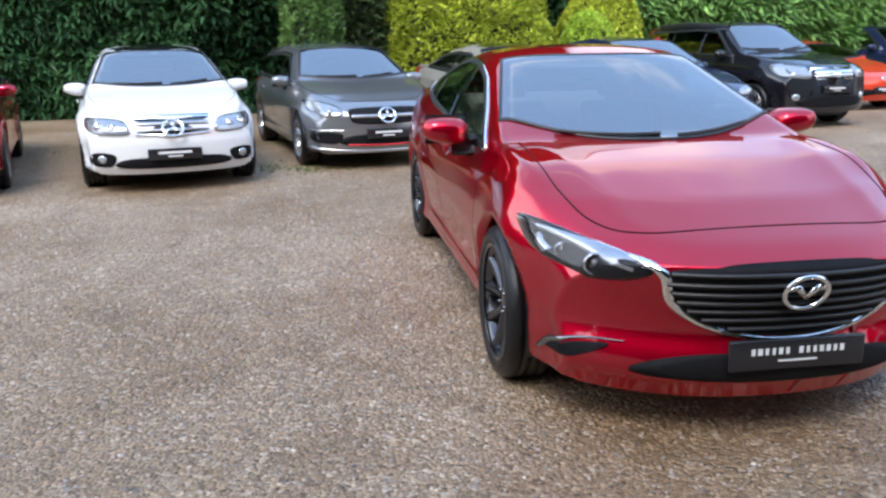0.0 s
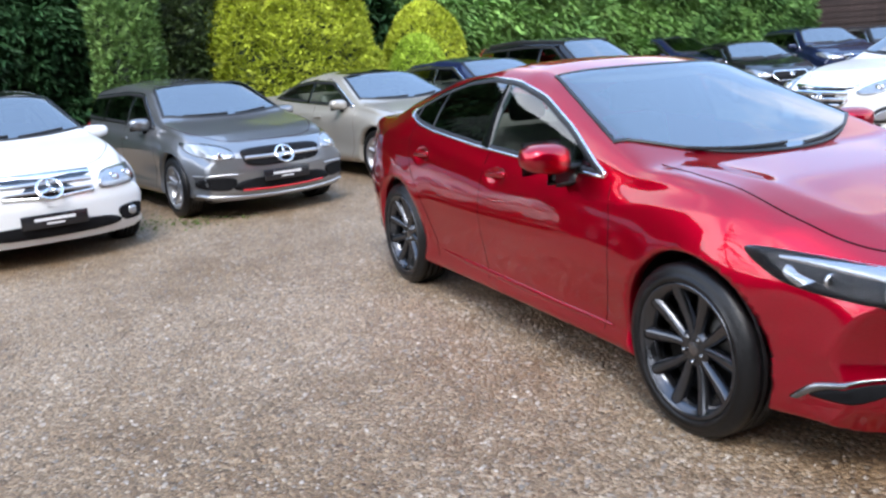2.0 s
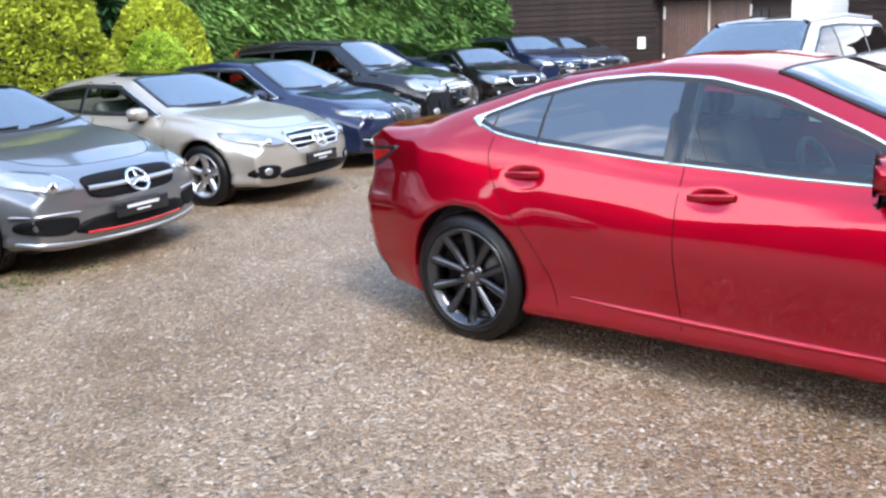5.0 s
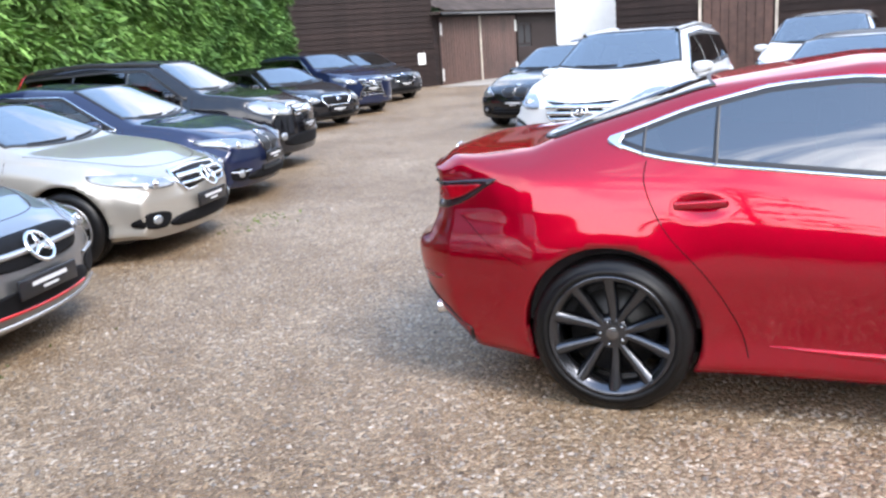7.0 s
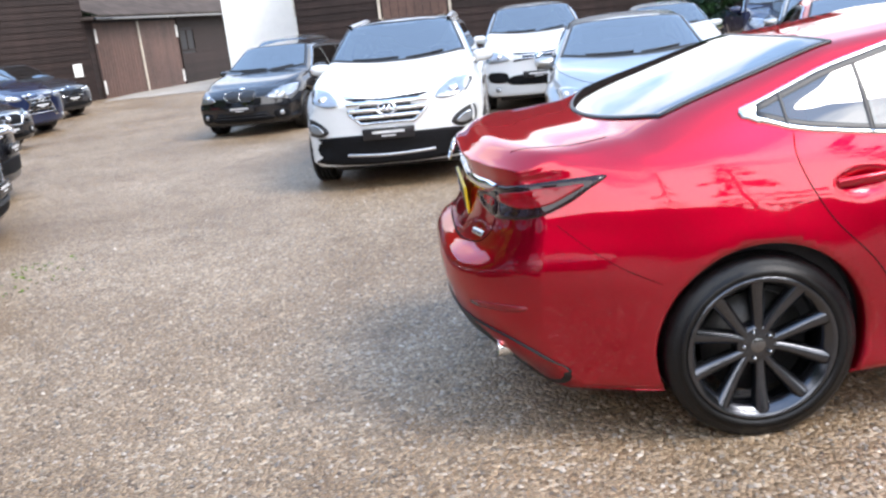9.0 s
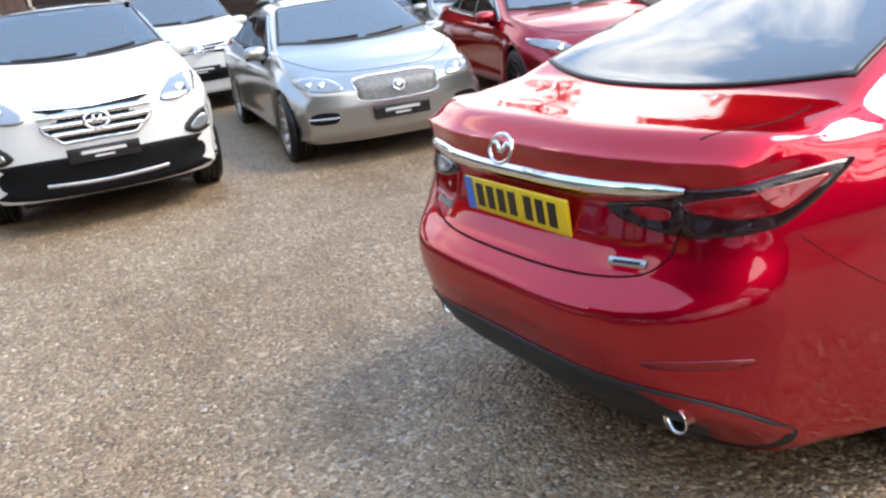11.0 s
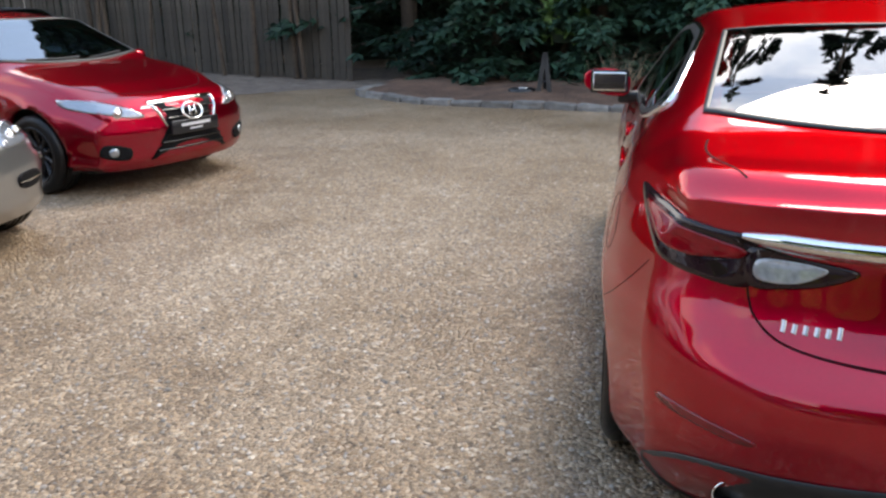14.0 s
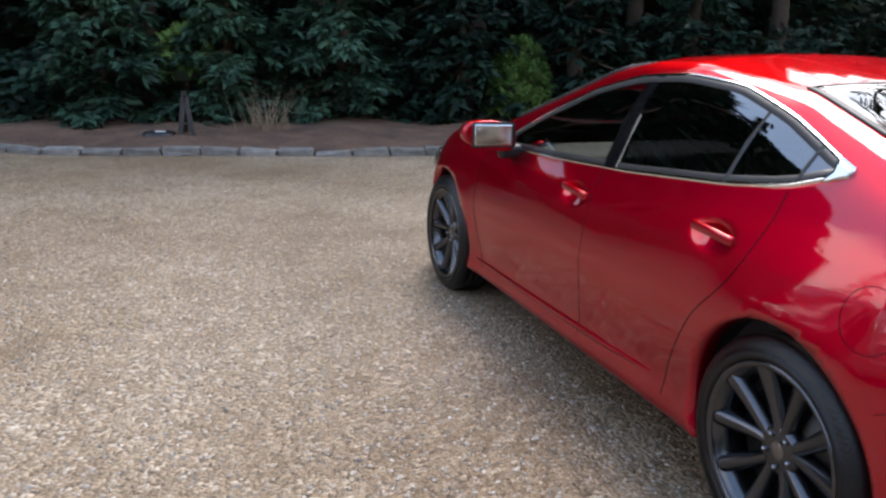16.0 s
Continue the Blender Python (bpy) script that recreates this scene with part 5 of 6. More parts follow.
def hedge_run(x0, y0, x1, y1, h, count, seed, material, size=0.20, name="conifer_hedge", label="", rough=0.30, core=True):
    """A tall clipped conifer hedge along a line, faced with drooping sprays."""
    rng = np.random.default_rng(seed)
    L = math.hypot(x1 - x0, y1 - y0)
    tx, ty = (x1 - x0) / L, (y1 - y0) / L
    nx, ny = ty, -tx
    u, z = rng.random(count) * L, h * rng.random(count) ** 0.9
    d = rough * lump(u, z) + 0.12 * lump(u * 3.1, z * 3.1 + 5) + rng.normal(0, 0.05, count)
    pos = np.stack([x0 + tx * u + nx * d, y0 + ty * u + ny * d, z], 1)
    swing = np.where(rng.random(count) < 0.72, 1.0, -0.7) * (0.7 + 0.6 * rng.random(count))
    out = np.stack([0.75 * nx + tx * swing + rng.normal(0, 0.25, count), 0.75 * ny + ty * swing + rng.normal(0, 0.25, count), rng.normal(-0.05, 0.22, count)], 1)
    v, f = sprays(pos, out, size, 0.45, rng, 5, 0.3, 0.62)
    hd = tagged(new(name), label, "hedge")
    leaves = fast("foliage", v, f, material)
    leaves.parent = hd
    # solid inner wall, its dark colour painted as shade between the sprays
    nu, nz_ = int(L / 0.5) + 2, int(h / 0.5) + 2
    us, zs = np.linspace(0, L, nu), np.linspace(0, h + 0.1, nz_)
    U, Z = np.meshgrid(us, zs, indexing="ij")
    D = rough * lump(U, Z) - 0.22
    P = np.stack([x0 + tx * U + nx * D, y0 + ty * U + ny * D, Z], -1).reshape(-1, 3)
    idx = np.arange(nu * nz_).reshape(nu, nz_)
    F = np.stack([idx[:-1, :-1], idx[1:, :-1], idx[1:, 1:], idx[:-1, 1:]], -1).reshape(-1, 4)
    c = fast("shade_core", P, F, CORE, True)
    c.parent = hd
    return hd


def shrub(cx, cy, rx, ry, h, count, seed, material, label, size=0.12, power=2.0, name="conifer_shrub", foot=0.0, droop=0.1, lean=0.9, category="shrub"):
    """A rounded or pointed conifer: short trunk, solid heart coloured dark as inner shade, many small sprays with an
    uneven outline.
    """
    rng = np.random.default_rng(seed)
    a = rng.random(count) * 2 * math.pi
    f = rng.random(count) ** 0.8
    prof = (1 - f ** power) ** (1 / power) * (0.86 + 0.14 * np.minimum(1, f * 5))
    k = 1 + 0.10 * lump(a * 2.3, f * 6) + 0.05 * lump(a * 7, f * 17) + rng.normal(0, 0.03, count)
    z = foot + (h - foot) * f
    pos = np.stack([cx + rx * prof * k * np.cos(a), cy + ry * prof * k * np.sin(a), z], 1)
    out = np.stack([np.cos(a), np.sin(a), lean * (0.25 + f) + rng.normal(0, 0.3, count)], 1) + rng.normal(0, 0.25, (count, 3))
    v, fc = sprays(pos, out, size, droop, rng, 4, 0.6)
    sh = tagged(new(name), label, category)
    fast("crown", v, fc, material).parent = sh
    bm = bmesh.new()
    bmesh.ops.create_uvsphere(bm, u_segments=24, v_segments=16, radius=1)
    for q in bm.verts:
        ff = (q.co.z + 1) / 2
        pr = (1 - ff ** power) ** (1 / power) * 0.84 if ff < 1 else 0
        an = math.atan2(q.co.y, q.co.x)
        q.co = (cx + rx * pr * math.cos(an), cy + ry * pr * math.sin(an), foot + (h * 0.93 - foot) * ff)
    link("shade_core", bm, CORE, sh)
    t = bmesh.new()
    bmesh.ops.create_cone(t, cap_ends=True, segments=10, radius1=0.09, radius2=0.05, depth=h * 0.7)
    bmesh.ops.translate(t, verts=t.verts, vec=(cx, cy, h * 0.35))
    link("trunk", t, BARK, sh)
    return sh


def fir_tree(cx, cy, h, spread, count, seed, material, label, low=0.4):
    """A dark conifer with tapering trunk, whorled limbs and flat hanging sprays, with gaps between."""
    rng = np.random.default_rng(seed)
    tree = tagged(new("fir_tree"), label, "tree")
    t = bmesh.new()
    rows = []
    for k in range(9):
        f = k / 8
        r = 0.17 * (1 - f) + 0.02
        ox, oy = 0.08 * math.sin(3 * f + seed), 0.08 * math.cos(4 * f + seed)
        rows.append([t.verts.new((cx + ox + r * math.cos(a), cy + oy + r * math.sin(a), h * f)) for a in np.linspace(0, 2 * math.pi, 10, False)])
    for a, b in zip(rows, rows[1:]):
        for j in range(10):
            t.faces.new((a[j], a[(j + 1) % 10], b[(j + 1) % 10], b[j]))
    link("trunk", t, BARK, tree)
    pos, out = [], []
    limbs = bmesh.new()
    nl = 46
    for k in range(nl):
        f = (k + rng.random()) / nl
        z = low + (h - low) * f
        a = k * 2.4 + rng.normal(0, 0.3)
        L = spread * (1 - f) ** 0.7 * (0.65 + 0.5 * rng.random())
        dz = -0.25 * L + rng.normal(0, 0.1)
        d = np.array([math.cos(a), math.sin(a)])
        p0, p1 = Vector((cx, cy, z)), Vector((cx + d[0] * L, cy + d[1] * L, z + dz))
        w = 0.035 * (1 - f) + 0.008
        s = Vector((-d[1], d[0], 0)) * w
        q = [limbs.verts.new(p0 + s), limbs.verts.new(p0 - s), limbs.verts.new(p0 + Vector((0, 0, w * 1.5))), limbs.verts.new(p1)]
        for i in range(3):
            limbs.faces.new((q[i], q[(i + 1) % 3], q[3]))
        m = max(3, int(count / nl * (1.3 - f)))
        g = rng.random(m) ** 0.6
        lat = rng.normal(0, 0.28, m) * L * (1.15 - g)
        pos.append(np.stack([cx + d[0] * L * g - d[1] * lat, cy + d[1] * L * g + d[0] * lat, z + dz * g + rng.normal(0, 0.05, m)], 1))
        out.append(np.stack([d[0] - d[1] * lat / L + rng.normal(0, 0.3, m), d[1] + d[0] * lat / L + rng.normal(0, 0.3, m), rng.normal(-0.05, 0.15, m)], 1))
    tagged(link("branchwork", limbs, BARK, tree), kind="stuff")
    v, fc = sprays(np.concatenate(pos), np.concatenate(out), 0.22, 0.35, rng, 5, 0.25)
    fast("crown", v, fc, material).parent = tree
    return tree


hedge_run(-16, hedge_line(-16), 4.2, hedge_line(4.2), 8.0, 38000, 1, HEDGE, 0.30, label="tall dense dark green conifer hedge behind the parked cars")
hedge_run(4.2, hedge_line(4.2), 18.6, hedge_line(18.6), 5.2, 22000, 2, HEDGE2, 0.30, label="tall fresh green conifer hedge running up to the barn")
shrub(-1.62, 11.2, 0.52, 0.52, 4.6, 4200, 3, CYPRESS, "slim upright green cypress against the hedge", 0.13, 3.2, "cypress", droop=0.0, lean=2.2, category="tree")
shrub(-0.45, 12.7, 0.9, 0.7, 4.6, 4200, 4, YEW, "dark green yew against the hedge", 0.15, 3.0, "yew", category="tree")
shrub(1.50, 12.5, 1.78, 1.4, 3.7, 26000, 5, GOLDLEAF, "large golden-green conifer shrub behind the cars", 0.085, 2.3, "golden_conifer")
shrub(4.45, 12.7, 1.02, 0.9, 2.62, 9000, 6, GOLDLEAF, "smaller golden-green conifer shrub", 0.08, 2.2, "golden_conifer")
shrub(4.0, 12.1, 0.72, 0.65, 1.95, 6000, 7, LIMELEAF, "low rounded lime-green conifer shrub", 0.07, 2.2, "golden_conifer")


# ---- parked cars, the row along the hedge ----
def left_row():
    c, _ = build_car(spec("saloon", paint=WHITE, plate=0.40, grille_trim=True, slats=2, slat_w=0.022, slat_mat=ALLOY, badge=(0.655, 0.098, "star"), spokes=(5, 0, 0.085, 0.06), alloy=ALLOY, trim=GLOSSBLK, projectors=[(0.56, 0.665, 0.040), (0.69, 0.672, 0.044)],
                          lamp=[(0.42, 0.60), (0.46, 0.715), (0.70, 0.745), (0.80, 0.735), (0.80, 0.64), (0.70, 0.60)], grille=[(-0.37, 0.745), (0.37, 0.745), (0.35, 0.60), (0.0, 0.575), (-0.35, 0.60)], grille_mat=GLOSSBLK), "white saloon with a black panoramic roof and show plate")
    sh = _
    sh.patch("roof_panel", spline([(-0.52, -0.22), (0.52, -0.22), (0.53, 0.85), (-0.53, 0.85)], 3, True), "t", GLOSSBLK, c, 0.005, 5, 0.006, "gloss black roof panel")
    put(c, -3.56, 5.89, 13)
    c, sh = build_car(spec("estate", paint=GREY, plate=0.43, grille_trim=False, slats=1, slat_w=0.034, slat_mat=ALLOY, badge=(0.635, 0.095, "star"), spokes=(5, 0.14, 0.05, 0.04), alloy=ALLOY, trim=GLOSSBLK,
                           grille=[(-0.40, 0.70), (0, 0.715), (0.40, 0.70), (0.43, 0.63), (0.36, 0.55), (0, 0.535), (-0.36, 0.55), (-0.43, 0.63)], grille_sharp=False,
                           lamp=[(0.50, 0.64), (0.55, 0.73), (0.70, 0.775), (0.82, 0.79), (0.82, 0.70), (0.68, 0.63)],
                           intakes=[[(-0.40, 0.41), (0.40, 0.41), (0.47, 0.30), (-0.47, 0.30)], [(0.52, 0.43), (0.78, 0.45), (0.80, 0.35), (0.58, 0.32)]], fogs=[],
                           front_strips=[([(-0.46, 0.305), (0, 0.295), (0.46, 0.305)], 0.022, REDTRIM), ([(-0.82, 0.265), (-0.5, 0.235), (0, 0.225), (0.5, 0.235), (0.82, 0.265)], 0.028, ALLOY), ([(0.50, 0.47), (0.66, 0.475), (0.83, 0.47)], 0.016, ALLOY), ([(-0.50, 0.47), (-0.66, 0.475), (-0.83, 0.47)], 0.016, ALLOY)],
                           handles=[(0.06, 0.80), (0.90, 0.83)]), "mid-grey sporty estate with a red lower grille strip")
    put(c, -1.30, 6.90, 12.5)
    c, sh = build_car(spec("coupe", paint=GOLD, plate=0.44, slats=2, slat_w=0.026, badge=(0.62, 0.095, "star"), spokes=(5, 0, 0.085, 0.065), alloy=ALLOY, grille_trim=True, tint_from=3,
                           lamp=[(0.46, 0.62), (0.58, 0.70), (0.74, 0.75), (0.82, 0.755), (0.82, 0.69), (0.66, 0.615)], grille=[(-0.38, 0.71), (0, 0.725), (0.38, 0.71), (0.42, 0.62), (0.34, 0.545), (-0.34, 0.545), (-0.42, 0.62)], seats=LEATHER), "pale champagne coupe with black roof and silver wheels")
    sh.patch("roof_panel", spline([(-0.50, -0.25), (0.50, -0.25), (0.50, 0.75), (-0.50, 0.75)], 3, True), "t", GLOSSBLK, c, 0.005, 5, 0.006, "gloss black roof panel")
    put(c, 1.32, 7.75, 12)
    kid = [(0.02, 0.715), (0.20, 0.715), (0.235, 0.65), (0.18, 0.56), (0.03, 0.56)]
    twin_front = dict(grille=[(-0.30, 0.40), (0.30, 0.40), (0.30, 0.33), (-0.30, 0.33)], slats=2, slat_mat=PLASTIC, kidneys=[kid, mirrored(kid)], badge=(0.775, 0.04, "disc"), plate=0.49,
                     lamp=[(0.36, 0.62), (0.42, 0.70), (0.66, 0.745), (0.82, 0.76), (0.82, 0.70), (0.62, 0.635)], fogs=[(0.66, 0.36, 0.045)])
    c, sh = build_car(spec("saloon", size=(4.9, 0.93, 1.47, 2.97), paint=NAVY, spokes=(5, 0.13, 0.05, 0.04), tint_from=3, front_strips=[([(0.52, 0.385), (0.66, 0.375), (0.80, 0.395)], 0.02, CHROME), ([(-0.52, 0.385), (-0.66, 0.375), (-0.80, 0.395)], 0.02, CHROME)], seats=LEATHER, **twin_front), "dark navy saloon with chrome window line")
    put(c, 3.60, 8.72, 13)
    c, sh = build_car(spec("suv", paint=BLACKP, spokes=(6, 0, 0.07, 0.06), grille=[(-0.42, 0.93), (0.42, 0.93), (0.36, 0.78), (-0.36, 0.78)], slats=2, slat_w=0.05, badge=(0.86, 0.06, "disc"), plate=0.62, grille_trim=True,
                           lamp=[(0.46, 0.80), (0.48, 0.95), (0.70, 1.00), (0.82, 0.98), (0.82, 0.84), (0.66, 0.80)], intakes=[[(-0.50, 0.50), (0.50, 0.50), (0.56, 0.36), (-0.56, 0.36)]], fogs=[(0.67, 0.50, 0.055)], trim=GLOSSBLK, projectors=[],
                           rear_lamps=[("tail_light", [(1.92, 1.62), (2.16, 1.50), (2.24, 1.10), (2.12, 1.05), (2.02, 1.3)], "s", REDLENS), ("tail_light", [(0.70, 1.60), (0.80, 1.45), (0.86, 1.1), (0.78, 1.06), (0.70, 1.35)], "b", REDLENS)]), "black boxy off-roader with chrome grille and roof rails")
    for sx in (-1, 1):
        sh.ribbon("roof_rail", [(sx * 0.56, y) for y in np.linspace(-0.25, 1.75, 10)], "t", 0.05, PLASTIC, c, 0.045, low=0.0)
    put(c, 6.10, 9.55, 12)
    c, sh = build_car(spec("coupe", size=(4.24, 0.89, 1.32, 2.57), paint=ORANGE, plate=0.40, slats=0, badge=(0.62, 0.05, "oval"), alloy=GUNMETAL, grille=[(-0.40, 0.42), (0.40, 0.42), (0.48, 0.28), (-0.48, 0.28)], intakes=[[(0.58, 0.42), (0.76, 0.46), (0.78, 0.33), (0.62, 0.30)]], fogs=[(0.68, 0.38, 0.035)]), "low orange-red sports coupe")
    put(c, 9.0, 12.1, 8)
    c, sh = build_car(spec("saloon", size=(4.67, 0.925, 1.42, 2.83), paint=BLACKP, plate=0.40, slats=0, grille=[(-0.36, 0.70), (0.36, 0.70), (0.42, 0.62), (0.30, 0.50), (-0.30, 0.50), (-0.42, 0.62)], grille_trim=True, grille_flat=True, badge=(0.64, 0.05, "disc")), "black saloon with a chrome-rimmed mesh grille")
    put(c, 12.9, 12.2, -18)
    c, sh = build_car(spec("suv", size=(4.64, 0.92, 1.62, 2.66), paint=NAVY, plate=0.62, slats=5, grille=[(-0.40, 0.86), (0.40, 0.86), (0.28, 0.68), (0.46, 0.40), (-0.46, 0.40), (-0.28, 0.68)], grille_trim=True, badge=(0.78, 0.06, "oval"), intakes=[], lamp=[(0.46, 0.80), (0.60, 0.90), (0.82, 0.95), (0.80, 0.84), (0.60, 0.77)]), "dark navy crossover with a tall chrome-edged grille")
    put(c, 16.0, 12.7, -22)
    c, sh = build_car(spec("hatch", paint=DARKGREY, plate=0.46, slats=6, slat_mat=GLOSSBLK, grille_trim=True, badge=(0.76, 0.05, "disc"), grille=[(-0.42, 0.70), (0.42, 0.70), (0.34, 0.54), (-0.34, 0.54)]), "dark grey hatchback with a chrome-rimmed grille")
    put(c, 19.3, 13.2, -25)
    c, sh = build_car(spec("suv", size=(4.4, 0.90, 1.66, 2.6), paint=NAVY, plate=0.6), "dark blue off-roader parked close to the hedge")
    put(c, 12.3, 14.6 - 1.6 + 1.2, 10)
    c, sh = build_car(spec("hatch", size=(3.9, 0.86, 1.50, 2.5), paint=WHITE, plate=0.45), "small white hatchback parked close to the hedge")
    put(c, 16.6, 15.3 - 2.2 + 1.5, -10)
    c, sh = build_car(spec("saloon", paint=RED2, plate=0.40, alloy=ALLOY), "dark red saloon beside the white one")
    put(c, -6.10, 5.55, 15)


# ---- parked cars, the row in front of the barn ----
def right_row():
    c, sh = build_car(spec("suv", size=(4.69, 0.94, 1.68, 2.70), paint=WHITE, plate=0.56, alloy=ALLOY, slats=3, slat_w=0.040, badge=(0.80, 0.06, "oval"), grille_trim=True,
                           grille=[(-0.44, 0.92), (0, 0.90), (0.44, 0.92), (0.38, 0.76), (0.26, 0.66), (-0.26, 0.66), (-0.38, 0.76)], projectors=[(0.66, 0.90, 0.05)],
                           lamp=[(0.48, 0.86), (0.60, 0.97), (0.76, 1.01), (0.83, 0.99), (0.80, 0.90), (0.62, 0.84)], intakes=[[(-0.86, 0.52), (0, 0.555), (0.86, 0.52), (0.80, 0.30), (0, 0.26), (-0.80, 0.30)]],
                           fogs=[], front_strips=[([(-0.44, 0.36), (0, 0.345), (0.44, 0.36)], 0.035, ALLOY)]), "white seven-seat off-roader with black lower bumper and dark roof")
    for sx in (-1, 1):
        f = sh.patch("fog_lamp_housing", spline([(sx * 0.62, 0.60), (sx * 0.70, 0.69), (sx * 0.84, 0.74), (sx * 0.85, 0.60), (sx * 0.72, 0.55)], 5, True), "f", PLASTIC, c, 0.010, 4, 0.01)
        sh.patch("fog_lamp", spline([(sx * 0.67, 0.60), (sx * 0.72, 0.66), (sx * 0.81, 0.69), (sx * 0.82, 0.62), (sx * 0.74, 0.58)], 5, True), "f", LAMPIN, f, 0.020, 4, 0.006)
        sh.ribbon("roof_rail", [(sx * 0.58, y) for y in np.linspace(-0.25, 1.75, 10)], "t", 0.045, ALLOY, c, 0.04, low=0.0)
    sh.patch("roof_panel", spline([(-0.54, -0.20), (0.54, -0.20), (0.54, 1.4), (-0.54, 1.4)], 3, True), "t", GLOSSBLK, c, 0.005, 5, 0.006, "dark glass roof panel")
    put(c, 6.85, 2.60, -96)
    c, sh = build_car(spec("saloon", size=(5.05, 0.95, 1.45, 3.03), overhang=0.70, paint=SILVER, plate=0.43, alloy=ALLOY, spokes=(10, 0, 0.04, 0.035), slats=0, grille_flat=True, grille_trim=True, grille_trim_w=0.010, badge=(0.645, 0.05, "disc"),
                           grille=[(-0.36, 0.72), (0, 0.735), (0.36, 0.72), (0.37, 0.62), (0.30, 0.54), (-0.30, 0.54), (-0.37, 0.62)], grille_sharp=False, grille_mat=mat("fine_mesh_grille", (0.17, 0.17, 0.17), 0.55, 0.3, vary=0.35, scale=300),
                           lamp=[(0.48, 0.66), (0.56, 0.735), (0.72, 0.765), (0.82, 0.75), (0.80, 0.69), (0.62, 0.65)], projectors=[(0.64, 0.70, 0.04), (0.74, 0.71, 0.035)], intakes=[[(0.56, 0.47), (0.76, 0.475), (0.78, 0.39), (0.58, 0.385)]], fogs=[],
                           front_strips=[([(0.55, 0.43), (0.66, 0.428), (0.80, 0.432)], 0.018, CHROME), ([(-0.55, 0.43), (-0.66, 0.428), (-0.80, 0.432)], 0.018, CHROME)]), "large silver luxury saloon with a mesh grille")
    put(c, 6.75, -0.07, -100)
    c, sh = build_car(spec("saloon", size=(4.67, 0.905, 1.43, 2.80), paint=RED2, plate=0.50, alloy=BLACKALLOY, spokes=(10, 0, 0.045, 0.035), slats=6, slat_w=0.014, slat_mat=GLOSSBLK, badge=(0.62, 0.07, "oval"), tint_from=2,
                           grille=[(-0.33, 0.70), (0.33, 0.70), (0.24, 0.52), (0.42, 0.27), (-0.42, 0.27), (-0.24, 0.52)], intakes=[[(0.58, 0.38), (0.76, 0.42), (0.78, 0.33), (0.60, 0.29)]],
                           lamp=[(0.44, 0.62), (0.60, 0.71), (0.80, 0.76), (0.80, 0.69), (0.58, 0.62)], fogs=[(0.70, 0.36, 0.035)],
                           front_strips=[([(-0.345, 0.705), (0, 0.712), (0.345, 0.705)], 0.022, CHROME), ([(0.345, 0.705), (0.255, 0.52)], 0.022, CHROME), ([(-0.345, 0.705), (-0.255, 0.52)], 0.022, CHROME)]), "crimson saloon with black wheels and spindle grille")
    put(c, 6.60, -2.90, -107)
    kid = [(0.02, 0.745), (0.24, 0.745), (0.27, 0.68), (0.20, 0.60), (0.03, 0.60)]
    c, sh = build_car(spec("hatch", size=(4.82, 0.915, 1.50, 2.92), paint=BLACKP, plate=0.47, slats=2, slat_mat=PLASTIC, kidneys=[kid, mirrored(kid)], badge=(0.80, 0.04, "disc"), grille=[(-0.44, 0.42), (0.44, 0.42), (0.50, 0.28), (-0.50, 0.28)], alloy=GUNMETAL, mirror_paint=BLACKP), "black fastback with twin grilles, seen from its nose")
    put(c, 12.9, 4.95, -103)
    c, sh = build_car(spec("suv", size=(4.80, 0.97, 1.73, 2.89), paint=WHITE, plate=0.58, slats=2, grille_trim=False, badge=(0.86, 0.065, "disc"), grille=[(-0.42, 0.93), (0.42, 0.93), (0.40, 0.80), (-0.40, 0.80)], intakes=[[(-0.40, 0.58), (0.40, 0.58), (0.44, 0.44), (-0.44, 0.44)], [(0.52, 0.62), (0.80, 0.64), (0.80, 0.50), (0.54, 0.48)]]), "tall white off-roader standing before the barn")
    put(c, 12.45, 0.20, -97)
    c, sh = build_car(spec("hatch", paint=SILVER, plate=0.46), "silver people carrier beside the white wall")
    put(c, 18.2, 5.6, -100)
    c, sh = build_car(spec("hatch", paint=WHITE, plate=0.46), "white hatchback in the second row")
    put(c, 13.8, -2.7, -100)
    c, sh = build_car(spec("suv", paint=NAVY, plate=0.6), "dark blue off-roader in the second row")
    put(c, 14.4, -5.3, -102)
    c, sh = build_car(spec("estate", paint=SILVER, plate=0.46, tint_from=2), "silver estate behind the crimson saloon")
    put(c, 11.2, -4.7, -108)
    c, sh = build_car(spec("saloon", paint=BLACKP, plate=0.46), "black saloon behind the crimson one")
    put(c, 11.4, -7.2, -110)
    c, sh = build_car(spec("hatch", paint=SILVER, plate=0.46), "silver hatchback near the fence")
    put(c, 12.2, -9.9, -112)


left_row()
right_row()


# ---- the barns ----
BOARD = mat("dark_brown_stained_board", (0.019, 0.0115, 0.010), 0.65, vary=0.3, scale=6, bump=0.4, bump_scale=30, objvar=0.22, spec=0.2)
DOORWOOD = mat("red_brown_door_board", (0.075, 0.038, 0.028), 0.6, vary=0.3, scale=7, bump=0.3, bump_scale=30, objvar=0.18)
WALLPAINT = mat("white_render", (0.80, 0.79, 0.76), 0.8, vary=0.05, scale=4, bump=0.2, bump_scale=40)
TILE = mat("brown_grey_roof_tile", (0.055, 0.043, 0.037), 0.85, spec=0.15, vary=0.3, scale=5, bump=0.3, objvar=0.25)
STEEL = mat("pale_strap_hinge", (0.62, 0.61, 0.58), 0.5, 0.2, vary=0.2, scale=20)
PALEWOOD = mat("pale_post", (0.45, 0.40, 0.33), 0.7, vary=0.25, scale=9, bump=0.2)
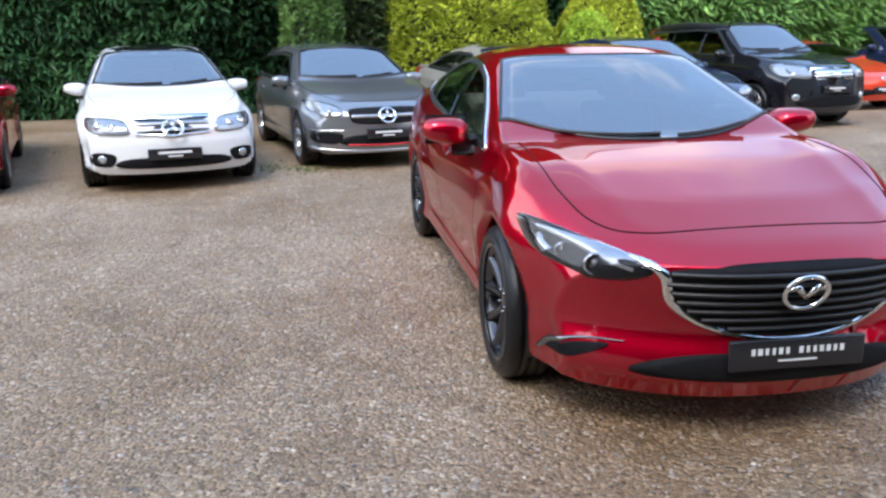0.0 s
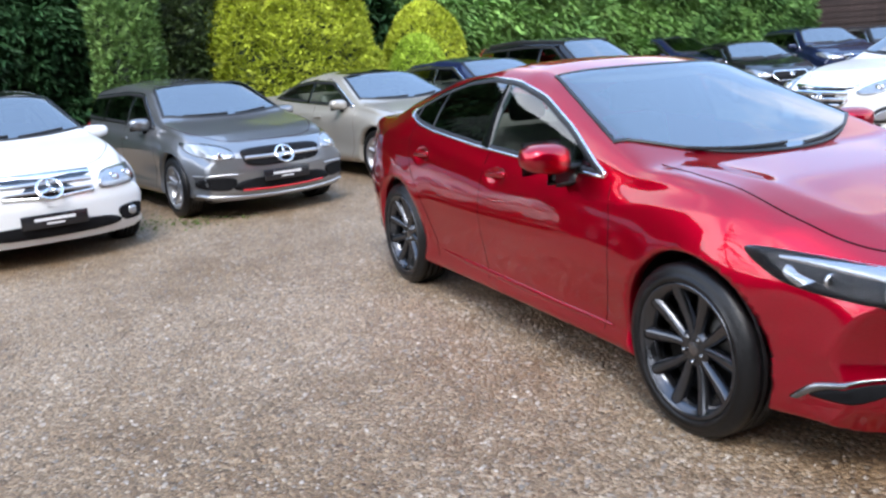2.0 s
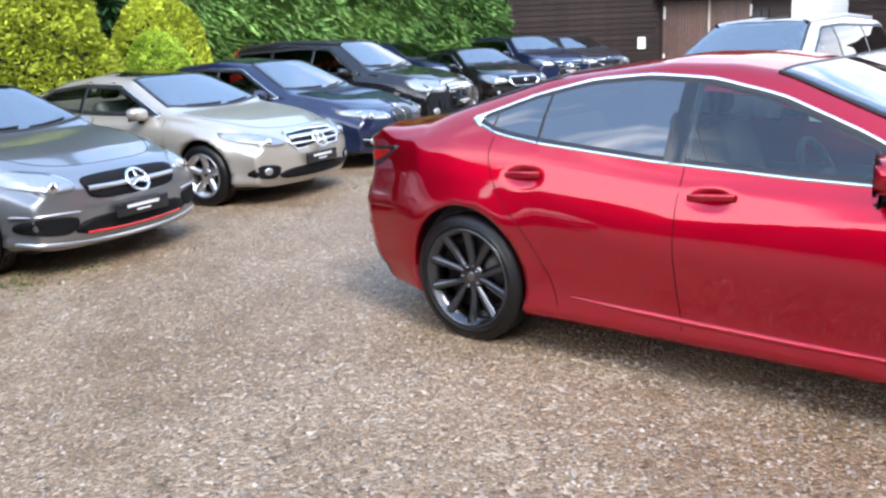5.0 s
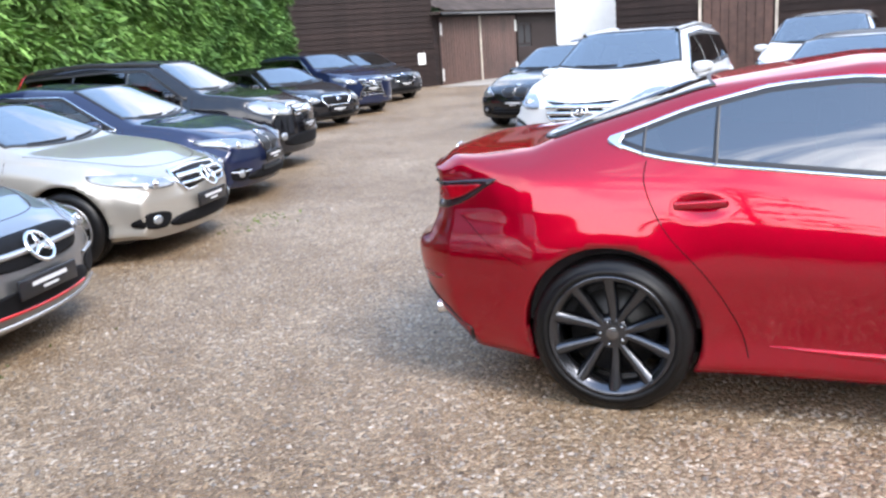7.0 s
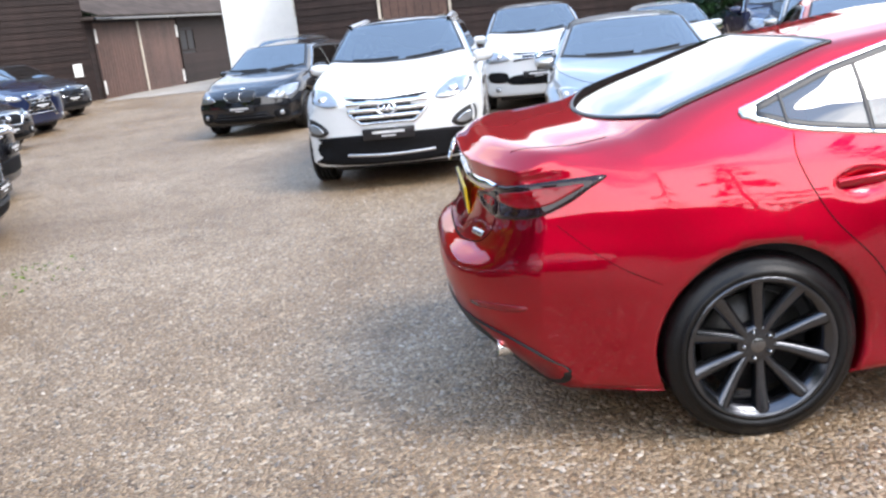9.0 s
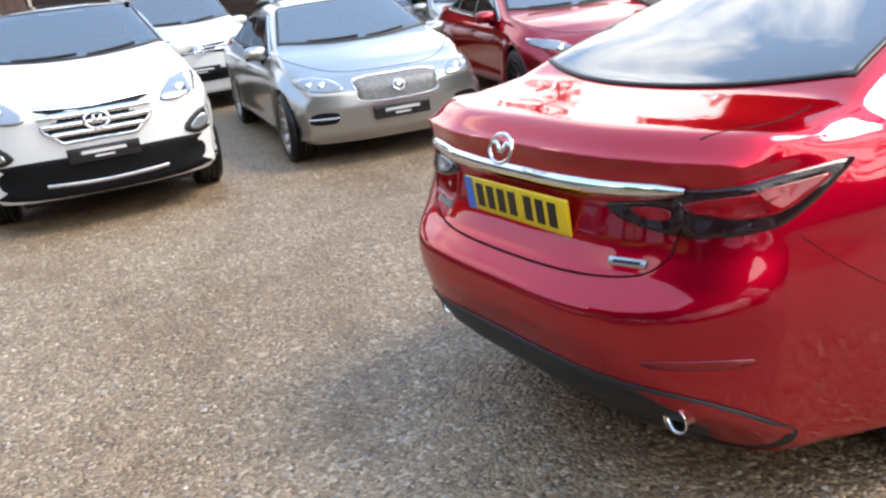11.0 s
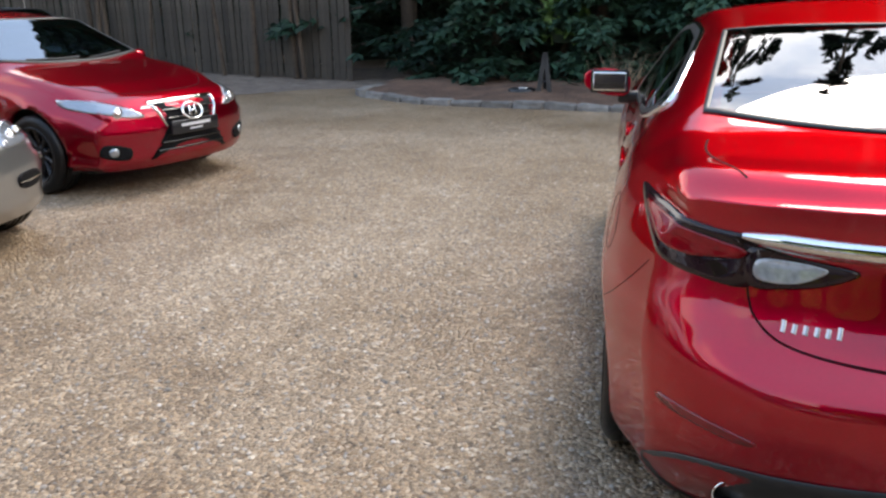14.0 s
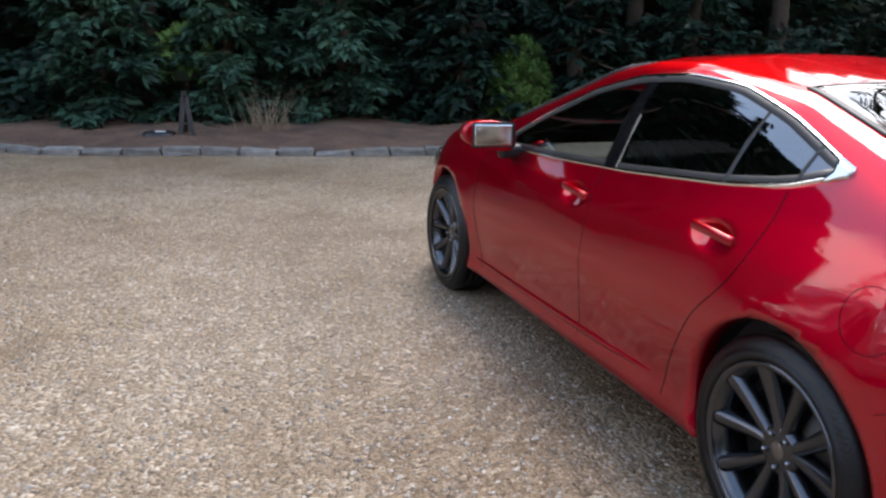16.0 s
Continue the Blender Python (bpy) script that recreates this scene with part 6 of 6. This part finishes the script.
ROOMDARK = mat("dark_room", (0.02, 0.02, 0.022), 0.8, vary=0.2, scale=3)
PANE = glass("building_pane", (0.35, 0.38, 0.40), 0.15)


def wall_frame(x0, y0, x1, y1):
    """A frame along a wall: u along it, v up, w out of its face (to the left of the way from first to second point)."""
    L = math.hypot(x1 - x0, y1 - y0)
    t = Vector(((x1 - x0) / L, (y1 - y0) / L, 0))
    n = Vector((-t.y, t.x, 0))
    m = Matrix((( t.x, n.x, 0, x0), (t.y, n.y, 0, y0), (0, 0, 1, 0), (0, 0, 0, 1)))
    return L, m


def boarded(parent, m, L, z0, z1, holes=(), pitch=0.19, material=None):
    """Overlapping boards along a wall, left out where there are openings."""
    shared = {}
    z = z0
    while z < z1 - 0.02:
        h = min(pitch, z1 - z)
        spans = [(0.0, L)]
        for a, b, c, d in holes:
            if z + h > c + 0.02 and z < d - 0.02:
                spans = [q for s in spans for q in ((s[0], min(s[1], a)), (max(s[0], b), s[1])) if q[1] - q[0] > 0.03]
        for a, b in spans:
            key = (round(b - a, 2), round(h, 2))
            if key not in shared:
                w = key[0]
                shared[key] = raw("board", [(0, 0, 0), (w, 0, 0), (w, 0.034, 0), (0, 0.034, 0), (0, 0, key[1]), (w, 0, key[1]), (w, 0.010, key[1] + 0.01), (0, 0.010, key[1] + 0.01)],
                                  [(0, 3, 2, 1), (4, 5, 6, 7), (0, 1, 5, 4), (1, 2, 6, 5), (2, 3, 7, 6), (3, 0, 4, 7)], False)
                shared[key].materials.append(material or BOARD)
            o = new("board", shared[key])
            o.parent = parent
            o.matrix_basis = m @ Matrix.Translation((a, 0, z))
        z += pitch


def slab(name, parent, m, u0, u1, w0, w1, v0, v1, material, bevel=0.0, label=""):
    b = link(name, block(bmesh.new(), u0, u1, w0, w1, v0, v1, bevel), material, parent, label, smooth=False)
    b.matrix_basis = m
    return b


def window(parent, m, u0, u1, v0, v1, material):
    w = slab("window", parent, m, u0, u1, -0.12, -0.09, v0, v1, ROOMDARK)
    for a, b, c, d in ((u0, u1, v0 - 0.06, v0), (u0, u1, v1, v1 + 0.05), (u0 - 0.05, u0, v0 - 0.06, v1 + 0.05), (u1, u1 + 0.05, v0 - 0.06, v1 + 0.05), ((u0 + u1) / 2 - 0.02, (u0 + u1) / 2 + 0.02, v0, v1)):
        slab("window_frame", w, Matrix(), a, b, -0.06, 0.03, c, d, material, 0.006)
    p = slab("pane", w, Matrix(), u0, u1, -0.045, -0.04, v0, v1, PANE)
    return w


def barns():
    # long barn at the end of the row, gable part then lower part with double doors
    z = 0.2
    b1 = tagged(new("barn"), "dark brown weatherboarded barn with double doors and tiled lean-to roof", "building")
    L, m = wall_frame(24.3, 12.75, 18.9, 17.6)
    slab("wall", b1, m, 0, L, -0.25, -0.003, 0, 6.2, ROOMDARK)
    boarded(b1, m, L, z, 6.2)
    L2, m2 = wall_frame(36.64, 9.01, 24.3, 12.75)
    u = lambda f: f
    d0, d1 = L2 - 5.35, L2 - 0.35
    holes = [(d0, d1, 0, z + 2.45), (6.5, 7.45, 1.45, 2.25)]
    slab("wall", b1, m2, 0, d0, -0.25, -0.003, 0, 2.75, ROOMDARK)
    slab("wall", b1, m2, d1, L2, -0.25, -0.003, 0, 2.75, ROOMDARK)
    slab("wall", b1, m2, d0, d1, -0.25, -0.06, 0, 2.75, ROOMDARK)
    boarded(b1, m2, L2, z, 2.72, holes)
    window(b1, m2, 6.5, 7.45, 1.5, 2.2, BOARD)
    mid = (d0 + d1) / 2
    for a, b in ((d0 + 0.04, mid - 0.02), (mid + 0.02, d1 - 0.04)):
        dr = slab("barn_door", b1, m2, a, b, -0.05, -0.015, z - 0.02, z + 2.42, DOORWOOD, 0.004, "red-brown boarded barn door")
        n = int((b - a) / 0.16)
        for k in range(n):
            slab("door_board", dr, Matrix(), a + (b - a) * k / n + 0.006, a + (b - a) * (k + 1) / n - 0.006, -0.015, 0.006, z - 0.01, z + 2.40, DOORWOOD, 0.004)
        e = b - 0.05 if b > mid + 0.1 else a + 0.05
        for v in (z + 0.35, z + 2.0):
            slab("strap_hinge", dr, Matrix(), e - 0.06, e + 0.06, 0.006, 0.03, v - 0.22, v + 0.22, STEEL, 0.004, "pale painted hinge plate")
    slab("door_post", b1, m2, mid - 0.05, mid + 0.05, 0.0, 0.03, z, z + 2.42, PALEWOOD, 0.005)
    for a in (d0 - 0.03, d1 + 0.03):
        slab("door_post", b1, m2, a - 0.05, a + 0.05, 0.0, 0.05, z, z + 2.5, BOARD, 0.005)
    # sloping tiled roof over the low part: rows of tiles
    roof = slab("roof", b1, m2, -0.2, L2 + 0.1, -0.1, 0.45, 2.70, 2.80, TILE, 0.01, "brown tiled lean-to roof")
    tile = raw("roof_tile", [(0, 0, 0), (0.32, 0, 0), (0.32, -0.36, 0.16), (0, -0.36, 0.16), (0, 0, 0.03), (0.32, 0, 0.03), (0.32, -0.36, 0.19), (0, -0.36, 0.19)], [(4, 5, 6, 7), (0, 1, 5, 4), (1, 2, 6, 5), (3, 0, 4, 7)], False)
    tile.materials.append(TILE)
    for r in range(9):
        for k in range(int((L2 + 0.2) / 0.33)):
            o = new("roof_tile", tile)
            o.parent = roof
            o.matrix_basis = Matrix.Translation((-0.15 + k * 0.33 + (0.16 if r % 2 else 0), 0.48 - r * 0.30, 2.80 + r * 0.133))
    slab("gutter", b1, m2, -0.2, L2 + 0.1, 0.45, 0.56, 2.66, 2.76, GLOSSBLK, 0.03, "black gutter")
    slab("notice_board", b1, m, 0.38, 0.66, 0.03, 0.06, 1.0, 1.4, WALLPAINT, 0.004, "small white notice")
    # white rendered house end
    h = tagged(new("white_building"), "white rendered building end with a small window", "building")
    L3, m3 = wall_frame(27.0, 5.2, 27.0, 8.9)
    slab("wall", h, m3, 0, L3, -0.3, 0.0, 0, 5.0, WALLPAINT)
    window(h, m3 @ Matrix.Translation((0, 0.13, 0)), 0.35, 1.15, 2.25, 3.1, PALEWOOD)
    # second barn behind the row of cars
    b2 = tagged(new("barn"), "long dark brown boarded barn behind the parked cars", "building")
    L4, m4 = wall_frame(22.2, -5.0, 22.2, 5.75)
    slab("wall", b2, m4, 0, L4, -0.3, -0.003, 0, 5.2, ROOMDARK)
    boarded(b2, m4, L4, z, 5.2, pitch=0.21)
    L5, m5 = wall_frame(22.2, 5.75, 27.2, 5.75)
    slab("wall", b2, m5, 0, L5, -0.3, -0.003, 0, 5.2, ROOMDARK)
    boarded(b2, m5, L5, z, 5.2, pitch=0.21)
    for u0 in (6.2, 8.3):
        slab("door_post", b2, m4, u0 - 0.04, u0 + 0.04, 0.03, 0.07, z, 4.8, PALEWOOD, 0.005, "pale upright strip")
    for a in np.arange(6.3, 8.2, 0.24):
        slab("door_board", b2, m4, a, a + 0.225, 0.036, 0.056, z, 4.7, DOORWOOD, 0.004)
    # concrete apron before the doors
    ap = link("apron", block(bmesh.new(), 23.0, 33.0, 4.5, 12.2, 0.1, 0.215), mat("grey_concrete", (0.30, 0.27, 0.23), 0.8, vary=0.2, scale=5, bump=0.2), smooth=False)
    tagged(ap, "worn grey concrete apron", "pavement", kind="structure")


barns()


# ---- the shaded south side: kerb, bed, firs, fence ----
KERB = mat("grey_stone_kerb", (0.17, 0.16, 0.145), 0.85, vary=0.35, scale=9, bump=0.6, bump_scale=40, objvar=0.2)
MULCH = mat("red_brown_mulch", (0.060, 0.030, 0.018), 0.9, vary=0.4, scale=25, second=(0.135, 0.072, 0.042), bump=0.8, bump_scale=50)
# weathered grey-brown, darkened further to hold the shade of the trees
FENCEWOOD = mat("weathered_shade_toned_board", (0.054, 0.046, 0.036), 0.85, vary=0.35, scale=6, bump=0.4, bump_scale=40, objvar=0.3)
TWIG = mat("pale_dead_twig", (0.22, 0.15, 0.09), 0.85, vary=0.3, scale=30)


def south_side():
    path = spline([(-16, -5.8), (-6, -6.2), (-0.6, -6.75), (0.8, -7.0), (1.9, -7.25), (3.5, -7.6), (4.5, -8.2), (5.05, -8.75), (5.0, -9.4), (4.5, -9.8)], 16)
    d = np.concatenate([[0], np.cumsum(np.linalg.norm(np.diff(path, axis=0), axis=1))])
    kerb = tagged(new("kerb"), "low kerb of rough grey stones along the planted bed", "kerb", kind="structure")
    rng = np.random.default_rng(9)
    shapes = []
    for k in range(6):
        bm = block(bmesh.new(), -0.22, 0.22, -0.08, 0.08, -0.03, 0.085, 0.022, 1)
        for v in bm.verts:
            v.co += Vector(rng.normal(0, 0.008, 3))
        me = bpy.data.meshes.new("kerb_stone")
        bm.to_mesh(me)
        bm.free()
        me.materials.append(KERB)
        shapes.append(me)
    s, i = 6.0, 0
    while s < d[-1]:
        x, y = np.interp(s, d, path[:, 0]), np.interp(s, d, path[:, 1])
        x2, y2 = np.interp(s + 0.1, d, path[:, 0]), np.interp(s + 0.1, d, path[:, 1])
        o = new("kerb_stone", shapes[i % 6])
        o.parent = kerb
        o.matrix_basis = pose(x, y, rng.normal(0, 0.008), rng.normal(0, 2), rng.normal(0, 2), math.degrees(math.atan2(y2 - y, x2 - x)) + rng.normal(0, 2))
        s += 0.455
        i += 1
    # the bed: a low mound of mulch inside the kerb
    nx = 60
    rows = []
    for t in np.linspace(0, 1, nx):
        q = t * d[-1]
        x, y = np.interp(q, d, path[:, 0]), np.interp(q, d, path[:, 1])
        rows.append([(x + (0 if f == 0 else (x * 0.0 + (-1.0 * f if x > 3 else 0))), y - f * 9, 0.035 + 0.10 * min(1, f * 6) + 0.03 * math.sin(3 * x + 9 * f)) for f in np.linspace(0, 1, 14)])
    verts = [p for r in rows for p in r]
    faces = [(a * 14 + b, (a + 1) * 14 + b, (a + 1) * 14 + b + 1, a * 14 + b + 1) for a in range(nx - 1) for b in range(13)]
    tagged(link("planting_bed", raw("planting_bed", verts, faces), MULCH), "red-brown mulched bed under the firs", "ground", kind="structure")
    # firs: a near row with low branches, taller ones behind
    k = 0
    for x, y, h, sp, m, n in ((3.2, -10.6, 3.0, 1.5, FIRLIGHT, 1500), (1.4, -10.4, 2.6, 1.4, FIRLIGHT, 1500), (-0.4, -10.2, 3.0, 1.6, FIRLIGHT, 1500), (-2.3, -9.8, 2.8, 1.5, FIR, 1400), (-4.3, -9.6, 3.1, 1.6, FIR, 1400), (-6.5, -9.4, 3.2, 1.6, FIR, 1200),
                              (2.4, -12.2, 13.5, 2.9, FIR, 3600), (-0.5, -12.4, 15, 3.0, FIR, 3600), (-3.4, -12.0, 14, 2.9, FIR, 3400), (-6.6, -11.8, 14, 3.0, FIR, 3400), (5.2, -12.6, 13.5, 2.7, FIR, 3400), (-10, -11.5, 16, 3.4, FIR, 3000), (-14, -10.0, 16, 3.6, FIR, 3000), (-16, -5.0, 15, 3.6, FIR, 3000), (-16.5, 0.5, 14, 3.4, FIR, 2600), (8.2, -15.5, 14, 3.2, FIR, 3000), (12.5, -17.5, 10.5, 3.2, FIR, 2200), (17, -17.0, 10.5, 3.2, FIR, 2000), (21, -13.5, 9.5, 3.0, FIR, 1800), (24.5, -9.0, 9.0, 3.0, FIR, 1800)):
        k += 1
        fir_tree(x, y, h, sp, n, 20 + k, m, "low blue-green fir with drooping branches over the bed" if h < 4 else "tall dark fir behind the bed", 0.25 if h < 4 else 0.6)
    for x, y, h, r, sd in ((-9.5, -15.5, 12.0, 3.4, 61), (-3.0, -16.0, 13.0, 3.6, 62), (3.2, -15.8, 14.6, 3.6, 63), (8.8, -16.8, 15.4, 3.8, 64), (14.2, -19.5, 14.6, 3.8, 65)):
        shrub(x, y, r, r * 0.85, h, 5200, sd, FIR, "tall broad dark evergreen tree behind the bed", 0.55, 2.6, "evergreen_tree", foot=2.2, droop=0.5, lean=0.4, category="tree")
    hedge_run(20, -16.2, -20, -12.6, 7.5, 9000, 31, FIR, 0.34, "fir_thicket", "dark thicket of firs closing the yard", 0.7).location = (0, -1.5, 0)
    shrub(-3.2, -9.5, 0.55, 0.45, 1.35, 900, 41, CYPRESS, "small loose green shrub at the edge of the bed", 0.16, 2.0, "small_shrub")
    shrub(1.95, -10.45, 0.40, 0.3, 1.45, 130, 42, CYPRESS, "light green young shoots among the dark firs", 0.22, 1.8, "small_shrub", foot=0.7)
    # dead twigs standing in the bed
    clump = tagged(new("twig_clump"), "clump of dry brown twigs in the bed", "plant")
    for _ in range(56):
        tw = bmesh.new()
        a, l = rng.random() * 6.28, 0.45 + 0.5 * rng.random()
        b = Vector((1.0 + rng.normal(0, 0.15), -8.75 + rng.normal(0, 0.10), 0.08))
        t = b + Vector((math.cos(a) * 0.75 * l * rng.random(), math.sin(a) * 0.75 * l * rng.random(), l * (0.5 + 0.5 * rng.random())))
        s = Vector((0.006, 0, 0))
        q = [tw.verts.new(b + s), tw.verts.new(b - s), tw.verts.new(b + Vector((0, 0.008, 0))), tw.verts.new(t)]
        for i in range(3):
            tw.faces.new((q[i], q[(i + 1) % 3], q[3]))
        link("twig", tw, TWIG, clump)
    # flat black round base with a pale label, and a dark leaning post beside it
    bm = lathe([(0.0, 0.10), (0.17, 0.10), (0.205, 0.085), (0.215, 0.04), (0.20, 0.0), (0.0, 0.0)], 28)
    bmesh.ops.transform(bm, matrix=pose(2.42, -8.40, 0.06, 0, -90, 0), verts=bm.verts)
    bmesh.ops.recalc_face_normals(bm, faces=bm.faces)
    db = tagged(link("round_base", bm, PLASTIC), "flat round black rubber base with a pale label", "stand base")
    lb = link("paper_label", block(bmesh.new(), 2.34, 2.47, -8.43, -8.33, 0.161, 0.164), WALLPAINT, db, smooth=False)
    st = tagged(new("folding_stand"), "dark folding sign stand leaning in the bed", "stand")
    for dx, dy in ((-0.09, 0.10), (0.09, 0.10), (0.0, -0.14)):
        b = bmesh.new()
        q = [b.verts.new((2.08 + s * 0.032 + dx * (1 - g), -8.38 + t * 0.028 + dy * (1 - g), 0.06 + 0.62 * g)) for g in (0, 1) for s, t in ((-1, -1), (1, -1), (1, 1), (-1, 1))]
        for i in range(4):
            b.faces.new((q[i], q[(i + 1) % 4], q[4 + (i + 1) % 4], q[4 + i]))
        link("leg", b, PLASTIC, st, smooth=False)
    link("crossbar", block(bmesh.new(), 2.02, 2.14, -8.34, -8.30, 0.24, 0.28, 0.005), PLASTIC, st)
    # board fence with rails and posts
    fence = tagged(new("board_fence"), "weathered grey-brown board fence with rails and posts", "fence")
    L, m = wall_frame(18.0, -15.8, 6.0, -10.9)
    u = 0.0
    shared = [raw("fence_board", [(0, 0, 0), (w, 0, 0), (w, 0.02, 0), (0, 0.02, 0), (0, 0, h), (w, 0, h), (w, 0.02, h), (0, 0.02, h)], [(0, 1, 5, 4), (1, 2, 6, 5), (2, 3, 7, 6), (3, 0, 4, 7), (4, 5, 6, 7)], False) for w, h in ((0.14, 2.1), (0.15, 2.05), (0.13, 2.15))]
    for q in shared:
        q.materials.append(FENCEWOOD)
    j = 0
    while u < L:
        o = new("fence_board", shared[j % 3])
        o.parent = fence
        o.matrix_basis = m @ pose(u, rng.normal(0, 0.006), 0.02, 0, rng.normal(0, 0.8), 0)
        u += 0.162
        j += 1
    for v in (0.45, 1.65):
        slab("rail", fence, m, 0, L, 0.02, 0.07, v, v + 0.09, FENCEWOOD, 0.006)
    for a in np.arange(0.2, L, 2.1):
        slab("post", fence, m, a, a + 0.11, 0.02, 0.13, 0, 2.2, PALEWOOD, 0.008)
    br = slab("brace", fence, m @ Matrix.Translation((L - 2.2, 0.08, 0.6)) @ pose(0, 0, 0, 0, 28, 0), 0, 1.9, 0, 0.04, 0, 0.08, PALEWOOD, 0.006)
    # leaf litter on the ground under the trees, thinning at a ragged edge
    edge = [(2 * math.pi * k / 90) for k in range(90)]
    ring = [(10.2 + (6.4 + 0.5 * math.sin(5 * a) + 0.4 * math.sin(11 * a + 1) + rng.normal(0, 0.15)) * math.cos(a), -11.6 + (3.2 + 0.3 * math.sin(7 * a) + 0.25 * math.sin(13 * a) + rng.normal(0, 0.1)) * math.sin(a)) for a in edge]
    lit = [(10.2 + (x - 10.2) * f, -11.6 + (y + 11.6) * f, 0.006 + 0.02 * (1 - f)) for f in (1.0, 0.85, 0.6, 0.3, 0.02) for x, y in ring]
    lf = [(r * 90 + k, r * 90 + (k + 1) % 90, (r + 1) * 90 + (k + 1) % 90, (r + 1) * 90 + k) for r in range(4) for k in range(90)]
    tagged(link("leaf_litter", raw("leaf_litter", lit, lf), mat("brown_leaf_litter", (0.075, 0.055, 0.042), 0.9, vary=0.4, scale=30, second=(0.20, 0.155, 0.12), bump=0.8, bump_scale=60)), "brown leaf litter on the gravel before the fence", "ground", kind="structure")
    # bare stems before the fence
    for k in range(9):
        f = rng.random()
        x, y = 17 + (5.4 - 17) * f, -14.9 + (-10.4 + 14.9) * f
        s = bmesh.new()
        rr = 0.03 + 0.05 * rng.random()
        bmesh.ops.create_cone(s, cap_ends=False, segments=8, radius1=rr, radius2=rr * 0.6, depth=4.5)
        bmesh.ops.transform(s, matrix=pose(x, y, 2.2, rng.normal(0, 4), rng.normal(0, 4), 0), verts=s.verts)
        tr = tagged(new("bare_stem"), "thin bare tree stem before the fence", "tree")
        link("trunk", s, BARK, tr)
    # the yard's west and far sides, closed with greenery
    hedge_run(-25, 20, -25, -16, 5.2, 9000, 51, FIR, 0.45, "far_hedge", "tall dark trees on the far side of the yard", 0.9)
    hedge_run(20, 19, 46, 9, 8, 4000, 52, HEDGE, 0.40, "far_hedge", "green trees behind the barn", 0.6)
    hedge_run(30, 3, 30, -14, 6, 4000, 53, HEDGE, 0.40, "far_hedge", "green trees behind the second barn", 0.6)


south_side()


def weeds():
    """Tufts of grass at the wheels of the parked row."""
    rng = np.random.default_rng(77)
    P, O = [], []
    for cx, cy, r, n in ((-1.75, 4.95, 0.35, 160), (-2.4, 5.3, 0.4, 90), (2.6, 5.6, 0.3, 60), (-4.6, 7.5, 0.8, 220), (-2.2, 7.5, 0.7, 160)):
        P.append(np.stack([cx + rng.normal(0, r, n), cy + rng.normal(0, r * 0.5, n), np.full(n, 0.005)], 1))
        O.append(np.stack([rng.normal(0, 0.4, n), rng.normal(0, 0.4, n), np.ones(n)], 1))
    v, f = sprays(np.concatenate(P), np.concatenate(O), 0.022, 0.1, rng, 4, 0.4)
    tagged(fast("grass_tufts", v, f, GRASS), "short grass tufts in the gravel", "grass", kind="stuff")


weeds()
